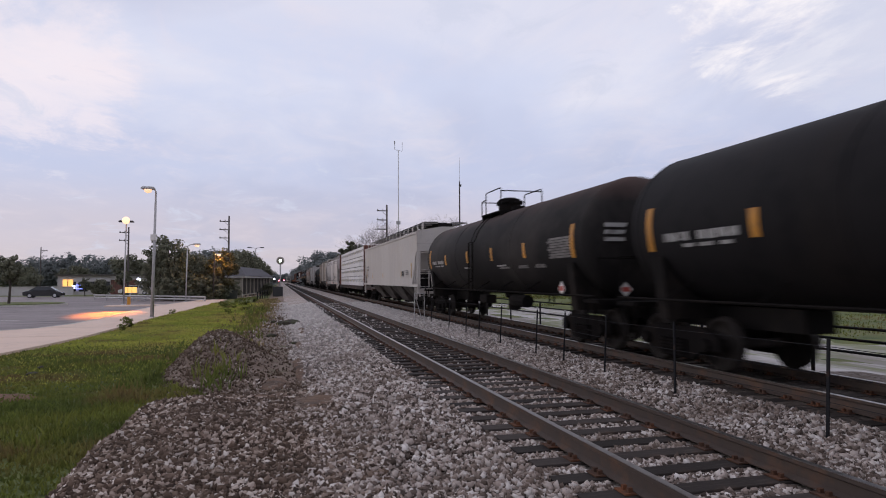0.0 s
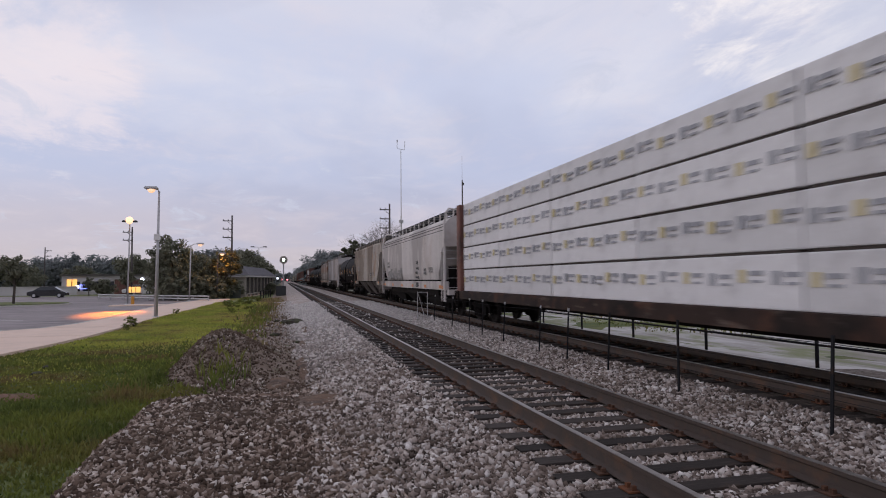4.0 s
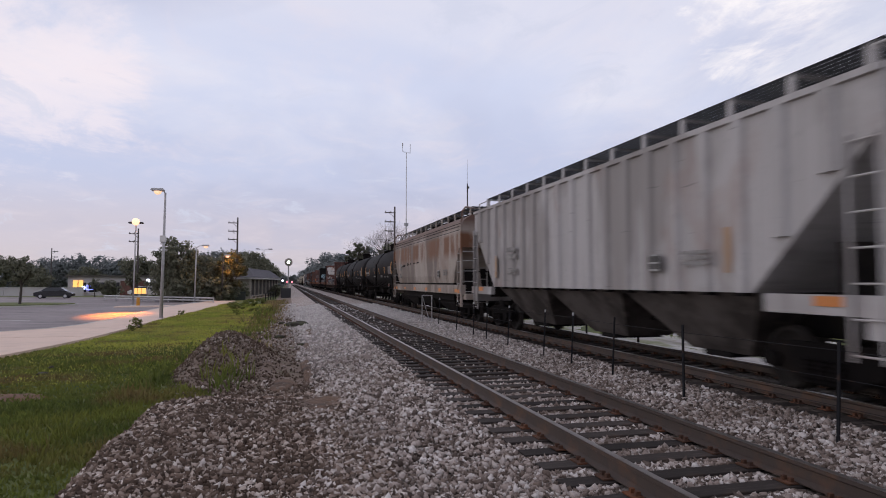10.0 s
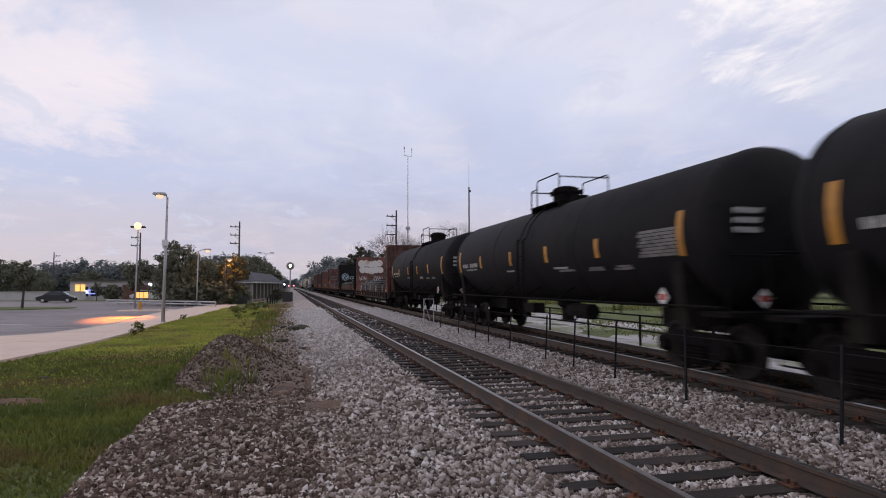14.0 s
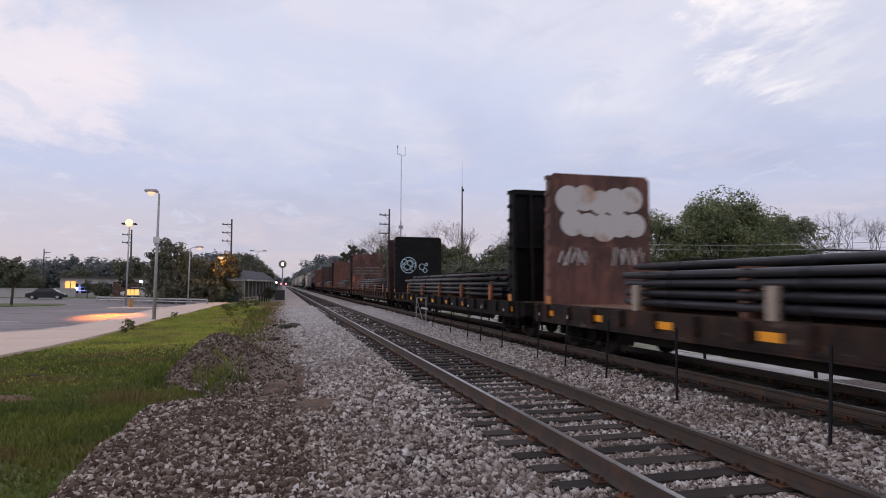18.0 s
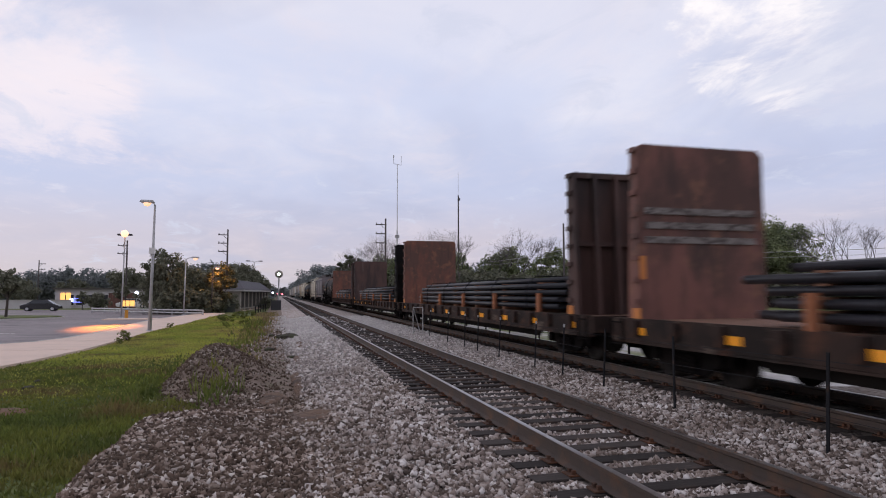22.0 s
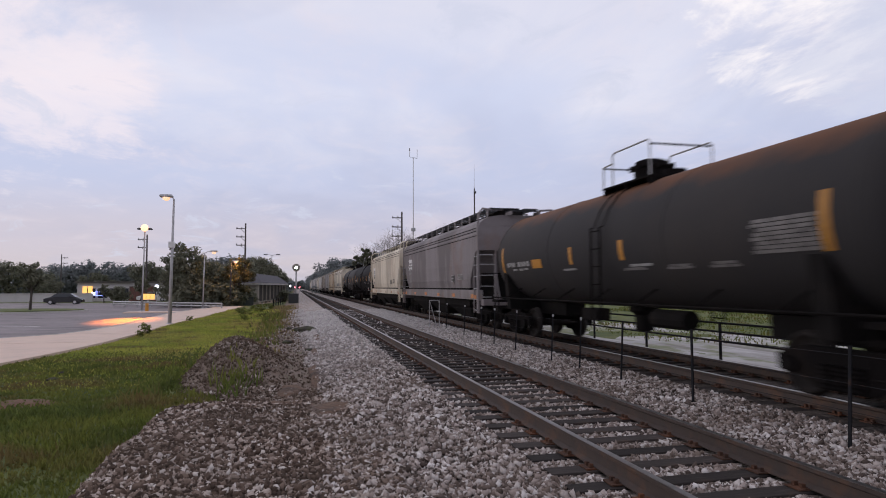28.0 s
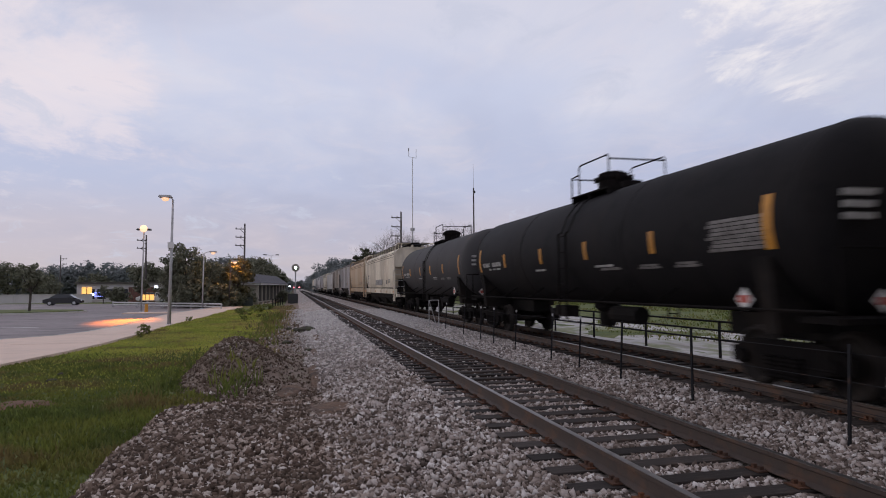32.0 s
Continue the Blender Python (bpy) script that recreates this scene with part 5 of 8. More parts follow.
def hopper(length, mat, label, style, marks=0, drop=0.0):
    """A covered hopper car. style 'curved': rounded sides over a deep sill; 'ribbed': flat sides with posts; 'plain': tall smooth sides."""
    c = thing("hopper_car", label, "hopper car", group="cars of the freight train")
    H = length / 2
    hy, ledge = H - 0.76, 0.0
    if style == "curved":
        low, levels = 1.53, ((1.50, 1.53), (1.56, 1.85), (1.59, 2.5), (1.585, 3.58), (1.565, 3.62), (1.55, 3.84), (1.49, 3.98), (1.36, 4.10), (1.15, 4.20), (0.7, 4.27))
        cut, slope, zr, ledge = 1.45, 2.92, 4.23, 0.35
    elif style == "ribbed":
        low, levels = 1.42, ((1.50, 1.42), (1.50, 4.02), (1.56, 4.03), (1.56, 4.12), (1.40, 4.15), (0.3, 4.30))
        cut, slope, zr = 2.2, 3.45, 4.22
    else:
        low, levels = 1.36, ((1.55, 1.36), (1.56, 3.86), (1.60, 3.88), (1.60, 3.98), (1.45, 4.04), (0.3, 4.24))
        cut, slope, zr, ledge = 1.2, 3.0, 4.14, 0.25
    levels, zr = [(a, b - drop if b > 2 else b) for a, b in levels], zr - drop

    def inset(z):
        return 0.0 if z >= slope else ledge + (cut - ledge) * (slope - z) / (slope - low)
    zs = sorted({z for _, z in levels} | {slope, slope - 0.001})
    lv = [(float(np.interp(z, [b for _, b in levels], [a for a, _ in levels])), hy - inset(z), z) for z in zs]
    part("body", stack(B(), lv), mat, c)
    if style == "curved":
        # Raised dark strips: the shade of the recessed grooves is put into them.
        for z in (3.62 - 5 * drop, 3.77 - 4 * drop, 3.88 - 4 * drop):
            w = float(np.interp(z, [b for _, b in levels], [a for a, _ in levels]))
            for s in (-1, 1):
                part("side_groove", box(B(), s * w - 0.006, s * w + 0.006, -hy + 0.12, hy - 0.12, z - 0.014, z + 0.014), M_SHADOWED, c)
        for s in (-1, 1):
            part("side_sill", box(B(), min(s * 1.44, s * 1.575), max(s * 1.44, s * 1.575), -H + 0.72, H - 0.72, 1.10, 1.46), M_SILL if mat.name.startswith("sooty") else mat, c, "deep painted side sill")
            part("sill_seam", box(B(), min(s * 1.44, s * 1.53), max(s * 1.44, s * 1.53), -H + 2.3, H - 2.3, 1.461, 1.528), M_SHADOWED, c)
    elif style == "ribbed":
        n = 19
        for k in range(n):
            y = -hy + cut * 0.35 + k * (2 * hy - cut * 0.7) / (n - 1)
            z0 = low if abs(y) < hy - cut else low + (abs(y) - hy + cut) / cut * (slope - low) + 0.22
            for s in (-1, 1):
                part("side_post", prism(B(), ((s * 1.497, y - 0.17), (s * 1.575, y - 0.10), (s * 1.575, y + 0.10), (s * 1.497, y + 0.17)), z0, 4.03, "z"), mat, c, "pressed hat-section side post")
                if abs(y) < hy - cut:
                    # Dark blocks carry the shade of the notches at the post bases.
                    part("post_foot", box(B(), min(s * 1.40, s * 1.56), max(s * 1.40, s * 1.56), y - 0.10, y + 0.10, low - 0.055, low - 0.003), M_SHADOWED, c)
        for s in (-1, 1):
            for q in (-1, 1):
                y0, y1 = sorted((q * (hy - cut + 0.25), q * (H - 0.45)))
                part("side_sill", box(B(), min(s * 1.40, s * 1.53), max(s * 1.40, s * 1.53), y0, y1, 1.16, 1.418), mat, c, "short painted end sill")
    else:
        for s in (-1, 1):
            part("side_sill", box(B(), min(s * 1.44, s * 1.60), max(s * 1.44, s * 1.60), -H + 0.45, H - 0.45, 1.24, 1.358), mat, c, "pale side sill")
    # discharge bays
    bays = 4 if style == "plain" else 3
    reach = hy - (cut if style != "curved" else 2.0)
    reach = hy - 1.5 if style == "plain" else reach
    span = 2 * reach / bays
    for k in range(bays):
        y = -reach + (k + 0.5) * span
        hw = 1.36
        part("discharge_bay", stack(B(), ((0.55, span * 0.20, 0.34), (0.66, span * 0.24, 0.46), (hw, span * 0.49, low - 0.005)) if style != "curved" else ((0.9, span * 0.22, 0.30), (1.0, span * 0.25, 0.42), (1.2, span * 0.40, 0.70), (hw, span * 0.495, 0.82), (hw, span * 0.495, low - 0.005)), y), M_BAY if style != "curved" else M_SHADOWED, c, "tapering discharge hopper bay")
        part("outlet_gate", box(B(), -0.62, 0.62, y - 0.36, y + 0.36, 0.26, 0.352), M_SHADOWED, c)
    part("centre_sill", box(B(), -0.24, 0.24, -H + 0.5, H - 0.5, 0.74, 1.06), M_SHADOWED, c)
    for s in (-1, 1):
        if style == "curved":
            cage_end(c, s, H, mat, zr, slope)
        else:
            hopper_end(c, s, H, hy, M_END_DARK if mat is M_HOP_TAN else mat, low, slope)
        # Plate added only to make the open end as dark as its shade.
        part("slope_shadow_plate", box(B(), -1.2, 1.2, s * (H - 1.7) - 0.04, s * (H - 1.7) + 0.04, 1.06, 2.1), M_SHADOWED, c, "added dark plate for the shade under the slope sheet")
        truck(c, s * (H - 2.15))
        coupler(c, s * (H - 0.28), s)
    roof_walk(c, hy, zr, mat, x1=1.0 if style == "curved" else 1.12, short=0.45 if style == "curved" else 0.25)
    # roof end hand holds
    for s in (-1, 1) if style != "curved" else ():
        bm = rod(B(), [(-1.3, s * hy, zr - 0.3), (-1.3, s * (hy + 0.06), zr + 0.2), (-1.1, s * (hy - 0.5), zr + 0.3), (-1.1, s * (hy - 0.5), zr + 0.02)], 0.022)
        part("roof_grab_iron", bm, mat, c)
    # side reflectors and lettering
    sx = -1.58 if style == "curved" else -1.535 if style == "ribbed" else -1.605
    zsill = (1.16, 1.30) if style == "curved" else (1.27, 1.40) if style == "ribbed" else (1.25, 1.35)
    if style == "ribbed":
        for y in (-hy + cut + 0.42, hy - cut - 0.42):
            plate("reflector", c, -1.585, y - 0.085, y + 0.085, 1.72, 2.42, M_FADED, "faded orange vertical reflector stripe")
    for k in range(6) if style == "curved" else (0, 5) if style == "ribbed" else ():
        y = -H + 1.6 + k * (2 * H - 3.2) / 5
        plate("reflector", c, sx, y - 0.22, y + 0.22, zsill[0], zsill[1], M_FADED if mat in (M_HOP_CREAM, M_HOP_ORANGE) else M_ORANGE, "orange side reflector")
    wx = -1.575 if style == "curved" else -1.585 if style == "ribbed" else -1.575
    dark = M_DARKLETTER
    wy = hy - cut - (2.3 if style == "ribbed" else 1.3)
    word_bars(c, wx - 0.02, wy, 2.62, 0.85, 0.14, dark, 2, breaks=4)
    word_bars(c, wx - 0.02, wy, 2.0, 0.7, 0.05, dark, 3, breaks=3)
    word_bars(c, wx - 0.02, -hy + cut + 0.8, 2.1, 0.8, 0.06, dark, 3, breaks=3)
    bm = B()
    box(bm, wx - 0.03, wx - 0.018, -hy + cut + 2.2, -hy + cut + 2.58, 1.78, 2.08)
    pl = part("data_panel", bm, M_DATA, c, "small dark data stencil panel")
    for z in (1.78, 1.91, 2.05):
        part("data_line", box(B(), wx - 0.036, wx - 0.031, -hy + cut + 2.20, -hy + cut + 2.58, z, z + 0.03), M_LETTER, pl)
    if style == "plain":
        for y, h in ((-hy + 1.35, 0.75), (-hy + 4.2, 0.35), (0.8, 0.35), (hy - 4.3, 0.35), (hy - 1.25, 0.75)):
            plate("reflector", c, -1.566, y - 0.09, y + 0.09, 1.7, 1.7 + h, M_FADED_YELLOW, "yellow vertical reflector stripe")
    if marks == 1:
        for y, w, z, h in ((-2.95, 0.42, 2.28, 0.20), (-3.10, 0.62, 2.02, 0.16), (-2.85, 0.55, 1.80, 0.15), (-3.15, 0.80, 1.57, 0.15)):
            bm = prism(B(), ((y, z), (y + w, z + 0.05), (y + w * 0.92, z + h), (y + w * 0.5, z + h * 0.7), (y + w * 0.08, z + h * 1.1)), wx - 0.024, wx - 0.017, "x")
            part("sprayed_mark", bm, M_SMUDGE, c, "dark sprayed stroke on the side sheet")
        plate("sprayed_mark", c, -1.577, -3.0, -2.35, 1.16, 1.40, M_SMUDGE, "dark sprayed stroke on the side sheet")
        bm = B()
        for k in range(9):
            box(bm, wx - 0.024, wx - 0.017, 1.5 + k * 0.54, 1.96 + k * 0.54 + 0.05 * (k % 2), 1.56 + 0.06 * (k % 2), 2.2 - 0.13 * (k % 3))
        part("painted_over_patch", bm, M_DARKLETTER, c, "faded grey painted-over patch")
    if marks in (3, 4):
        plate("stencil_board", c, wx - 0.018, hy - cut - 1.4, hy - cut - 0.4, 2.55, 3.15, M_WHITE, "square white lettering board")
        word_bars(c, wx - 0.03, hy - cut - 1.3, 2.95, 0.8, 0.10, dark, 2, breaks=1)
    if mat is M_HOP_RUSTY:
        for y, w, z, h in ((4.9, 0.35, 2.44, 0.07), (4.1, 0.7, 2.45, 0.11), (3.0, 0.55, 2.50, 0.13), (2.4, 0.3, 2.53, 0.08), (1.2, 0.6, 2.55, 0.05), (0.2, 0.7, 2.55, 0.05), (5.3, 0.5, 1.82, 0.13), (5.5, 0.2, 2.0, 0.07)):
            bm = prism(B(), ((y, z), (y + w, z - 0.02), (y + w * 0.9, z + h), (y + w * 0.15, z + h * 0.8)), wx - 0.024, wx - 0.019, "x")
            part("sprayed_dash", bm, M_SHADOWED, c, "short dark sprayed dash")
    if marks == 5:
        word_bars(c, wx - 0.02, -2.8, 2.15, 4.2, 0.42, dark, 1, "dark sprayed lettering that cannot be read", 5)
    return c


def bulkhead_flat(length, front_mat, rear_mat, label, art=0, marks=9, sill=None):
    """A bulkhead flat car: deck, fish-belly sides with stake pockets, a ribbed bulkhead at each end."""
    c = thing("flat_car", label, "flat car", group="cars of the freight train")
    H = length / 2
    deck = 1.08
    part("deck", box(B(), -1.38, 1.38, -H + 0.5, H - 0.5, deck - 0.09, deck), M_LUMBER, c, "worn timber deck")
    e = H - 0.5
    for s in (-1, 1):
        bm = B()
        prism(bm, ((-e, deck + 0.02), (e, deck + 0.02), (e, 0.66), (-e, 0.66)), min(s * 1.39, s * 1.44), max(s * 1.39, s * 1.44), "x")
        part("side_sill", bm, (sill or M_DECKSTEEL), c, "rust-brown side sill")
        part("sill_flange", box(B(), min(s * 1.30, s * 1.465), max(s * 1.30, s * 1.465), -e, e, 0.62, 0.657), (sill or M_DECKSTEEL), c)
        bm = prism(B(), ((-e + 2.9, 0.98), (e - 2.9, 0.98), (e - 3.8, 0.41), (-e + 3.8, 0.41)), min(s * 0.98, s * 1.04), max(s * 0.98, s * 1.04), "x")
        part("fish_belly_girder", bm, M_SHADOWED, c, "dark fish-belly girder set back under the deck")
        for k in range(18):
            y = -e + 0.9 + k * (2 * e - 1.8) / 17
            piece("stake_pocket", ("stake_pocket", (sill or M_DECKSTEEL).name), lambda: box(B(), -0.05, 0.05, -0.09, 0.09, -0.16, 0.16), (sill or M_DECKSTEEL), c, pose(s * 1.49, y, deck - 0.17), "stake pocket")
    part("centre_sill", box(B(), -0.35, 0.35, -H + 0.5, H - 0.5, 0.55, 0.985), M_SHADOWED, c)
    for k in range(marks):
        y = -e + 0.95 + k * (2 * e - 1.9) / (marks - 1)
        plate("reflector", c, -1.445, y - 0.22, y + 0.22, 0.79, 0.93, M_AMBER, "orange side reflector")
    # bulkheads
    top = 4.48
    for s, mat in ((-1, front_mat), (1, rear_mat)):
        y = s * (e - 0.92)
        bm = B()
        prism(bm, ((-1.44, deck), (1.44, deck), (1.44, top - 0.12), (1.32, top), (-1.32, top), (-1.44, top - 0.12)), min(y, y - s * 0.10), max(y, y - s * 0.10), "y")
        bk = part("bulkhead", bm, mat, c, "steel end bulkhead with rounded top corners")
        for x in (-1.38, -0.83, -0.28, 0.28, 0.83, 1.38):
            bm = B()
            prism(bm, ((0, deck - 0.05), (0, top - 0.05), (s * 0.16, top - 0.05), (s * 0.34, deck - 0.05)), x - 0.05, x + 0.05, "x")
            rib = part("stiffener", bm, mat, bk)
            rib.matrix_basis = pose(0, y + s * 0.002, 0)
        for z in (deck + 1.62, top - 0.16):
            rib = part("cross_rib", box(B(), -1.32, 1.32, min(s * 0.004, s * 0.12), max(s * 0.004, s * 0.12), z, z + 0.11), mat, bk)
            rib.matrix_basis = pose(0, y, 0)
        for z in np.arange(deck + 0.3, top - 0.1, 0.42):
            bm = box(B(), -1.50, -1.442, min(y - s * 0.09, y + s * 0.12), max(y - s * 0.09, y + s * 0.12), z, z + 0.10)
            part("edge_step", bm, mat, bk)
        plate("reflector", c, -1.452, y - 0.14, y + 0.14, deck + 0.02, deck + 0.22, M_ORANGE, "orange corner reflector")
        truck(c, s * (H - 2.4))
        coupler(c, s * (H - 0.28), s)
        part("end_sill", box(B(), -1.42, 1.42, min(s * (H - 0.5), s * (H - 0.36)), max(s * (H - 0.5), s * (H - 0.36)), 0.72, 1.08), (sill or M_DECKSTEEL), c)
        ladder(c, -1.5, s * (H - 0.75) - 0.2, 0.5, 1.09, 0.4, "y")
    # paint on the inner face of the rear bulkhead
    yf = e - 0.92 - 0.10
    if art == 1:
        for r, z in ((0, 3.80), (1, 3.14)):
            for k in range(5):
                bm = B()
                q, lift = 0.37 - 0.025 * ((k + r) % 3), 0.006 + 0.003 * (k + 5 * r)
                lathe(bm, ((q - 0.02, yf - lift - 0.002), (q, yf - lift), (q, yf - 0.001)), 20, "y", (-0.92 + 0.45 * k + 0.10 * r, 0, z + 0.06 * math.sin(k * 2 + r)))
                part("sprayed_bubble", bm, M_GRAFFITI, c, "fat white rounded sprayed shape")
        g = np.random.default_rng(5)
        for x in (-1.15, 0.40):
            for k in range(6):
                pts = [(x + 0.13 * k + g.uniform(-0.08, 0.18), yf - 0.012, 2.30 + (0.30 if q % 2 else -0.22) * g.uniform(0.4, 1.0)) for q in range(4)]
                part("sprayed_scrawl", rod(B(), pts, 0.022, 4), M_GRAFFITI, c, "small white sprayed scrawl")
    if art == 2:
        for x, z, r in ((-0.62, 2.75, 0.50), (-0.62, 2.75, 0.30), (-0.35, 2.55, 0.17), (-0.85, 2.95, 0.17), (0.22, 2.66, 0.20), (0.42, 2.44, 0.15), (0.50, 2.80, 0.10), (-0.72, 2.62, 0.22), (-0.50, 2.88, 0.20), (-0.28, 2.78, 0.12), (-0.95, 2.68, 0.12)):
            bm = B()
            n = 28
            ring = [[bm.verts.new((x + q * math.cos(2 * math.pi * k / n), y, z + q * math.sin(2 * math.pi * k / n))) for k in range(n)] for q, y in ((r, yf - 0.001), (r, yf - 0.008), (r - 0.05, yf - 0.008), (r - 0.05, yf - 0.001))]
            for a, b in zip(ring, ring[1:]):
                for k in range(n):
                    bm.faces.new((a[k], a[(k + 1) % n], b[(k + 1) % n], b[k]))
            part("sprayed_ring", bm, M_GRAFFITI_BLUE, c, "pale blue sprayed ring")
    if art == 3:
        for k in range(3):
            part("scuffed_board", box(B(), -1.3, 1.2, yf - 0.03, yf - 0.001, 2.55 + 0.28 * k, 2.68 + 0.28 * k), M_SCUFF, c, "scuffed pale-worn rubbing board")
        part("reflector", box(B(), -1.42, -1.30, yf - 0.008, yf - 0.001, 1.85, 2.30), M_ORANGE, c, "tall orange reflector on the bulkhead")
    return c


def pipe_load(length, layers, label, stake=None):
    """Steel pipes stacked in layers on timber spacers, strapped with bands."""
    p = thing("pipe_stack", label, "pipe stack", group="pipe loads on the flat cars")
    r = 0.07
    y0, y1 = -(length / 2 - 2.5), length / 2 - 4.6
    half, mid = 0.5 * (y1 - y0), 0.5 * (y0 + y1)
    z = 1.08 + 0.10
    for layer in range(layers):
        n = 17 if layer < layers - 1 else 12
        for k in range(n):
            x = (k - (n - 1) / 2) * 0.157
            piece("pipe", ("pipe", round(half, 1)), lambda: lathe(B(), ((r * 0.84, -half + 0.25), (r * 0.84, -half), (r, -half), (r, half), (r * 0.84, half), (r * 0.84, half - 0.25)), 14, "y"), M_PIPE, p,
                  pose(x + rng.normal(0, 0.006), mid + rng.uniform(-0.8, 0.6), z + r + (rng.uniform(0, 0.02) if layer else 0), rng.normal(0, 0.03)), smooth_shade=True)
        for k in range(6):
            y = mid - half + 1.0 + k * (2 * half - 2.0) / 5
            piece("spacer", ("spacer", layer == 0), lambda: box(B(), -1.36, 1.36, -0.06, 0.06, -0.095 if layer == 0 else -0.034, 0.0), M_LUMBER, p, pose(0, y, z), "timber spacer")
        z += 2 * r + 0.034
    w = 13 * 0.1015 + 0.012
    for k in range(5):
        y = mid - half + 1.9 + k * (2 * half - 3.8) / 4
        bm = rod(B(), [(-w - 0.02, y, 1.09), (-w - 0.02, y, z - 0.28), (-w + 0.26, y, z + 0.02), (w - 0.26, y, z + 0.02), (w + 0.02, y, z - 0.28), (w + 0.02, y, 1.09)], 0.016, 6)
        part("strap", bm, M_POST, p, "dark steel strap over the pipes")
    for k in range(5):
        y = mid - half + 0.9 + k * (2 * half - 1.8) / 4
        piece("stake", ("stake", (stake or M_STAKE).name), lambda: box(B(), -0.045, 0.045, -0.085, 0.085, 0, 0.50), stake or M_STAKE, p, pose(-1.40, y, 1.085), "sawn timber stake")
    return p


def lumber_car(length):
    c = thing("flat_car", "brown centre-beam flat car with tall end bulkheads", "flat car", group="cars of the freight train")
    H = length / 2
    e = H - 0.5
    part("deck", box(B(), -1.4, 1.4, -e, e, 0.98, 1.08), M_BULK_RED, c)
    for s in (-1, 1):
        part("side_sill", box(B(), min(s * 1.38, s * 1.46), max(s * 1.38, s * 1.46), -e, e, 0.80, 1.10), M_DECKSTEEL, c)
        y = s * (e - 0.45)
        bk = part("bulkhead", box(B(), -1.45, 1.45, min(y, y - s * 0.12), max(y, y - s * 0.12), 1.08, 4.44), M_BULK_RED, c, "tall brown end bulkhead")
        for x in (-1.40, -0.5, 0.5, 1.40):
            part("stiffener", box(B(), x - 0.06, x + 0.06, min(y + s * 0.002, y + s * 0.30), max(y + s * 0.002, y + s * 0.30), 1.0, 4.44), M_BULK_RED, bk)
        for z in (1.5, 2.1, 2.7, 3.3, 3.9):
            part("cross_rib", box(B(), -1.34, 1.34, min(y + s * 0.002, y + s * 0.22), max(y + s * 0.002, y + s * 0.22), z, z + 0.1), M_BULK_RED, bk)
        truck(c, s * (H - 2.3))
        coupler(c, s * (H - 0.28), s)
        ladder(c, -1.5, s * (H - 0.75) - 0.2, 0.45, 1.1, 0.4, "y")
        part("end_sill", box(B(), -1.42, 1.42, min(s * (H - 0.5), s * (H - 0.34)), max(s * (H - 0.5), s * (H - 0.34)), 0.8, 1.10), M_BULK_RED, c)
    part("centre_sill", box(B(), -0.3, 0.3, -e, e, 0.6, 0.978), M_SHADOWED, c)
    part("centre_beam", box(B(), -0.05, 0.05, -e + 0.5, e - 0.5, 1.08, 4.42), M_BULK_RED, c)
    return c


def lumber_load(length):
    p = thing("lumber_stack", "white-wrapped lumber packs stacked four high on a flat car", "lumber stack")
    half = length / 2 - 1.12
    n, h = 5, 0.80
    w = 2 * half / n
    for tier in range(4):
        z = 1.10 + tier * (h + 0.045)
        for k in range(n):
            for s in (-1, 1):
                y = -half + (k + 0.5) * w
                x0, x1 = (-1.34, -0.09) if s < 0 else (0.09, 1.34)
                q = part("lumber_pack", soft_box(x0 + rng.uniform(0, 0.03), x1, -w / 2 + 0.012, w / 2 - 0.012, 0.0, h, 0.025), M_WRAP, p, "white-wrapped lumber pack")
                q.matrix_basis = pose(0, y, z)
                if s < 0:
                    for m in range(6):
                        yy = -w / 2 + w * (m + 0.5) / 6
                        up = 0.03 * math.sin(2.1 * m + tier)
                        bm = box(box(B(), -1.352, -1.338, yy - 0.30, yy - 0.02, 0.47 + up, 0.54 + up), -1.352, -1.338, yy - 0.26, yy - 0.05, 0.36 + up, 0.40 + up)
                        part("print_bar", bm, M_PRINT, q, "faint printed bar on the wrap")
                        part("print_badge", box(B(), -1.352, -1.338, yy + 0.06, yy + 0.20, 0.36 + up, 0.56 + up), M_PRINT_YELLOW if (m + tier) % 2 else M_PRINT, q, "printed badge on the wrap")
                part("bearer", box(B(), x0 + 0.04, x1 - 0.02, y - w / 2 + 0.1, y + w / 2 - 0.1, z - 0.043, z - 0.001), M_GAP, p) if tier else None
    return p


# ---- the train: each entry is a car's rear coupling as the clip starts, in metres ahead of the camera ----
TRAIN = []


def add_car(make, front, rear, *load_makers):
    length = rear - front
    y = 0.5 * (front + rear)
    things = [make(length)] + [m(length) for m in load_makers]
    for ob in things:
        ob.matrix_basis = pose(TRACK_2, y, RAIL_TOP)
        TRAIN.append((ob, y))
    return things


JOINTS = (-5.5, 12.05, 29.75, 50.75, 73.6, 91.8, 109.6, 126.8, 144.65, 161.95, 179.15, 197.15, 214.3, 237.4, 260.3, 283.7, 306.8, 329.8, 353.05, 369.35, 387.2, 404.35, 422.2, 439.4, 458.6, 475.8)


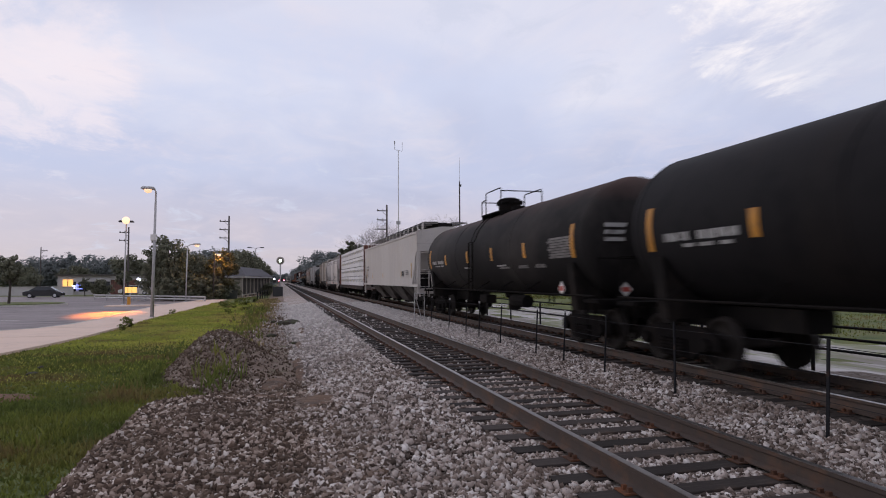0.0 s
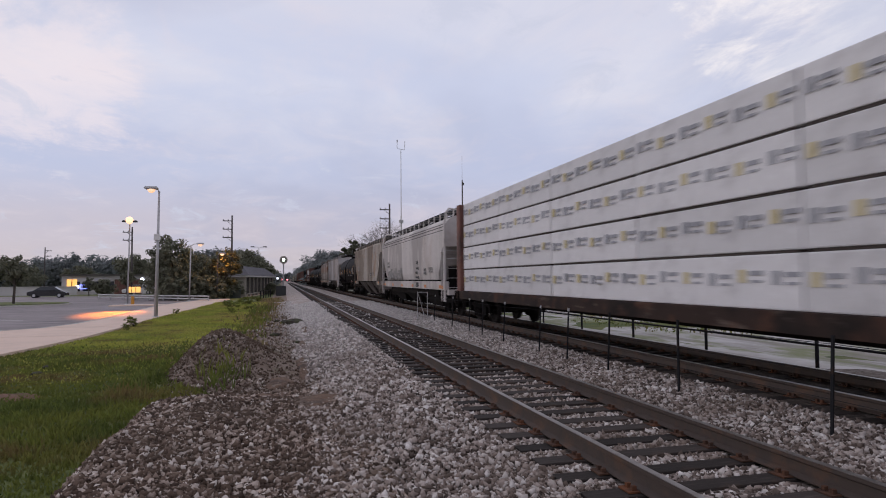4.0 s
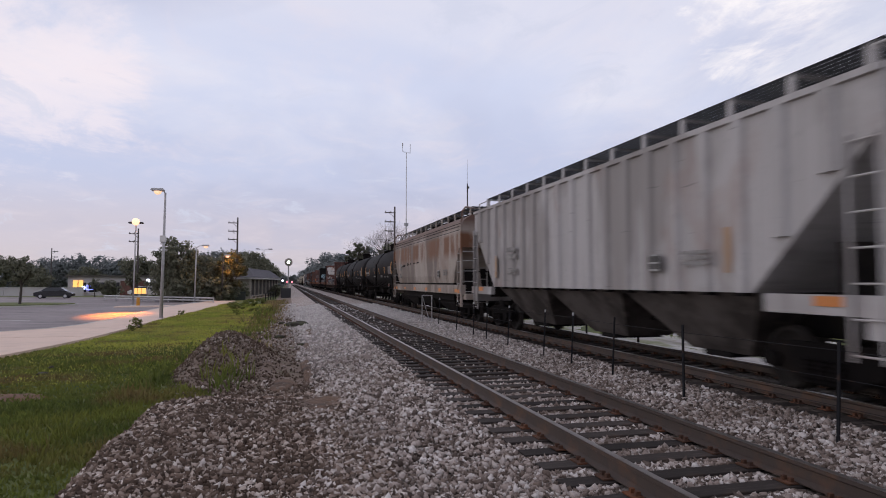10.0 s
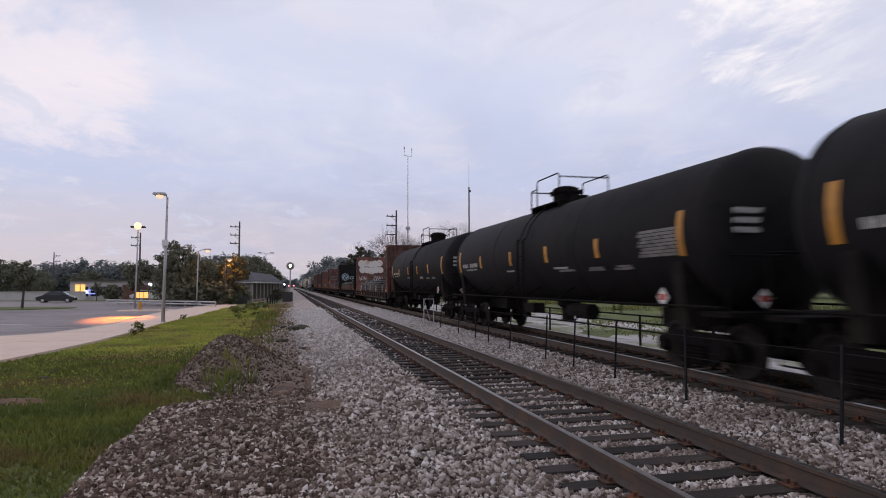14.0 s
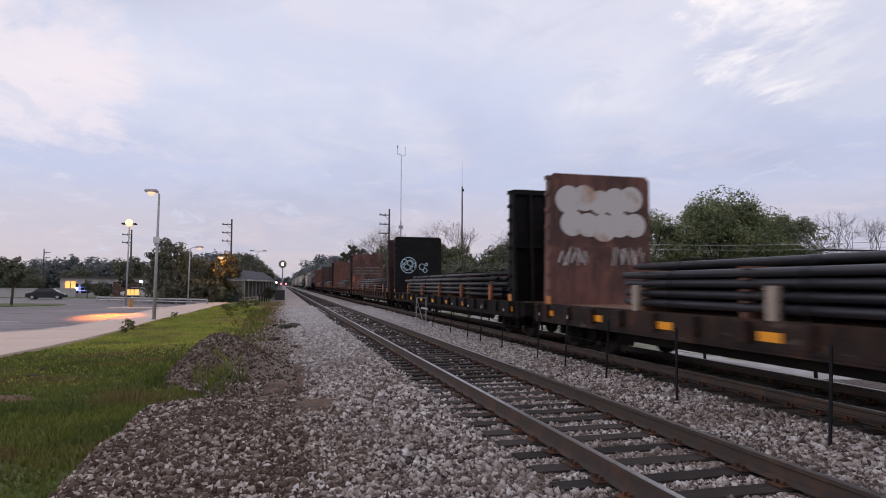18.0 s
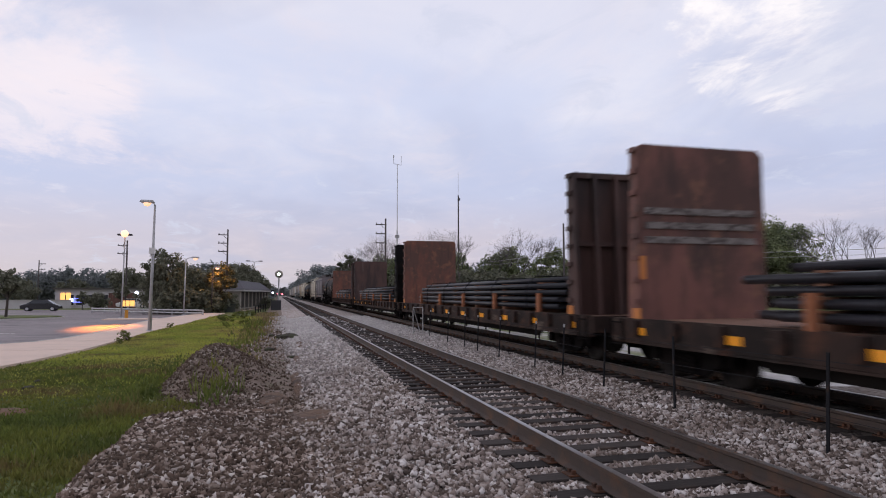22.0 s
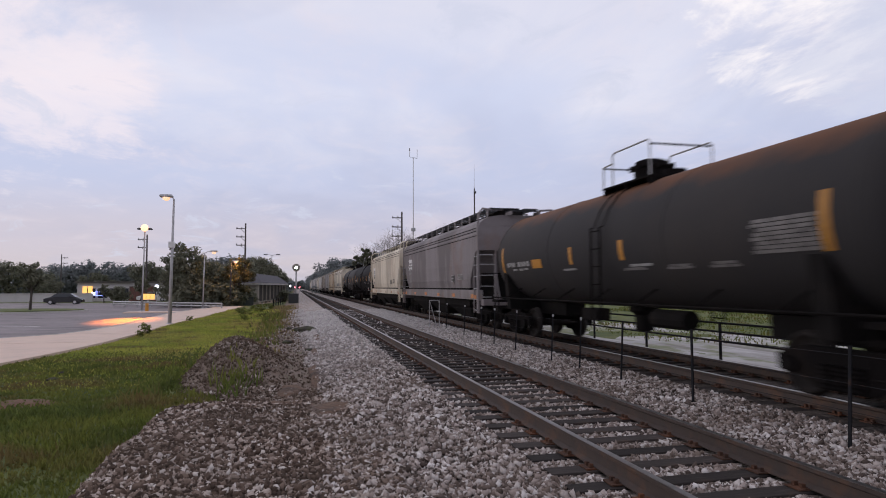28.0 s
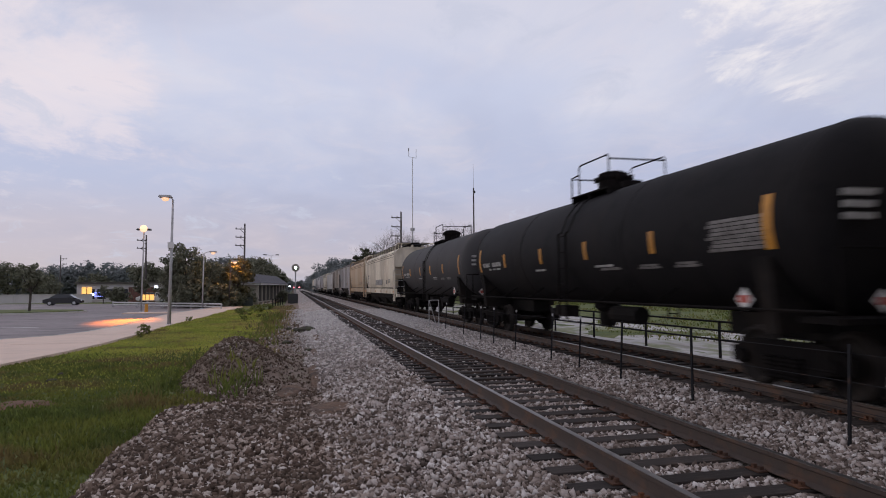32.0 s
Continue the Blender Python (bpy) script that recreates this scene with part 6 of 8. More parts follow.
def build_train():
    J = JOINTS
    add_car(lambda L: tank_car(L, M_BLACK, "black tank car with white lettering and yellow stripes"), J[0], J[1])
    add_car(lambda L: tank_car(L, M_BLACK_DUSTY, "dusty brown-black tank car with a white notice panel", fittings=0.6), J[1], J[2])
    add_car(lambda L: hopper(L, M_HOP_WHITE, "tall smooth warm-grey covered hopper with four bays", "plain"), J[2], J[3])
    add_car(lumber_car, J[3], J[4], lumber_load)
    add_car(lambda L: hopper(L, M_HOP_GREY, "dusty grey round-sided covered hopper with dark smudges", "curved", 1), J[4], J[5])
    add_car(lambda L: hopper(L, M_HOP_TAN, "soiled tan-grey ribbed covered hopper car", "ribbed"), J[5], J[6])
    add_car(lambda L: tank_car(L, M_BLACK, "glossy black tank car with yellow stripes", fittings=-0.5), J[6], J[7])
    add_car(lambda L: hopper(L, M_HOP_LIGHT, "light grey ribbed covered hopper car", "ribbed"), J[7], J[8])
    add_car(lambda L: hopper(L, M_HOP_RUSTY, "tan round-sided hopper with large orange rust patches", "curved", 0), J[8], J[9])
    add_car(lambda L: tank_car(L, M_BLACK, "black tank car with yellow stripes and notice panel", fittings=-0.6), J[9], J[10])
    add_car(lambda L: tank_car(L, M_BLACK, "black tank car with yellow stripes and white lettering", 0, fittings=0.25), J[10], J[11])
    add_car(lambda L: tank_car(L, M_BLACK, "black tank car ahead of the flat cars", 1), J[11], J[12])
    add_car(lambda L: bulkhead_flat(L, M_BULK_RED, M_BULK_RED, "flat car with red-brown bulkhead and white sprayed shapes", 1), J[12], J[13], lambda L: pipe_load(L, 5, "dark steel pipes stacked on a flat car"))
    add_car(lambda L: bulkhead_flat(L, M_BULK_BLACK, M_BULK_BLACK, "flat car with black bulkheads and pale blue rings", 2, sill=M_DECKBLACK), J[13], J[14], lambda L: pipe_load(L, 5, "dark steel pipes in five strapped layers", M_STAKE_ORANGE))
    add_car(lambda L: bulkhead_flat(L, M_BULK_BROWN, M_BULK_RED, "flat car with red-brown bulkhead and scuffed boards", 3), J[14], J[15], lambda L: pipe_load(L, 5, "dark steel pipes stacked on a flat car", M_STAKE_ORANGE))
    add_car(lambda L: bulkhead_flat(L, M_BULK_BROWN, M_BULK_ORANGE, "flat car with plain orange-rust rear bulkhead", marks=10), J[15], J[16], lambda L: pipe_load(L, 5, "dark steel pipes stacked on a flat car", M_STAKE_ORANGE))
    add_car(lambda L: bulkhead_flat(L, M_BULK_BLACK, M_BULK_BROWN, "flat car with dark weathered brown rear bulkhead"), J[16], J[17], lambda L: pipe_load(L, 5, "dark steel pipes in five strapped layers", M_STAKE_ORANGE))
    add_car(lambda L: bulkhead_flat(L, M_BULK_BROWN, M_BULK_ORANGE, "last flat car with stained orange-rust rear bulkhead"), J[17], J[18], lambda L: pipe_load(L, 5, "dark steel pipes stacked on a flat car", M_STAKE_ORANGE))
    add_car(lambda L: tank_car(L, M_TANKRUST, "dark grey tank car with a rusted top", 2, 1.45, 2.53), J[18], J[19])
    add_car(lambda L: hopper(L, M_HOP_DARK, "sooty dark-grey round-sided covered hopper", "curved", 3, 0.03), J[19], J[20])
    add_car(lambda L: hopper(L, M_HOP_CREAM, "soiled cream round-sided covered hopper", "curved", 4), J[20], J[21])
    add_car(lambda L: tank_car(L, M_BLACK, "black tank car with white notice panel"), J[21], J[22])
    add_car(lambda L: tank_car(L, M_TANKGREY, "weathered grey tank car", 1), J[22], J[23])
    add_car(lambda L: hopper(L, M_HOP_CREAM, "cream covered hopper with dark sprayed lettering", "curved", 5), J[23], J[24])
    add_car(lambda L: hopper(L, M_HOP_ORANGE, "faded orange-cream round-sided covered hopper", "curved"), J[24], J[25])
    # the far tail repeats the hoppers
    y = J[25]
    pattern = (7, 5, 2, 20, 7, 4, 7, 2, 20)
    cars = {k: (ob, JOINTS[k + 1] - JOINTS[k]) for k, ob in enumerate([o for o, _ in TRAIN if o.name.split(".")[0] in ("tank_car", "hopper_car", "flat_car")])}
    for k in pattern:
        ob, length = cars[k]
        at = y + 0.5 * length
        TRAIN.append((copy_thing(ob, pose(TRACK_2, at, RAIL_TOP)), at))
        y += length


build_train()

# ---- station side: pavement, car park, island ----
WALK = ((4, -19, -10.5), (8, -18, -9.8), (12, -17, -9.0), (16, -16, -8.45), (20.4, -15, -7.9), (23.4, -14.2, -7.45), (27, -13, -7.1), (30.3, -11.7, -7.0), (31.9, -10.3, -6.98), (34.3, -9.7, -6.95),
        (38.9, -9.5, -6.9), (44, -9.6, -6.6), (49, -9.8, -6.4), (54, -9.8, -6.2), (58.5, -9.8, -6.1), (63, -9.3, -6.0), (68, -8.6, -5.8), (74, -8.0, -5.6))


def walk_right(y):
    return np.interp(y, [a for a, _, _ in WALK], [c for _, _, c in WALK])


def pavement():
    p = thing("pavement", "pale concrete station walkway of wide slabs", "pavement", kind="structure")
    for (y0, l0, r0), (y1, l1, r1) in zip(WALK, WALK[1:]):
        bm = prism(B(), ((l0, y0 + 0.012), (r0, y0 + 0.012), (r1, y1 - 0.012), (l1, y1 - 0.012)), -0.62, -0.30 + rng.uniform(-0.004, 0.004), "z")
        part("slab", bm, M_CONCRETE, p)
    part("slab", box(B(), -14.2, -9.82, 58.6, 60.6, -0.62, -0.30), M_CONCRETE, p)
    for (y0, l0, _), (y1, l1, _) in zip(WALK[4:], WALK[5:]):
        bm = prism(B(), ((l0 - 0.16, y0), (l0 - 0.01, y0), (l1 - 0.01, y1), (l1 - 0.16, y1)), -0.62, -0.285, "z")
        part("kerbstone", bm, M_KERB, p)


pavement()


def car_park():
    edge = [(l - 0.162, y) for y, l, _ in WALK]
    bm = prism(B(), [(-90, 4)] + edge + [(-8.2, 92), (-90, 122)], -0.7, -0.385, "z")
    tagged(mesh_object("car_park", bm, M_ASPHALT), "worn grey asphalt car park", "car park", kind="structure")
    isl = thing("kerbed_island", "grassed car-park island with a concrete kerb", "traffic island", kind="structure")
    out = [(-29.5 + 10.7 * math.cos(a), 64.8 + 5.2 * math.sin(a)) for a in np.linspace(0, 2 * math.pi, 41)[:-1]]
    inn = [(-29.5 + 10.45 * math.cos(a), 64.8 + 4.95 * math.sin(a)) for a in np.linspace(0, 2 * math.pi, 41)[:-1]]
    part("kerb", prism(B(), out, -0.6, -0.25, "z"), M_KERB, isl, "pale concrete kerb")
    part("turf", prism(B(), inn, -0.24, -0.19, "z"), M_GRASS, isl, "short grass")
    for (x0, y0), (x1, y1) in (((-32, 50), (-14, 40)), ((-38, 46), (-22, 36))):
        d = Vector((y0 - y1, x1 - x0)).normalized() * 0.06
        bm = prism(B(), ((x0 - d.x, y0 - d.y), (x0 + d.x, y0 + d.y), (x1 + d.x, y1 + d.y), (x1 - d.x, y1 - d.y)), -0.384, -0.380, "z")
        tagged(mesh_object("bay_line", bm, M_WHITE), "worn white bay line on asphalt", "road marking", kind="structure")


car_park()


def guard_rail():
    g = thing("guard_rail", "low white beam guard rail beyond the car park", "guard rail", kind="structure")
    a, b = Vector((-20.9, 82.0, -0.4)), Vector((-7.2, 67.6, -0.4))
    n = 9
    for k in range(n):
        p = a.lerp(b, k / (n - 1))
        q = part("post", box(B(), -0.06, 0.06, -0.06, 0.06, -0.2, 0.62), M_PALE_STEEL, g)
        q.matrix_basis = Matrix.Translation(p)
    for z in (0.28, 0.55):
        part("beam", tube(B(), a + Vector((0, -0.1, z)), b + Vector((0, -0.1, z)), 0.085, 8), M_PALE_STEEL, g)


guard_rail()


# ---- lamps, poles, masts ----
def street_lamp(x, y, height, reach, glow, label, base_z=-0.4, box_at=None, double=False, base_r=None, post=None):
    s = thing("street_lamp", label, "street lamp", pose(x, y, base_z), group="car-park lamps")
    h = height
    part("pole", tube(B(), (0, 0, 0.0), (0.1, 0, h), 0.11 if base_r is None else base_r, 12, 0.055), post or M_PALE_STEEL, s, smooth=True)
    part("base_flange", lathe(B(), ((0.26, -0.2), (0.26, 0.06), (0.16, 0.12), (0.1, 0.13)), 14, "z"), M_PALE_STEEL, s)
    for r in ((reach, -reach) if double else (reach,)):
        part("arm", rod(B(), [(0.1, 0, h - 0.05), (0.1 + r * 0.4, 0, h + 0.12), (0.1 + r, 0, h + 0.16)], 0.035, 8), M_PALE_STEEL, s)
        u = r / abs(r)
        hd = part("head", stack(B(), ((0.16, 0.17, 0.0), (0.20, 0.20, 0.05), (0.16, 0.17, 0.16))), M_PALE_STEEL if glow else M_SIGNALDARK, s, "cobra-head housing")
        hd.matrix_basis = Matrix.Translation((0.1 + r + u * 0.2, 0, h + 0.09)) @ Matrix.Diagonal((1.9, 1, 1, 1))
        if glow:
            part("lens", lathe(B(), ((0.03, -0.16), (0.16, -0.11), (0.21, 0.0), (0.21, 0.04)), 14, "z", (0.1 + r + u * 0.2, 0, h + 0.05)), glow, s, "glowing lamp lens", True)
    if box_at:
        part("pole_box", box(B(), -0.13, 0.17, -0.14, 0.14, box_at, box_at + 0.35), M_WHITE, s, "small white box on the pole")
    return s


street_lamp(-7.05, 39.4, 7.35, -0.22, M_LAMP_PINK, "pale tapered street lamp with its light warming up", box_at=4.5)
street_lamp(-13.45, 62.0, 7.35, 0.06, None, "tall twin-headed street lamp with a bright orange light", base_r=0.075, double=True)
street_lamp(-7.1, 74.6, 5.0, 0.25, M_LAMP_WARM, "short orange street lamp in the amber tree", base_r=0.06, post=M_POLE)
street_lamp(-9.2, 69.0, 5.75, 0.7, M_LAMP_PINK, "shorter street lamp among the bushes", base_r=0.07)
street_lamp(-4.3, 120.0, 8.0, 0.9, None, "unlit double-headed lamp above the trees", double=True)
street_lamp(-38.6, 76.0, 7.3, 0.8, None, "unlit double-headed car-park lamp", double=True)
# Glowing globe made oversize: the lamp's glare is put into its shape.
bulb = tagged(mesh_object("lamp_globe", lathe(B(), [(max(0.02, 0.33 * math.sin(a)), -0.33 * math.cos(a)) for a in np.linspace(0, math.pi, 11)], 18, "z", (-13.35, 61.85, 7.2)), M_LAMP_WARM, True), "orange lamp globe, oversize for its glare", "lamp")

spot_data = bpy.data.lights.new("sodium_lamp", "SPOT")
spot_data.energy, spot_data.color, spot_data.spot_size, spot_data.spot_blend, spot_data.shadow_soft_size = 40000, (1.0, 0.24, 0.03), radians(17), 1.0, 0.2
spot = new("sodium_lamp", spot_data)
spot.matrix_world = look((-13.3, 60.9, 6.7), (-10.9, 46.0, -0.4))
amber_data = bpy.data.lights.new("amber_lamp", "POINT")
amber_data.energy, amber_data.color, amber_data.shadow_soft_size = 300, (1.0, 0.50, 0.14), 0.15
new("amber_lamp", amber_data).location = (-6.55, 75.15, 4.45)


def utility_pole(x, y, top, arms, label, side=-1, base_z=-0.4):
    u = thing("utility_pole", label, "utility pole", pose(x, y, base_z), group="utility poles")
    h = top - base_z
    part("pole", tube(B(), (0, 0, -0.3), (0, 0, h), 0.17, 10, 0.11), M_POLE, u, smooth=True)
    for k in range(arms):
        z = h - 0.9 - 1.25 * k
        part("crossarm", box(B(), min(0, side * 1.35), max(0.12, side * 1.35), -0.06, 0.06, z, z + 0.13), M_POLE, u)
        part("brace", rod(B(), [(0, 0, z - 0.6), (side * 0.7, 0, z)], 0.03), M_POLE, u)
        for q in (0.55, 1.25):
            part("insulator", lathe(B(), ((0.05, z + 0.13), (0.09, z + 0.2), (0.05, z + 0.32)), 8, "z", (side * q, 0, 0)), M_PALE_STEEL, u)
    return u


utility_pole(-7.4, 100.0, 11.5, 3, "weathered wooden utility pole with three one-sided arms")
utility_pole(14.1, 85.0, 12.0, 3, "weathered wooden utility pole behind the train")
utility_pole(-22.9, 108.0, 10.2, 2, "thin dark utility pole by the shops")
utility_pole(-53.5, 165.0, 9.7, 2, "distant utility pole above the trees", 1)
utility_pole(35.7, 75.0, 10.8, 0, "plain dark wooden pole among the trees")
utility_pole(66.0, 38.0, 9.5, 1, "dark wooden pole at the yard's edge")


def overhead_wires():
    w = thing("overhead_wires", "slack overhead wires past the trees", "wires", kind="structure")
    spans = (((28.0, 122.0, 8.0), (35.7, 75.0, 7.4)), ((35.7, 75.0, 7.4), (66.0, 38.0, 6.6)), ((66.0, 38.0, 6.6), (100, -5, 6.0)))
    for dz in (0.0, -0.55):
        for a, b in spans:
            a, b = Vector(a), Vector(b)
            pts = [a.lerp(b, k / 12) + Vector((0, 0, dz - 0.9 * (1 - (2 * k / 12 - 1) ** 2))) for k in range(13)]
            part("wire", rod(B(), pts, 0.03 if dz == 0 else 0.02, 5), M_PALE_STEEL, w)


overhead_wires()


def radio_mast():
    m = thing("radio_mast", "tall pale radio mast with a forked top", "radio mast", pose(27.7, 150.0, 0.0))
    part("lower_tube", tube(B(), (0, 0, -1), (0, 0, 17), 0.21, 10, 0.17), M_WHITE, m, "thicker white lower tube")
    part("upper_tube", tube(B(), (0, 0, 17), (0, 0, 33.2), 0.11, 8, 0.085), M_WHITE, m)
    part("fork", rod(B(), [(-0.9, 0, 35.4), (-0.9, 0, 33.3), (0.95, 0, 33.0), (0.95, 0, 35.2)], 0.07, 6), M_PALE_STEEL, m)
    part("dish", box(B(), -1.02, -0.80, -0.15, 0.15, 34.8, 35.4), M_PALE_STEEL, m)
    part("collar", tube(B(), (0, 0, 15.2), (0, 0, 15.9), 0.55, 10), M_PALE_STEEL, m)
    n = thing("antenna_mast", "slim dark antenna mast with a whip", "antenna mast", pose(31.6, 110.0, 0.0))
    part("tube", tube(B(), (0, 0, -1), (0, 0, 19.6), 0.16, 8, 0.12), M_POLE, n)
    part("whip", tube(B(), (0, 0, 19.6), (0, 0, 24.0), 0.035, 6, 0.02), M_PALE_STEEL, n)
    part("camera_box", box(B(), 0.1, 0.32, -0.12, 0.12, 18.7, 19.1), M_SIGNALDARK, n, "small dark housing")
    part("lamp_bracket", box(B(), -0.35, 0.35, -0.2, 0.2, 5.6, 6.1), M_WHITE, n)


radio_mast()


def block_signal():
    s = thing("railway_signal", "railway colour-light signal showing pale green", "railway signal", pose(0.12, 86.5, -0.4))
    part("mast", tube(B(), (0, 0, -0.3), (0, 0, 4.3), 0.09, 10), M_PALE_STEEL, s)
    part("target", lathe(B(), ((0.05, 0.02), (0.52, 0.0), (0.52, -0.04), (0.05, -0.05)), 24, "y", (0, -0.12, 4.78)), M_SHELTER, s, "round pale grey target")
    part("hood", lathe(B(), ((0.26, -0.15), (0.26, -0.5), (0.24, -0.5), (0.24, -0.15)), 16, "y", (0, -0.06, 4.78)), M_SIGNALDARK, s)
    part("lens", lathe(B(), ((0.02, -0.24), (0.19, -0.22), (0.19, -0.16)), 18, "y", (0, -0.06, 4.78)), M_SIGNAL, s, "lit pale green lens")
    part("lower_head", box(B(), -0.95, -0.55, -0.2, 0.2, 1.9, 2.7), M_SIGNALDARK, s)
    part("lower_lens", lathe(B(), ((0.02, -0.23), (0.13, -0.22), (0.13, -0.2)), 12, "y", (-0.75, 0, 2.35)), M_SIGN_WHITE, s, "lit white lens")
    part("case", soft_box(-0.95, 0.35, -0.45, 0.45, 0.0, 1.35, 0.03), M_SIGNALDARK, s, "dark signal equipment case")
    for k, x in enumerate((-0.05, 0.95)):
        c = thing("crossing_lamp", "distant red level-crossing lamp on a post", "crossing lamp", pose(0.0 + x * 1.55, 215.0, -0.4), group="crossing lamps")
        part("post", tube(B(), (0, 0, 0), (0, 0, 2.6), 0.1, 8), M_PALE_STEEL, c)
        part("backing", tube(B(), (0, 0.05, 2.15), (0, 0.12, 2.15), 0.5, 16), M_SIGNALDARK, c)
        part("lens", tube(B(), (0, -0.05, 2.15), (0, 0.05, 2.15), 0.26, 16), M_RED_LIGHT, c, "lit red lens")


block_signal()


def station_shelter():
    length = 25.0
    s = thing("station_shelter", "long low station shelter with slatted front and grey hipped roof", "shelter", pose(-4.5, 82.0, -0.4, 0, 0, -6.6))
    part("plinth", box(B(), -2.1, 0.15, -0.2, length + 0.2, -0.2, 0.10), M_CONCRETE, s)
    for k in range(9):
        y = k * length / 8
        part("post", box(B(), -0.13, 0.13, y - (0.30 if k == 0 else 0.10), y + (0.30 if k == 0 else 0.10), 0.10, 2.52), M_SHELTER, s, "beige post")
    for k in range(64):
        y = 0.5 + k * (length - 0.9) / 63
        if min(abs(y - q * length / 8) for q in range(9)) > 0.14:
            part("slat", box(B(), -0.03, 0.03, y - 0.085, y + 0.085, 0.45, 2.50), M_DARKWALL, s)
    for z in (0.36, 1.5):
        part("front_rail", box(B(), -0.10, -0.032, 0.2, length - 0.1, z, z + 0.09), M_SHELTER, s, "pale horizontal rail")
    part("base_rail", box(B(), 0.032, 0.10, 0.31, length - 0.1, 0.34, 0.46), M_SHELTER, s, "pale horizontal rail")
    part("back_wall", box(B(), -1.9, -1.8, 0, length, 0.10, 2.52), M_DARKWALL, s)
    part("end_wall", box(B(), -1.79, -0.16, -0.06, 0.06, 0.10, 2.52), M_SHELTER, s, "beige boarded end wall")
    part("end_wall", box(B(), -1.79, -0.16, length - 0.06, length + 0.06, 0.10, 2.52), M_SHELTER, s)
    part("fascia", box(B(), -2.3, 0.50, -0.45, length + 0.55, 2.53, 2.74), M_WHITE, s, "pale roof fascia")
    bm = B()
    lo = [bm.verts.new(p) for p in ((-2.4, -0.55, 2.745), (0.60, -0.55, 2.745), (0.60, length + 0.55, 2.745), (-2.4, length + 0.55, 2.745))]
    hi = [bm.verts.new(p) for p in ((-1.0, 3.0, 3.95), (-0.80, 3.0, 3.95), (-0.80, length - 3.0, 3.95), (-1.0, length - 3.0, 3.95))]
    bm.faces.new(lo[::-1])
    bm.faces.new(hi)
    for k in range(4):
        bm.faces.new((lo[k], lo[(k + 1) % 4], hi[(k + 1) % 4], hi[k]))
    part("roof", bm, M_ROOF, s, "grey shingled hipped roof")
    u = thing("utility_box", "dark green utility box beside the shelter", "utility box", pose(-5.45, 79.0, -0.4))
    part("cabinet", soft_box(-0.62, 0.62, -0.35, 0.35, -0.05, 0.95, 0.03), M_BOX, u)
    part("lid", soft_box(-0.66, 0.66, -0.39, 0.39, 0.952, 1.02, 0.02), M_BOX, u)
    f = thing("picket_fence", "short dark fence beside the shelter", "fence", pose(0, 0, -0.4), kind="structure")
    for k in range(5):
        part("post", box(B(), -2.3 + k * 0.2 - 0.06, -2.3 + k * 0.2 + 0.06, 72 + k * 3.0 - 0.06, 72 + k * 3.0 + 0.06, -0.1, 0.95), M_POST, f)
    for z in (0.45, 0.88):
        part("rail", tube(B(), (-2.3, 72, z), (-1.5, 84, z), 0.035, 6), M_POST, f)


station_shelter()


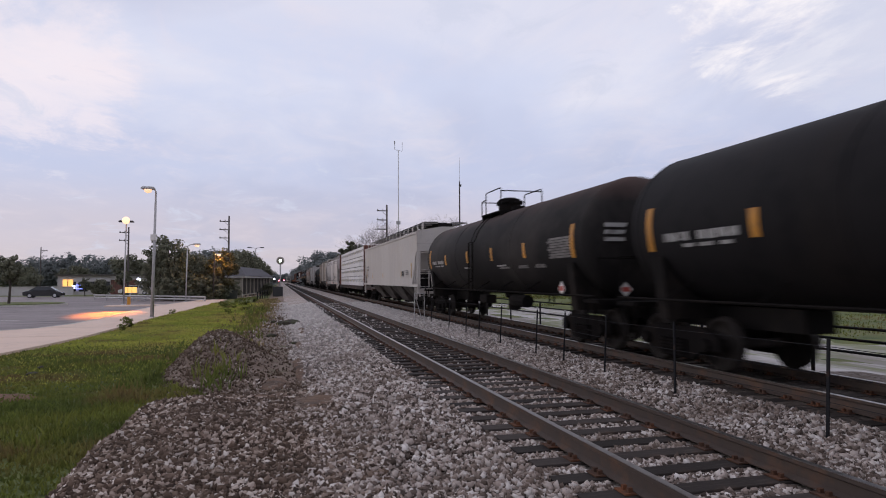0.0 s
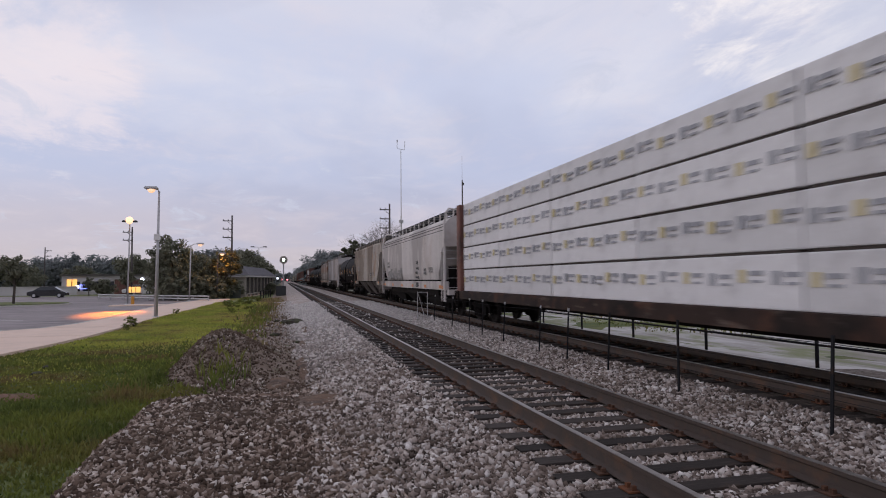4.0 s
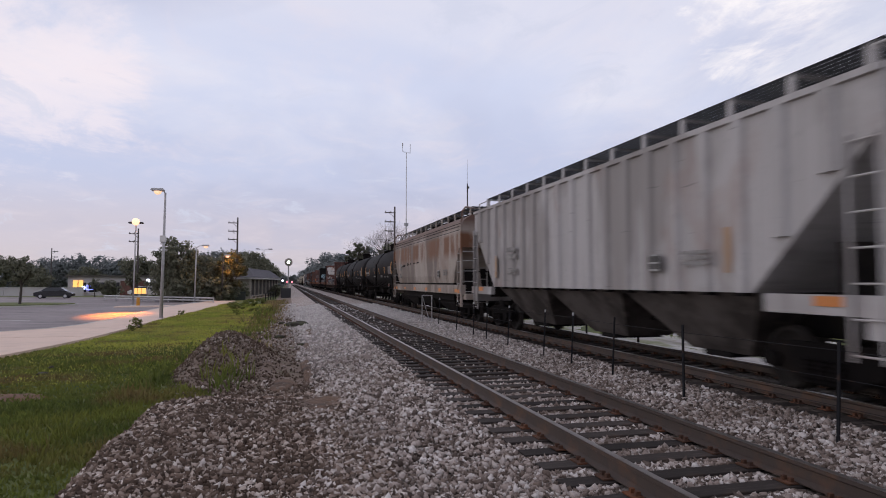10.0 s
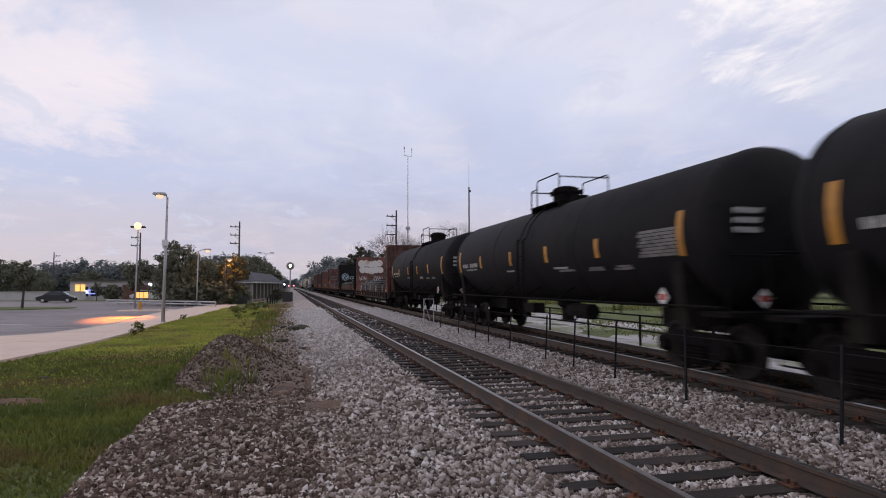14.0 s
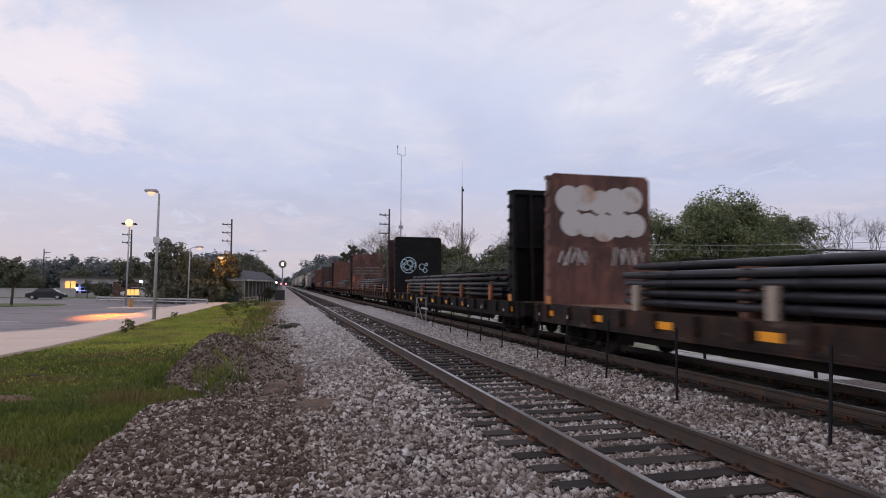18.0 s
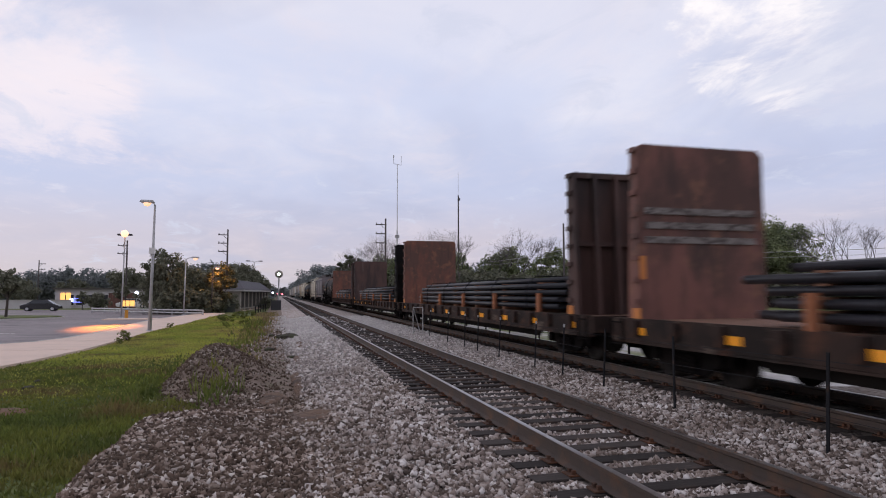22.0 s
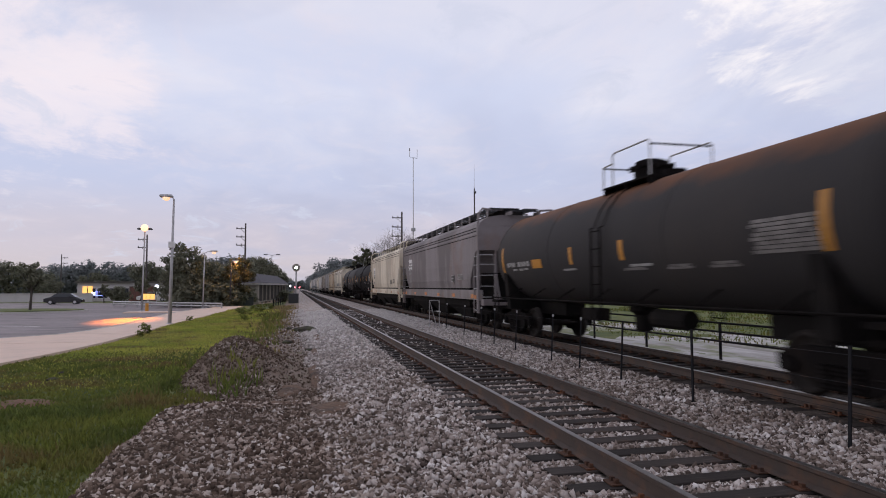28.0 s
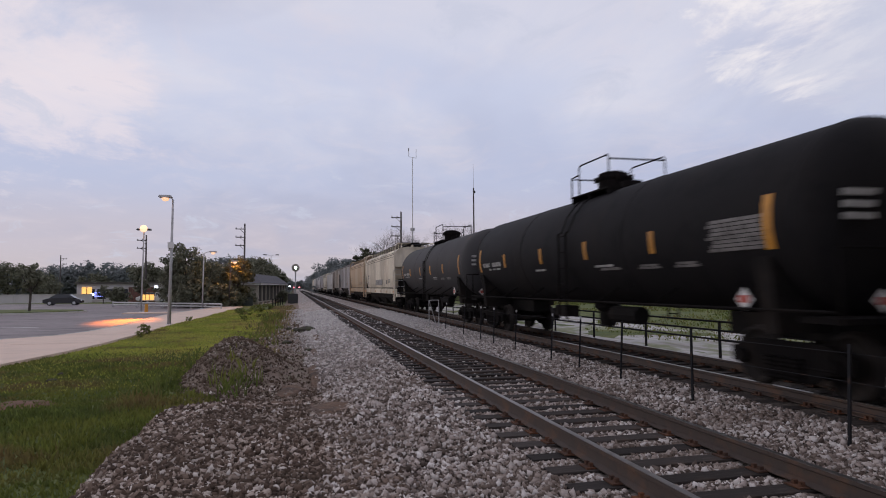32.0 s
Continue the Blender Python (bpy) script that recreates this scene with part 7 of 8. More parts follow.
# ---- shops, car and road beyond the car park ----
def shops():
    s = thing("shop_building", "low pale flat-roofed shop with lit signs", "shop", pose(-25.5, 114.0, -0.4))
    part("wall", box(B(), -9.0, 5.2, 0, 9, -0.3, 3.0), M_SHOPWALL, s)
    part("roof", box(B(), -9.3, 5.5, -0.5, 9.3, 3.0, 3.25), M_DARKWALL, s, "dark flat roof edge")
    part("brick_front", box(B(), -1.2, 3.0, -0.08, -0.003, -0.3, 2.4), M_BULK_RED, s, "red-brown brick front")
    for k, x in enumerate((-7.6, -5.9, -4.2, -2.6)):
        w = part("window", box(B(), x, x + 1.3, -0.05, -0.003, 0.5, 2.1), M_GLASS, s)
        part("window_frame", box(B(), x - 0.06, x + 1.36, -0.09, -0.055, 0.42, 0.5), M_WHITE, w)
    part("lit_window", box(B(), -8.2, -7.55, -0.12, -0.055, 1.35, 2.45), M_SIGN_YELLOW, s, "bright yellow lit window")
    part("lit_window", box(B(), -7.4, -6.75, -0.12, -0.055, 1.35, 2.45), M_SIGN_YELLOW, s, "bright yellow lit window")
    part("lit_doorway", box(B(), -8.1, -7.65, -0.12, -0.055, 0.15, 1.15), M_SIGN_YELLOW, s)
    bm = B()
    for x0, x1, z0, z1 in ((-6.3, -6.18, 0.95, 1.6), (-6.3, -5.1, 1.5, 1.6), (-5.22, -5.1, 0.95, 1.6), (-6.3, -5.1, 0.9, 1.0)):
        box(bm, x0, x1, -0.16, -0.1, z0, z1)
    part("neon_frame", bm, M_SIGN_BLUE, s, "blue neon window outline")
    part("neon_panel", box(B(), -6.85, -6.4, -0.16, -0.1, 1.0, 1.5), M_SIGN_WHITE, s, "white lit panel")
    g = thing("gabled_building", "pale gabled building behind the guard rail", "building", pose(-16.6, 106.0, -0.4))
    part("wall", prism(B(), ((-2.6, -0.3), (3.0, -0.3), (3.0, 1.4), (0.6, 3.3), (-2.6, 3.1)), 0, 8, "y"), M_SHOPWALL, g)
    part("roof_slope", prism(B(), ((0.55, 3.32), (3.2, 1.25), (3.2, 1.4), (0.6, 3.5)), -0.3, 8.3, "y"), M_ROOF, g)
    b = thing("sign_board", "lit yellow roadside sign on a short post", "sign", pose(-19.3, 92.5, -0.4))
    part("post", box(B(), -0.1, 0.1, -0.08, 0.08, -0.2, 0.6), M_PALE_STEEL, b)
    part("panel", box(B(), -0.8, 0.8, -0.1, 0.1, 0.6, 1.35), M_SIGN_YELLOW, b, "glowing yellow panel")
    for k in range(2):
        part("divider", box(B(), -0.28 + 0.5 * k, -0.22 + 0.5 * k, -0.12, -0.102, 0.6, 1.35), M_DARKWALL, b)
    lamp = thing("wall_lamp", "small white lamp on a short mast", "lamp", pose(-18.3, 92.6, -0.4))
    part("mast", tube(B(), (0, 0, 0), (0, 0, 2.1), 0.05, 6), M_PALE_STEEL, lamp)
    part("globe", lathe(B(), ((0.02, 2.0), (0.2, 2.1), (0.26, 2.3), (0.2, 2.5), (0.02, 2.6)), 12, "z"), M_SIGN_WHITE, lamp, "lit white globe", True)
    w = thing("boundary_wall", "low pale wall along the far road", "wall", pose(0, 0, -0.4), kind="structure")
    for k in range(9):
        x = -82 + k * 5.6
        part("panel", box(B(), x, x + 5.55, 112, 112.3, -0.2, 1.25), M_SHOPWALL, w)
    part("coping", box(B(), -82, -31.6, 111.9, 112.4, 1.252, 1.36), M_KERB, w)
    y = thing("bollard", "yellow concrete bollard by the walkway", "bollard", pose(-13.3, 63.3, -0.4))
    part("shaft", tube(B(), (0, 0, -0.1), (0, 0, 0.75), 0.16, 12, 0.14), M_YELLOW, y)


shops()


def parked_car(x, y, rz, paint, label):
    c = thing("parked_car", label, "car", pose(x, y, -0.385, 0, 0, rz))
    side = ((-2.25, 0.35), (-2.28, 0.75), (-1.75, 0.92), (-1.15, 1.00), (1.05, 0.98), (2.0, 0.80), (2.28, 0.62), (2.3, 0.32), (1.85, 0.24), (-1.9, 0.24))
    bm = B()
    rings = []
    for w, k in ((-0.86, 0.96), (-0.74, 1.0), (0.74, 1.0), (0.86, 0.96)):
        rings.append([bm.verts.new((px * k, w, 0.24 + (pz - 0.24) * (1.0 if abs(w) < 0.8 else 0.93))) for px, pz in side])
    n = len(side)
    for a, b in zip(rings, rings[1:]):
        for k in range(n):
            bm.faces.new((a[k], a[(k + 1) % n], b[(k + 1) % n], b[k]))
    bm.faces.new(rings[0])
    bm.faces.new(rings[-1][::-1])
    bmesh.ops.recalc_face_normals(bm, faces=bm.faces[:])
    part("body", bm, paint, c)
    part("cabin", stack(B(), ((0.0, 0.0, 0.0),) * 0 + ((1.55, 0.74, 0.95), (0.85, 0.62, 1.42), (0.7, 0.55, 1.45))), M_GLASS, c, "dark glazed cabin")
    part("roof_panel", soft_box(-0.82, 0.78, -0.6, 0.6, 1.44, 1.49, 0.02), paint, c)
    for px in (-1.42, 1.45):
        for s in (-1, 1):
            w = part("wheel", tube(B(), (px, s * 0.70, 0.31), (px, s * 0.88, 0.31), 0.31, 20), M_TYRE, c)
            part("rim", tube(B(), (px, s * 0.882, 0.31), (px, s * 0.895, 0.31), 0.19, 14), M_CHROME, w)
    for s in (-1, 1):
        part("headlight", box(B(), 2.1, 2.29, s * 0.62 - 0.14, s * 0.62 + 0.14, 0.58, 0.70), M_PALE_STEEL, c)
        part("mirror", box(B(), 0.75, 0.92, s * 0.93 - 0.07, s * 0.93 + 0.07, 0.98, 1.1), paint, c)


parked_car(-30.0, 94.0, 4, M_CARPAINT, "black saloon car parked on the asphalt")
parked_car(-22.0, 108.5, 8, M_WHITE, "white car parked before the shop")
parked_car(-56.0, 106.0, 0, M_PLACARD, "red car parked by the pale wall")


# ---- plants ----
def leaf_cards(centres, radii, per, size, seed):
    """Small pointed leaves in clumps: vertices and faces."""
    g = np.random.default_rng(seed)
    C = np.repeat(np.asarray(centres, float), per, 0)
    Rr = np.repeat(np.asarray(radii, float), per, 0)
    n = len(C)
    d = g.normal(0, 1, (n, 3))
    d /= np.linalg.norm(d, axis=1)[:, None]
    P = C + d * Rr[:, None] * g.uniform(0.62, 1.0, (n, 1)) * np.array([1, 1, 0.8])
    nrm = d + np.array([0, 0, 0.7]) + g.normal(0, 0.45, (n, 3))
    a = np.cross(nrm, g.normal(0, 1, (n, 3)))
    a /= np.linalg.norm(a, axis=1)[:, None]
    b = np.cross(nrm, a)
    b /= np.linalg.norm(b, axis=1)[:, None]
    s = size * g.lognormal(0, 0.3, (n, 1))
    V = np.stack([P - a * s, P + b * s * 0.55, P + a * s, P - b * s * 0.55], 1).reshape(-1, 3)
    return V, np.arange(4 * n).reshape(-1, 4)


def limbs(bm, p, d, length, r, depth, g, spread=0.7, keep=0.72):
    """Branches that fork and taper; returns their tips."""
    q = p + d * length
    tube(bm, p, q, r, 6 if depth > 1 else 4, r * 0.62)
    if depth == 0:
        return [q]
    tips = []
    for k in range(3 if depth > 1 else 2):
        nd = (d + Vector((g.normal(0, spread), g.normal(0, spread), g.normal(0.12, spread * 0.5)))).normalized()
        tips += limbs(bm, q, nd, length * g.uniform(keep - 0.12, keep + 0.1), r * 0.6, depth - 1, g, spread, keep)
    return tips


def tree(x, y, height, radius, mat, label, seed, leaves=2600, size=0.22, base_z=-0.4, low=0.3, name="tree", clumps=60):
    g = np.random.default_rng(seed)
    t = thing(name, label, "tree" if name == "tree" else "shrub", pose(x, y, base_z), group="trees round the station")
    bm = B()
    h = height
    tube(bm, (0, 0, -0.3), (0.1, 0, h * low), 0.028 * h, 9, 0.02 * h)
    for k in range(5):
        a = 1.257 * k + g.uniform(-0.4, 0.4)
        e = Vector((math.cos(a) * radius * 0.55, math.sin(a) * radius * 0.55, h * g.uniform(0.5, 0.75)))
        tube(bm, (0.1, 0, h * low * 0.96), e, 0.013 * h, 6, 0.005 * h)
    tube(bm, (0.1, 0, h * low * 0.96), (0, 0, h * 0.85), 0.017 * h, 7, 0.005 * h)
    part("trunk", bm, M_BARK, t)
    zc, hz = h * (0.5 + low * 0.45), h * (0.5 - low * 0.45)
    C, R = [], []
    for k in range(clumps):
        u = Vector((g.normal(), g.normal(), g.normal())).normalized()
        k2 = g.uniform(0.55, 1.0)
        wob = 1 + 0.22 * math.sin(3 * math.atan2(u.y, u.x) + seed) + 0.15 * math.sin(5 * u.z + seed)
        C.append((u.x * radius * k2 * wob * 0.86, u.y * radius * k2 * wob * 0.86, zc + u.z * hz * k2 * 0.88))
        R.append(radius * g.uniform(0.14, 0.30))
    V, F = leaf_cards(C, R, max(8, leaves // clumps), size, seed)
    V[:, 2] = np.minimum(np.maximum(V[:, 2], 0.02), h * 1.04)
    ob = new("crown", arrays_mesh("crown", V, F, mat))
    ob.parent = t
    return t


def bare_tree(x, y, height, label, seed, base_z=-0.4, spread=0.45):
    g = np.random.default_rng(seed)
    t = thing("bare_tree", label, "tree", pose(x, y, base_z), group="bare trees")
    bm = B()
    tube(bm, (0, 0, -0.3), (0, 0, height * 0.2), 0.014 * height, 8, 0.0105 * height)
    limbs(bm, Vector((0, 0, height * 0.2)), Vector((0, 0, 1)), height * 0.25, 0.009 * height, 6, g, spread, 0.75)
    part("bare_crown", bm, M_TWIG, t, "bare grey branches")
    return t


def again(ob, x, y, k, turn, base_z=-0.4, wide=1.0):
    c = copy_thing(ob, pose(x, y, base_z, 0, 0, turn))
    c.scale = (k * wide, k * wide, k)
    return c


# by the station
t_big = tree(-12.0, 76.0, 7.5, 2.6, M_LEAF_DARK, "broad dark-leaved tree behind the car-park lamp", 11, 7500, 0.14, low=0.16, clumps=110)
t_mid = tree(-9.8, 80.0, 5.6, 2.8, M_LEAF_DARK, "dense dark tree beside the station", 12, 6500, 0.14, low=0.12, clumps=100)
again(t_mid, -11.6, 90.0, 1.0, 70)
again(t_mid, -10.4, 100.0, 1.05, 150)
again(t_mid, -9.0, 112.0, 1.30, 210)
again(t_mid, -6.2, 118.0, 1.40, 20)
again(t_big, -4.9, 133.0, 0.98, 120)
again(t_mid, -3.9, 150.0, 1.10, 260)
again(t_mid, -13.6, 84.0, 0.62, 300)
tree(-6.5, 77.3, 5.9, 1.9, M_LEAF_AMBER, "slim tree with lamp-lit yellowing leaves", 14, 2600, 0.16, low=0.2, clumps=40)
shrub = tree(-11.0, 73.8, 2.6, 2.0, M_LEAF_DARK, "low dark shrub under the trees", 15, 1500, 0.17, low=0.02, name="shrub", clumps=40)
for k, (x, y, q) in enumerate(((-8.3, 75.0, 1.05), (-7.2, 76.5, 0.95), (-13.4, 78.0, 1.2), (-5.9, 79.9, 0.85), (-9.6, 77.0, 1.25), (-1.5, 97.0, 0.7))):
    again(shrub, x, y, q, 47 * k)
small = tree(-23.4, 64.6, 4.5, 1.35, M_LEAF_DARK, "young tree on the car-park island", 16, 1100, 0.17, base_z=-0.2, low=0.38, clumps=34)
again(small, -21.6, 99.0, 0.85, 90)
again(small, -27.0, 101.0, 0.62, 200)
again(shrub, -25.4, 102.0, 0.95, 35)
# beyond the car park
t_far = tree(-50.0, 128.0, 7.2, 4.0, M_LEAF_DARK, "dark tree beyond the far road", 17, 3600, 0.22, low=0.14, clumps=60)
for k, (x, y, q) in enumerate(((-44.0, 126.0, 0.75), (-57.0, 127.0, 0.8), (-36.0, 128.0, 0.72), (-26.5, 126.0, 1.0), (-23.0, 131.0, 0.9), (-66.0, 131.0, 0.85), (-31.0, 122.0, 0.5), (-39.5, 117.0, 0.5), (-18.0, 124.0, 0.75), (-14.0, 118.0, 0.85))):
    again(t_far, x, y, q, 61 * k)
# across the tracks
oak = tree(58.5, 75.0, 15.4, 8.6, M_LEAF, "large round-headed leafy tree beyond the yard", 21, 42000, 0.155, low=0.14, clumps=150)
again(oak, 49.5, 79.0, 0.84, 120)
again(oak, 69.5, 77.5, 0.86, 200)
again(oak, 73.0, 80.0, 0.62, 280)
oak2 = tree(46.5, 86.0, 12.2, 4.6, M_LEAF, "tall leafy tree beyond the yard", 22, 7000, 0.20, low=0.22, clumps=70)
again(oak2, 37.5, 98.0, 0.86, 100)
again(oak2, 29.5, 104.0, 0.80, 190)
for k, (x, y, q) in enumerate(((24.5, 101, 0.82), (33.5, 95, 0.74), (41.5, 90, 0.80), (21.0, 110, 0.80), (27.5, 112, 0.85), (19.0, 118, 0.82), (84.0, 66.0, 0.66), (92.0, 60.0, 0.7))):
    again(oak2, x, y, q, 77 * k)
hedge = tree(40.0, 82.0, 6.2, 4.6, M_LEAF_DARK, "dense dark thicket at the yard's far edge", 23, 4500, 0.22, low=0.02, clumps=60)
for k, (x, y, q) in enumerate(((33, 86, 0.95), (26.5, 90, 0.95), (21.0, 97, 0.95), (47, 78, 0.95), (54, 73, 0.9), (62, 69, 0.9), (70, 66, 0.9), (79, 62, 0.95), (88, 57, 1.0), (30, 95, 1.1), (97, 52, 1.0), (17.5, 112, 1.0), (84, 70, 1.1))):
    again(hedge, x, y, q, 53 * k)
cypress = tree(10.4, 96.0, 9.3, 1.0, M_LEAF_DARK, "narrow dark evergreen behind the train", 24, 4200, 0.15, low=0.05, clumps=90)
again(cypress, 9.3, 99.0, 0.88, 80)
again(cypress, 11.9, 101.0, 0.97, 130)
again(cypress, 14.4, 100.0, 0.9, 200)
for k, (x, y, h) in enumerate(((21.8, 82.0, 10.2), (24.2, 84.0, 9.6), (17.5, 90.0, 8.8), (19.8, 104.0, 10.0), (70.6, 66.0, 10.8), (74.0, 64.5, 10.4), (36.6, 92.0, 11.0), (67.5, 66.0, 10.2), (38.8, 91.0, 10.4), (35.0, 93.5, 10.2), (12.5, 99.0, 8.8), (33.0, 93.0, 9.4), (13.4, 90.0, 9.6), (14.6, 93.0, 9.4), (15.6, 96.0, 9.8))):
    bare_tree(x, y, h, "leafless grey-twigged tree behind the yard", 31 + k)


def woods(name, spans, mat, label, seed, per=80, size=0.34):
    """A far belt of trees: many clumps of leaves along a line."""
    g = np.random.default_rng(seed)
    C, R = [], []
    for (x0, y0), (x1, y1), h, n, deep in spans:
        for k in range(n):
            u = g.uniform()
            top = h * (0.72 + 0.28 * math.sin(u * 37 + seed) * math.sin(u * 13 + 1.0))
            C.append((x0 + (x1 - x0) * u + g.normal(0, deep * 0.3), y0 + (y1 - y0) * u + g.uniform(0, deep), g.uniform(0.0, 1.0) ** 0.7 * top))
            R.append(g.uniform(0.9, 2.2))
    V, F = leaf_cards(C, R, per, size, seed)
    V[:, 2] = np.maximum(V[:, 2], -0.5)
    return tagged(new(name, arrays_mesh(name, V, F, mat)), label, "woods", kind="stuff")


woods("left_woods", (((-130, 175), (-10, 165), 8.2, 900, 14), ((-18, 130), (-8.5, 148), 8.2, 260, 5), ((-6.5, 150), (-4.5, 420), 6.0, 520, 5)), M_LEAF_HAZED, "distant haze-greyed tree belt beyond the town", 41)
woods("right_woods", (((14, 150), (13, 460), 9.6, 1500, 8), ((30, 125), (130, 95), 8.5, 620, 12), ((16, 125), (34, 118), 9.0, 160, 8)), M_LEAF_HAZED, "distant haze-greyed woods beside the line", 42)
woods("far_woods", (((-60, 640), (70, 640), 8.0, 260, 20),), M_LEAF_HAZED, "far tree line where the tracks vanish", 43, size=1.6)


def grass(name, count, x0, x1, y0, y1, h0, h1, keep, mat, label, seed):
    """Single bent blades of grass standing on the ground."""
    g = np.random.default_rng(seed)
    x, y = g.uniform(x0, x1, count), y0 + (y1 - y0) * g.uniform(0, 1, count) ** 1.6
    ok = keep(x, y, g)
    x, y = x[ok], y[ok]
    n = len(x)
    z = np.maximum(ground_height(x, y), np.where(x > -3.3, bed_height(x, y), -9)) - 0.01
    h = g.uniform(h0, h1, n) * (0.75 + 0.5 * (ripple(x, y, 0.8) > 0.1)) * (1 + 0.01 * y)
    a, w = g.uniform(0, 6.28, n), 0.008 + 0.0009 * y
    b = np.stack([x, y, z], 1)
    s = np.stack([np.cos(a) * w, np.sin(a) * w, 0 * a], 1)
    lean = np.stack([g.normal(0, 0.35, n) * h, g.normal(0, 0.35, n) * h, 0 * a], 1)
    up = np.stack([0 * h, 0 * h, h], 1)
    V = np.stack([b - s, b + s, b + lean * 0.4 + up * 0.6 + s * 0.7, b + lean * 0.4 + up * 0.6 - s * 0.7, b + lean + up, b + lean + up + s * 0.1], 1).reshape(-1, 3)
    k = 6 * np.arange(n)[:, None]
    F = np.concatenate([k + np.array([[0, 1, 2, 3]]), k + np.array([[3, 2, 5, 4]])], 0)
    return tagged(new(name, arrays_mesh(name, V, F, mat)), label, "grass", kind="stuff")


def lawn(x, y, g):
    edge = -2.2 + 0.12 * ripple(x, y, 1.1) + 0.95 * smooth(9.5, 12.5, y)
    heap = np.where(x > -3.3, bed_height(x, y), -9) - ground_height(x, y)
    bare = ripple(x + 4, y, 0.45) > 1.05
    return (x < edge) & (x > walk_right(y) + 0.05) & (heap < 0.07) & ~(bare & (g.uniform(0, 1, len(x)) < 0.8))


def weeds(x, y, g):
    d = 0.8 * np.exp(-((x + 2.9) / 0.3) ** 2 - ((y - 15.0) / 3.5) ** 2) + 0.35 * np.exp(-((x + 1.45) / 0.4) ** 2 - ((y - 20.5) / 2.5) ** 2) + 0.6 * np.exp(-((x + 1.25) / 0.4) ** 2 - ((y - 13.6) / 0.9) ** 2) \
        + 0.2 * np.exp(-((x + 1.35) / 0.5) ** 2) * (y > 22)
    return g.uniform(0, 1, len(x)) < d * (ripple(x, y, 2.2) > -0.25)


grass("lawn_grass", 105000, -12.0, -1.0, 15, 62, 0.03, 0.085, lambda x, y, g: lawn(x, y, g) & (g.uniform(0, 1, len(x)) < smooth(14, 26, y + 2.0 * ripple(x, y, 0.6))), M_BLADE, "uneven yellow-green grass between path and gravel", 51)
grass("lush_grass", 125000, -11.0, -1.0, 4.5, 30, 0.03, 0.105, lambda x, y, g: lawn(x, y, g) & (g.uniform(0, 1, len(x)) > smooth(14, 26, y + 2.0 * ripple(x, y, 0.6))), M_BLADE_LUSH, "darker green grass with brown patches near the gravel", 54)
grass("tall_weeds", 20000, -3.2, -0.4, 6.0, 50, 0.10, 0.30, weeds, M_BLADE_LUSH, "tall thin weeds round the gravel heaps", 52)
grass("dry_weeds", 22000, -3.4, 0.3, 17.5, 75, 0.03, 0.12, lambda x, y, g: g.uniform(0, 1, len(x)) < 0.75 * np.exp(-((x + 2.0 - 0.012 * y) / 0.75) ** 2) * (ripple(x, y, 1.4) > -0.3), M_BLADE_DRY, "dry brown weeds along the edge of the gravel", 55)
grass("yard_grass", 34000, 13.0, 45, 8, 80, 0.03, 0.12, lambda x, y, g: (ripple(x, y, 0.35) + 0.05 * (x - 18)) > 0.25, M_BLADE_LUSH, "patchy yellow-green grass across the yard", 53)
plant = tree(-6.75, 32.0, 0.62, 0.34, M_BLADE_LUSH, "small leafy weed bush at the path's edge", 61, 600, 0.034, low=0.03, name="shrub", clumps=30)
for k, (x, y, q) in enumerate(((-6.6, 30.2, 0.6), (-6.5, 43.0, 0.7), (-3.5, 62.0, 1.7), (-3.7, 50.0, 1.5), (-2.6, 66.0, 1.6), (-2.9, 56.0, 1.3), (-2.3, 47.0, 1.0), (-4.6, 58.0, 1.2), (-3.1, 42.0, 0.8))):
    again(plant, x, y, q * (0.65 if q > 0.9 else 1.0), 80 * k, wide=2.2 if q > 0.9 else 1.0)


def dirt_patch(x, y, rx, ry, mat, high, seed, label):
    """A low irregular spread of fine dirt with a ragged rim that dips under the stones."""
    n, m = 40, 10
    bm = B()
    rows = []
    for k in range(m + 1):
        u = k / m
        row = []
        for q in range(n):
            a = 2 * math.pi * q / n
            w = 1 + 0.30 * noise.noise(Vector((2.3 * math.cos(a), 2.3 * math.sin(a), seed))) + 0.12 * noise.noise(Vector((6 * math.cos(a), 6 * math.sin(a), seed)))
            px, py = x + rx * u * w * math.cos(a), y + ry * u * w * math.sin(a)
            base = max(float(ground_height(px, py)), float(bed_height(px, py)) if px > -3.3 else -9)
            row.append(bm.verts.new((px, py, base + high * (1 - u ** 3) - 0.05 * u ** 3 + 0.035 * noise.noise(Vector((7 * px, 7 * py, seed))) * (1 - u))))
        rows.append(row)
    for a, b in zip(rows, rows[1:]):
        for q in range(n):
            bm.faces.new((a[q], b[q], b[(q + 1) % n], a[(q + 1) % n]))
    bmesh.ops.remove_doubles(bm, verts=bm.verts[:], dist=0.0005)
    bmesh.ops.recalc_face_normals(bm, faces=bm.faces[:])
    tagged(mesh_object("dirt_patch", bm, mat, True), label, "dirt", "patches of bare dirt")


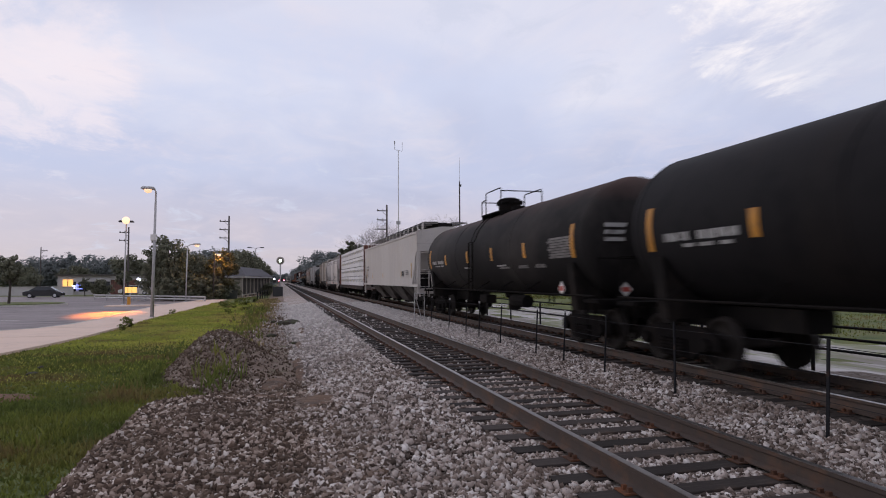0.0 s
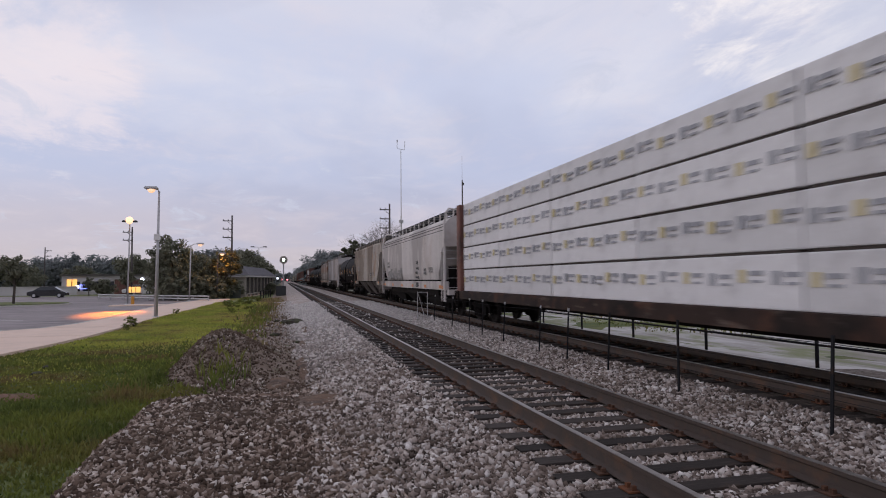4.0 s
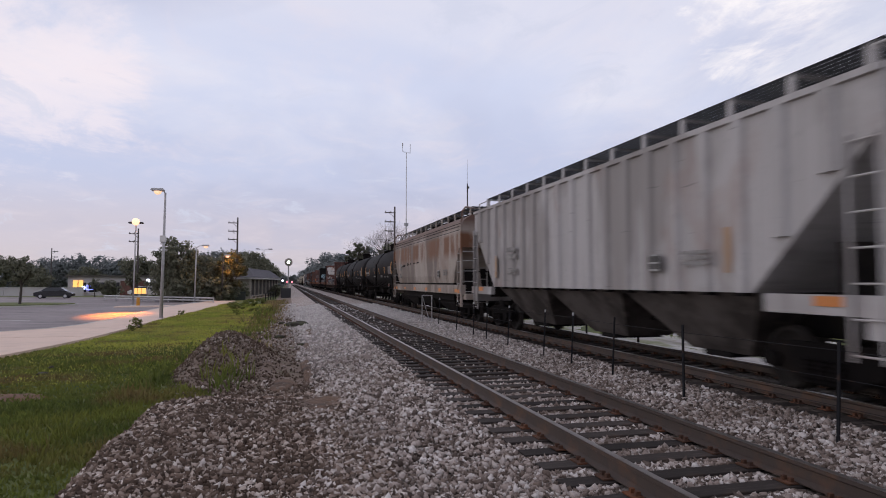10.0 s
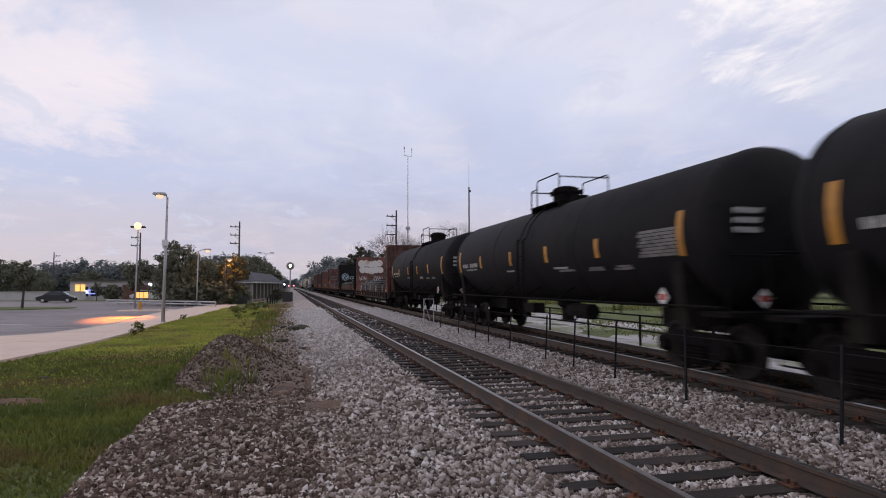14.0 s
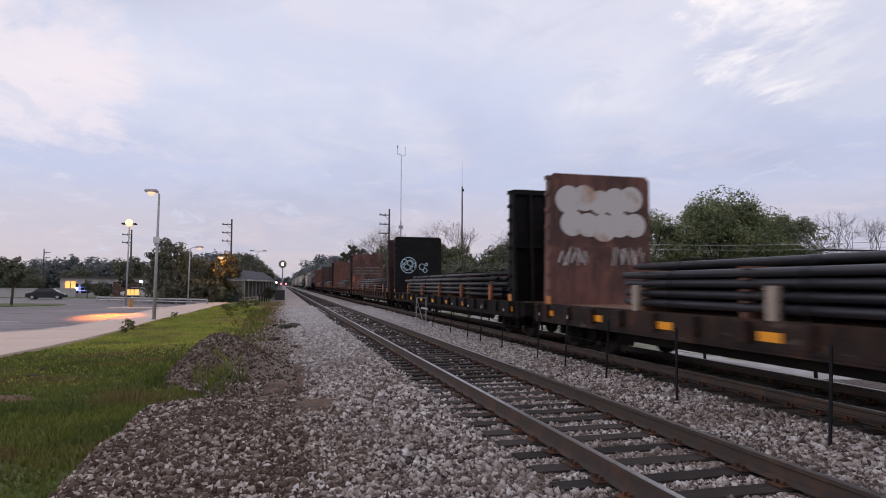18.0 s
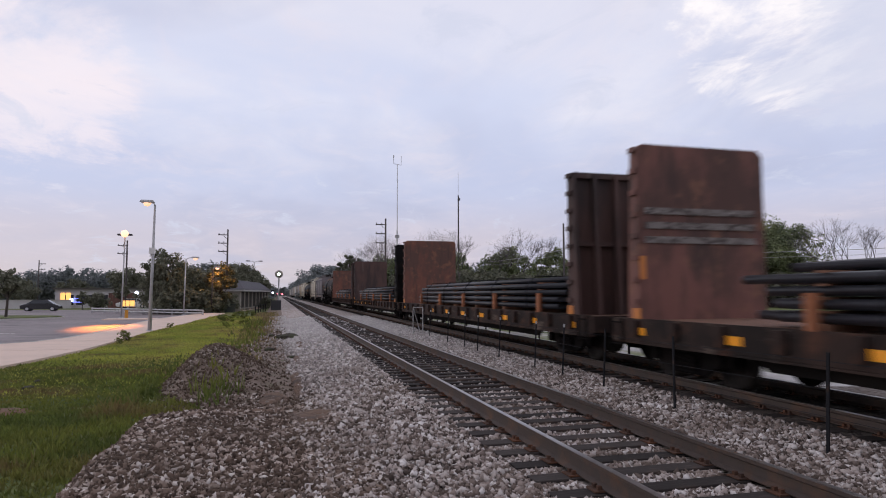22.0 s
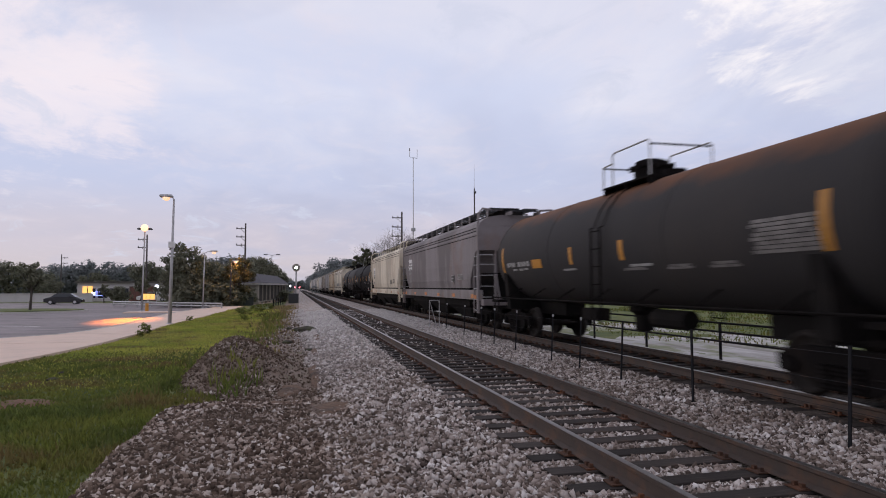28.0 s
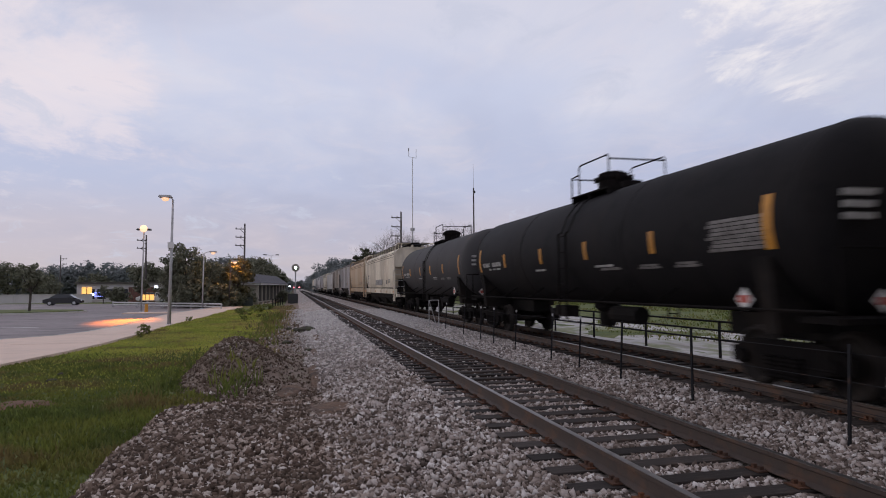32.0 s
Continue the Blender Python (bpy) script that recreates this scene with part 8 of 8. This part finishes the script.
for k, (x, y, rx, ry, high) in enumerate(((0.52, 10.1, 0.50, 0.85, 0.075), (-0.30, 11.1, 0.42, 0.5, 0.07), (0.46, 15.2, 0.14, 2.6, 0.065), (0.62, 20.0, 0.15, 2.4, 0.065), (0.85, 25.5, 0.16, 3.0, 0.065), (-0.05, 13.2, 0.35, 0.8, 0.065))):
    dirt_patch(x, y, rx, ry, M_RUT, high, 3.1 * k, "damp brown dirt washed over the gravel")
dirt_patch(-5.0, 13.6, 0.75, 0.55, M_BARE, 0.05, 40.0, "bare reddish earth in the grass")


def clods():
    for k, (x, y, s) in enumerate(((0.55, 30.6, 0.46), (0.20, 31.0, 0.34), (-0.27, 25.0, 0.22), (0.48, 21.2, 0.16), (-5.65, 17.8, 0.15), (-5.35, 17.9, 0.10), (-5.5, 16.6, 0.14), (-5.0, 19.4, 0.12), (-0.25, 33.0, 0.18))):
        bm = bmesh.new()
        bmesh.ops.create_icosphere(bm, subdivisions=2, radius=s)
        for v in bm.verts:
            v.co *= 1 + 0.35 * noise.noise(v.co * (2.2 / s) + Vector((k * 5.1, 0, 0)))
            v.co.z *= 0.42
        ob = mesh_object("dirt_clod", bm, M_SOIL)
        z = max(float(ground_height(x, y)), float(bed_height(x, y)) if x > -3.3 else -9)
        ob.matrix_basis = pose(x, y, z + 0.1 * s, 0, 0, 60 * k)
        tagged(ob, "dark weedy clod of dirt on the ground", "dirt clod", "clods of dirt")


clods()

# ---- what moves ----


def travelled(t):
    """How far the train has come, in metres, t seconds into the clip."""
    u = t / 16.0
    return 197.713 * u - 10.633 * u ** 2 + 11.772 * u ** 3 - 3.058 * u ** 4


def motions():
    for ob, y in TRAIN:
        walk(ob, [(t, pose(TRACK_2, y - travelled(t), RAIL_TOP)) for t in range(0, 33)])
    # wheels roll without slipping
    steps = [k / 30 for k in range(0, 961)]
    turns = [math.degrees(travelled(t) / 0.457) for t in steps]
    for w in WHEELS:
        x, y, z = w.location
        walk(w, [(t, pose(x, y, z, a % 360)) for t, a in zip(steps, turns)])


motions()
